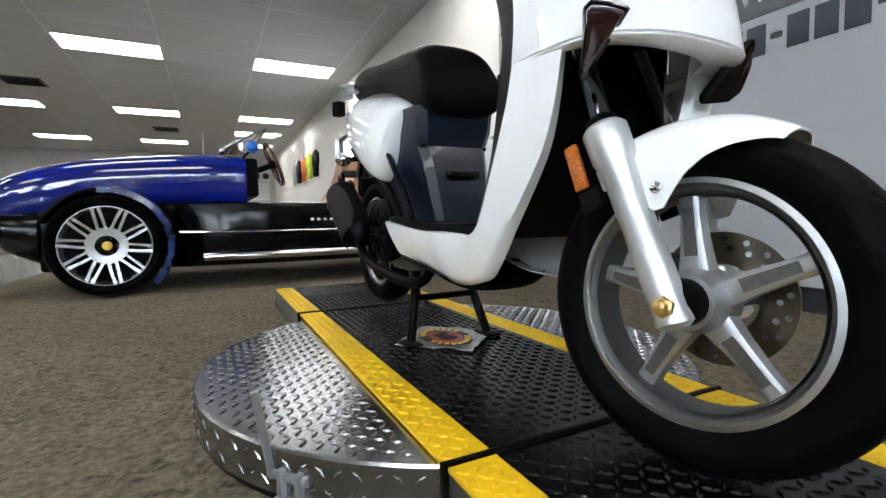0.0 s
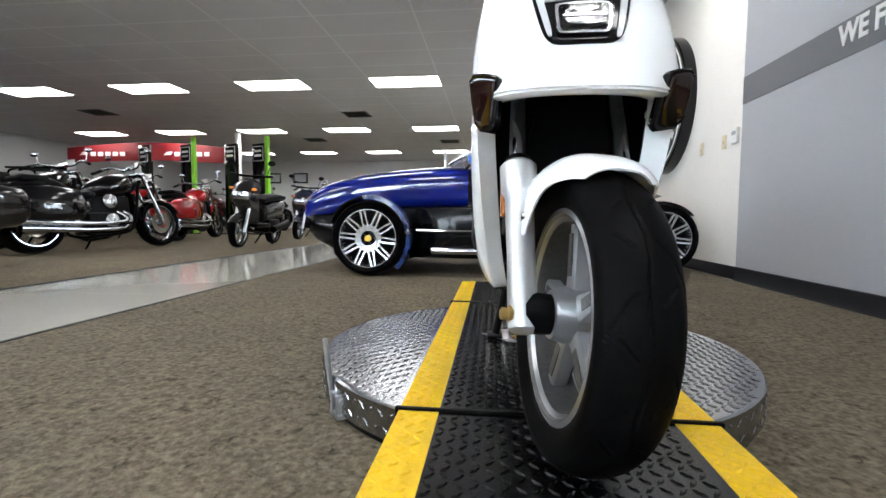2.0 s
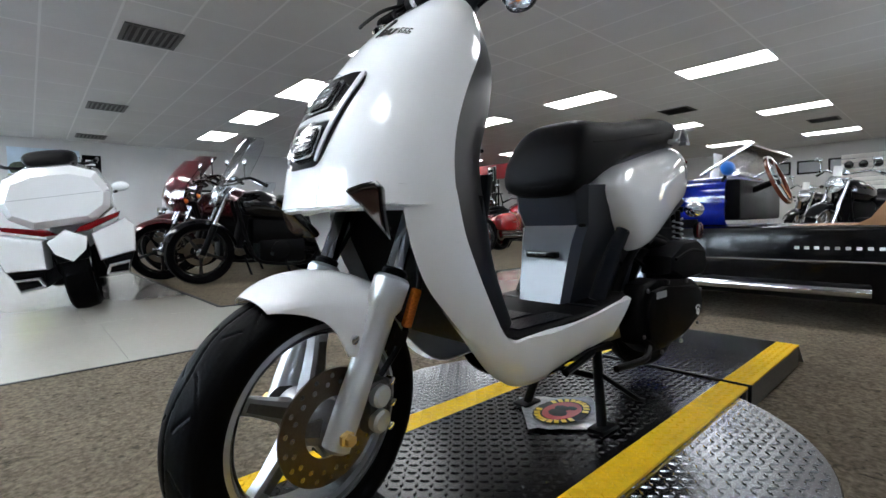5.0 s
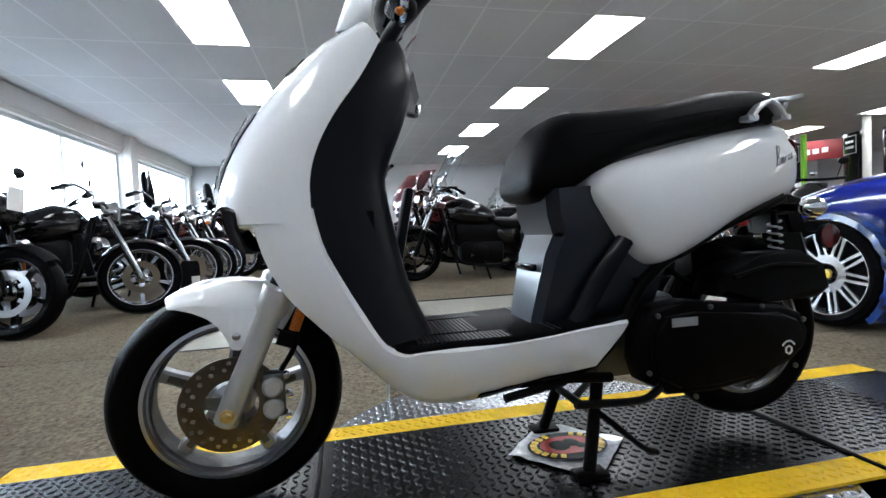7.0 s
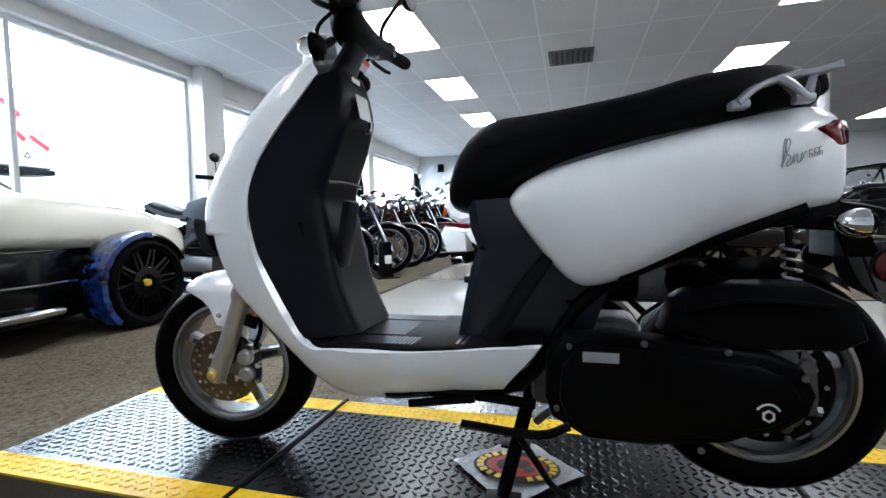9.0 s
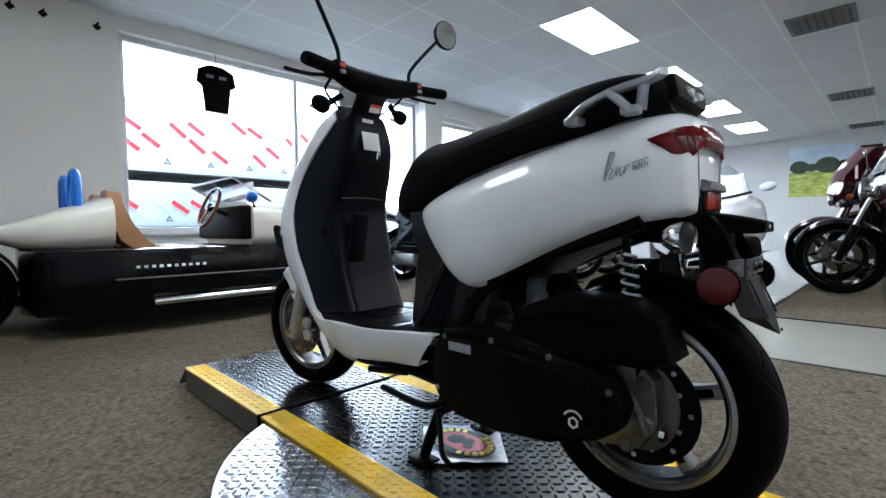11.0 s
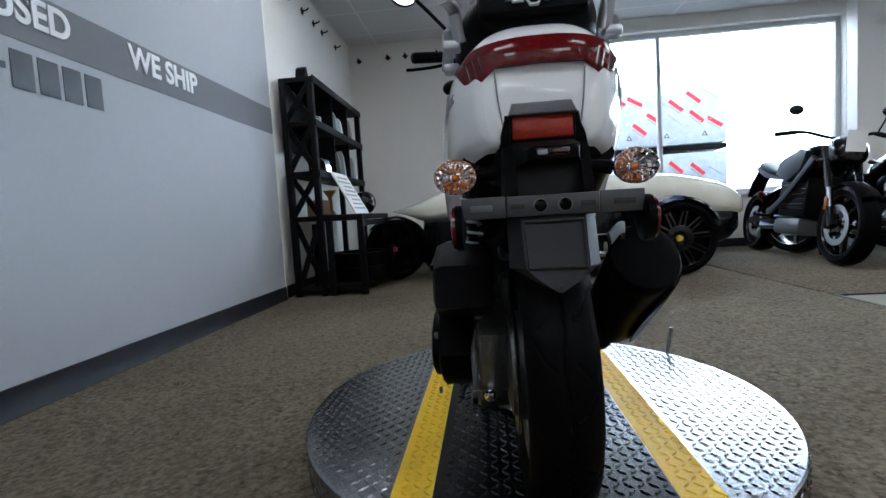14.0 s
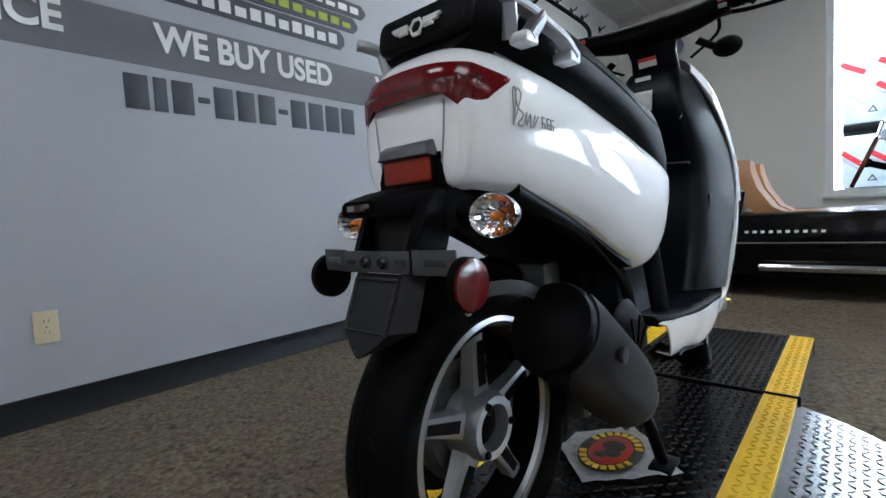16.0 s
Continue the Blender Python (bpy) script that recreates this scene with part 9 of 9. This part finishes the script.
def pylon(m, green, label):
    p = thing("display_pylon", m, label, "display sign", "display pylons")
    part("foot", B(-0.25, 0.25, -0.2, 0.2, 0.0, 0.03, bev=0.006), DARK_STEEL, p)
    part("panel", B(-0.24, 0.24, -0.04, 0.04, 0.03, 2.45, bev=0.008), GLOSS_BLACK, p)
    if green:
        part("green_edge", B(0.242, 0.36, -0.045, 0.045, 0.03, 2.62, bev=0.006), SIGN_GREEN, p, "lime green edge strip")
    part("white_frame", B(-0.20, 0.20, -0.052, -0.0405, 1.98, 2.38), LETTER_WHITE, p)
    part("frame_inner", B(-0.18, 0.18, -0.056, -0.0525, 2.0, 2.36), GLOSS_BLACK, p)
    for k in range(2):
        part("mark_bar", B(-0.13, 0.13, -0.060, -0.0565, 2.10 + 0.12 * k, 2.16 + 0.12 * k), LETTER_WHITE, p)
    return p


for x, green, label in ((-9.8, False, "black display pylon with a framed white mark"), (-8.55, True, "black display pylon with lime green edge and white mark"), (-7.25, False, "black display pylon with a framed white mark"), (-6.45, True, "black display pylon with lime green edge and white mark")):
    pylon(at(x, 10.75, 0.006) @ Matrix.Rotation(radians(-22), 4, "Z"), green, label)
# pictures, shelf with helmets, counter and clothing at the far wall
pic = thing("framed_picture", at(-2.6, Y1, 2.16), "black framed grey picture on the far wall", "picture", "framed pictures")
part("picture_frame", B(-0.32, 0.32, -0.03, -0.001, -0.22, 0.22, bev=0.006), GLOSS_BLACK, pic)
part("print", B(-0.26, 0.26, -0.034, -0.0305, -0.16, 0.16), LABEL_GREY, pic)
for x in (-3.4, -1.8, -9.6, -8.4):
    copy_thing(pic, at(x, Y1, 2.16))
for y in (3.0,):
    copy_thing(pic, at(X0, y, 1.9) @ Matrix.Rotation(math.pi / 2, 4, "Z"))
rackb = thing("slat_wall", at(-0.2, Y1, 0), "white slatted wall panel with rails on the far wall", "wall panel")
for k in range(9):
    part("slat", B(-1.6, 1.7, -0.035, -0.001, 1.20 + 0.14 * k, 1.32 + 0.14 * k, bev=0.004), WHITE_WALL, rackb)
hs = thing("helmet_shelf", at(-0.2, Y1 - 0.037, 1.98), "long white shelf on the far wall", "shelf")
part("board", B(-1.6, 1.7, -0.32, -0.001, -0.03, 0.0, bev=0.004), WHITE_WALL, hs)
hel = tagged(part("helmet", blob(bmesh.new(), (0, 0, 0.125), (0.115, 0.14, 0.125), 18), GLOSS_BLACK), "black helmet on the long far shelf", "helmet", "helmets on the shelf")
hel.matrix_basis = at(-1.6, Y1 - 0.20, 1.98)
part("visor", LA([(0.09, 0), (0.085, 0.01), (0.05, 0.018)], at(0, -0.115, 0.13) @ Matrix.Rotation(math.pi / 2, 4, "X"), 20), GLOSS_BLACK, hel)
for k in range(1, 10):
    copy_thing(hel, at(-1.6 + 0.33 * k, Y1 - 0.20, 1.98))
cnt = thing("counter", at(-0.4, 15.6, 0.006), "long brown-fronted shop counter with dark top", "counter")
part("body", B(-2.0, 1.8, -0.3, 0.3, 0.0, 1.0, bev=0.01), CARDBOARD, cnt)
part("top", B(-2.05, 1.85, -0.36, 0.34, 1.0, 1.04, bev=0.008), DARK_STEEL, cnt)
HIVIS = material("hi_vis_fabric", (0.45, 0.62, 0.03), 0.8)
ORANGE_CLOTH = material("orange_fabric", (0.65, 0.14, 0.02), 0.8)
for k, (mt, nm) in enumerate(((BLACK_PLASTIC, "black"), (HIVIS, "lime hi-vis"), (ORANGE_CLOTH, "orange"), (BLACK_PLASTIC, "black"), (LABEL_GREY, "grey"))):
    y = 10.2 + 0.75 * k
    bm = PR([(-0.10, 0.62), (-0.30, 0.52), (-0.33, 0.30), (-0.22, 0.28), (-0.20, 0.0), (0.20, 0.0), (0.22, 0.28), (0.33, 0.30), (0.30, 0.52), (0.10, 0.62)], "x", -0.06, -0.005, bev=0.015)
    o = tagged(part("riding_jacket", bm, mt), nm + " riding jacket hanging on the wall", "jacket", "hanging jackets")
    o.matrix_basis = at(X1 + 0.018, y, 1.45)
    part("hanger", T([(-0.03, 0, 0.60), (-0.03, 0, 0.70), (-0.001, 0, 0.72)], 0.006, seg=6), DARK_STEEL, o)
# display counters and goods between the bikes and the far walls
cab = thing("display_counter", at(-10.6, 15.6, 0.006), "low grey display counter at the far wall", "counter")
part("body", B(-2.2, 2.2, -0.35, 0.35, 0.0, 1.02, bev=0.01), GREY_WALL, cab)
part("top", B(-2.25, 2.25, -0.4, 0.4, 1.02, 1.06, bev=0.006), DARK_STEEL, cab)

# landscape poster and narrow black sign on the west wall
mural = thing("landscape_poster", at(X0, -0.53, 2.0), "large landscape poster of pale sky over green fields", "poster")
part("sky_print", B(0.001, 0.012, -0.66, 0.66, 0.0, 0.62), material("pale_sky_print", (0.42, 0.52, 0.60), 0.5, grain=0.2, scale=3, spots=0.2), mural)
part("field_print", B(0.001, 0.012, -0.66, 0.66, -0.62, -0.002), material("green_field_print", (0.30, 0.33, 0.06), 0.5, grain=0.6, scale=5, contrast=2, spots=0.4, stretch=(1, 1, 3)), mural)
GREEN_INK = material("dark_tree_print", (0.03, 0.045, 0.02), 0.5, grain=0.6, scale=20, contrast=2)
for y, w, h in ((-0.45, 0.20, 0.16), (-0.20, 0.13, 0.10), (0.10, 0.24, 0.20), (0.42, 0.16, 0.13)):
    part("tree_print", LA([(1.0, 0.012), (1.0, 0.015)], at(0, y, 0.06 + h * 0.4) @ AX @ Matrix.Diagonal((h, w, 1, 1)), 14), GREEN_INK, mural)
sgn = thing("narrow_sign", at(X0, 0.36, 1.2), "tall narrow black sign with white bars", "sign")
part("board", B(0.001, 0.03, -0.19, 0.19, -0.7, 1.33, bev=0.004), GLOSS_BLACK, sgn)
for k in range(3):
    part("mark_bar", B(0.03, 0.034, -0.12, 0.12 - 0.05 * k, 1.16 - 0.09 * k, 1.21 - 0.09 * k), LETTER_WHITE, sgn)

# ---- outside ----
SNOW_GROUND = material("pale_concrete_yard", (0.5, 0.5, 0.5), 0.9, grain=0.1, scale=5, spots=0.15, spot_scale=0.5)
structure("ground", B(-60, 60, -60, Y0 - 0.24, -0.4, -0.15), SNOW_GROUND, label="pale concrete yard outside the windows")
structure("ground_east", B(X1 + 0.3, 40, -4, 60, -0.4, -0.15), SNOW_GROUND, label="pale yard outside the side window")
# added glowing walls give the daylight of an overcast sky through the windows
SKY_GLOW = glowing("glowing_sky_backdrop", (0.78, 0.90, 1.0), 6.6)
structure("backdrop", B(-60, 60, -40.2, -40, -0.15, 34), SKY_GLOW, label="bright hazy distance")
structure("backdrop", B(-60.2, -60, -40, -4.7, -0.15, 34), SKY_GLOW, label="bright hazy distance")
structure("backdrop", B(60, 60.2, -40, -4.7, -0.15, 34), SKY_GLOW, label="bright hazy distance")
structure("backdrop", B(28, 28.2, -10, 50, -0.15, 14), SKY_GLOW, label="bright hazy distance")
WRAP = material("white_crate_wrap", (0.36, 0.41, 0.45), 0.35, grain=0.3, scale=6, bump=0.02, spots=0.1, spot_scale=2)
RED_PRINT = material("red_print", (0.5, 0.02, 0.03), 0.5)


def crate(x0, x1, y0, y1, z0, z1):
    c = thing("wrapped_crate", at((x0 + x1) / 2, (y0 + y1) / 2, z0), "vehicle crate in white printed wrap, stacked outside the window", "crate", "wrapped crates")
    w, d, h = (x1 - x0) / 2, (y1 - y0) / 2, z1 - z0
    part("wrap", B(-w, w, -d, d, 0.10, h, bev=0.03), WRAP, c)
    part("pallet", B(-w, w, -d, d, 0.0, 0.09, bev=0.01), DARK_STEEL, c, "dark pallet base")
    k = 0
    for row in ((0.70, 0.36) if h > 1 else (0.55,)):
        for q in range(int(2 * w / 0.31)):
            u = -w + 0.22 + 0.31 * q + random.uniform(-0.05, 0.05)
            m = at(u, d + 0.002, 0.10 + (h - 0.1) * row + random.uniform(-0.09, 0.09)) @ Matrix.Rotation(radians(-36 + random.uniform(-6, 6)), 4, "Y")
            if (q + k) % 3:
                part("print_bar", B(-0.14, 0.14, 0.0, 0.004, -0.032, 0.032, m=m), RED_PRINT, c, "red slanted bar in place of a brand name")
                part("print_line", B(-0.14, 0.10, 0.0, 0.004, -0.078, -0.050, m=m), LABEL_GREY, c)
            else:
                part("fold", B(-0.16, 0.16, 0.0, 0.006, -0.006, 0.006, m=m), LABEL_GREY, c)
        k += 1
    for q in range(int(2 * w / 0.62)):
        m = at(-w + 0.36 + 0.62 * q, d + 0.001, 0.12 + h * 0.12) @ Matrix.Rotation(-math.pi / 2, 4, "X") @ Matrix.Rotation(0.5, 4, "Z")
        part("round_mark", ring_lathe(bmesh.new(), [(0.034, 0), (0.058, 0), (0.058, 0.004), (0.034, 0.004)], m, 3), BLACK_INK, c, "black recycling-style mark")
    return c


for z0, z1 in ((-0.15, 0.62), (0.64, 1.42), (1.46, 2.62)):
    crate(-4.05, -0.3, -8.2, -7.0, z0, z1)
    crate(0.0, 3.4, -8.3, -7.1, z0, z1)
# parked vehicle masses under snow-white covers, beyond the second window
for x, y, l, hd in ((-7.6, -9.5, 4.4, 8), (-13.0, -10.5, 4.6, -6)):
    v = thing("covered_vehicle", at(x, y, -0.15) @ Matrix.Rotation(radians(hd), 4, "Z"), "parked car under a pale cover outside the window", "car", "covered cars")
    bm = bmesh.new()
    loft(bm, [[Vector((xx, p.x, p.z)) for p in oval(0, 0.12, z1, w, p=4, n=20)] for xx, z1, w in ((-l / 2, 0.7, 0.7), (-l / 2 + 0.2, 0.85, 0.85), (-l / 4, 0.95, 0.9), (-l / 8, 1.4, 0.85), (l / 5, 1.45, 0.85), (l / 2 - 0.3, 1.0, 0.88), (l / 2, 0.7, 0.75))])
    part("cover", bm, WRAP, v, sharp=60)
    for dx in (-l * 0.3, l * 0.3):
        for dy in (-0.75, 0.75):
            part("wheel", LA([(0.22, -0.1), (0.32, -0.09), (0.32, 0.09), (0.22, 0.1)], at(dx, dy, 0.32) @ Matrix.Rotation(math.pi / 2, 4, "X"), 20), RUBBER, v)
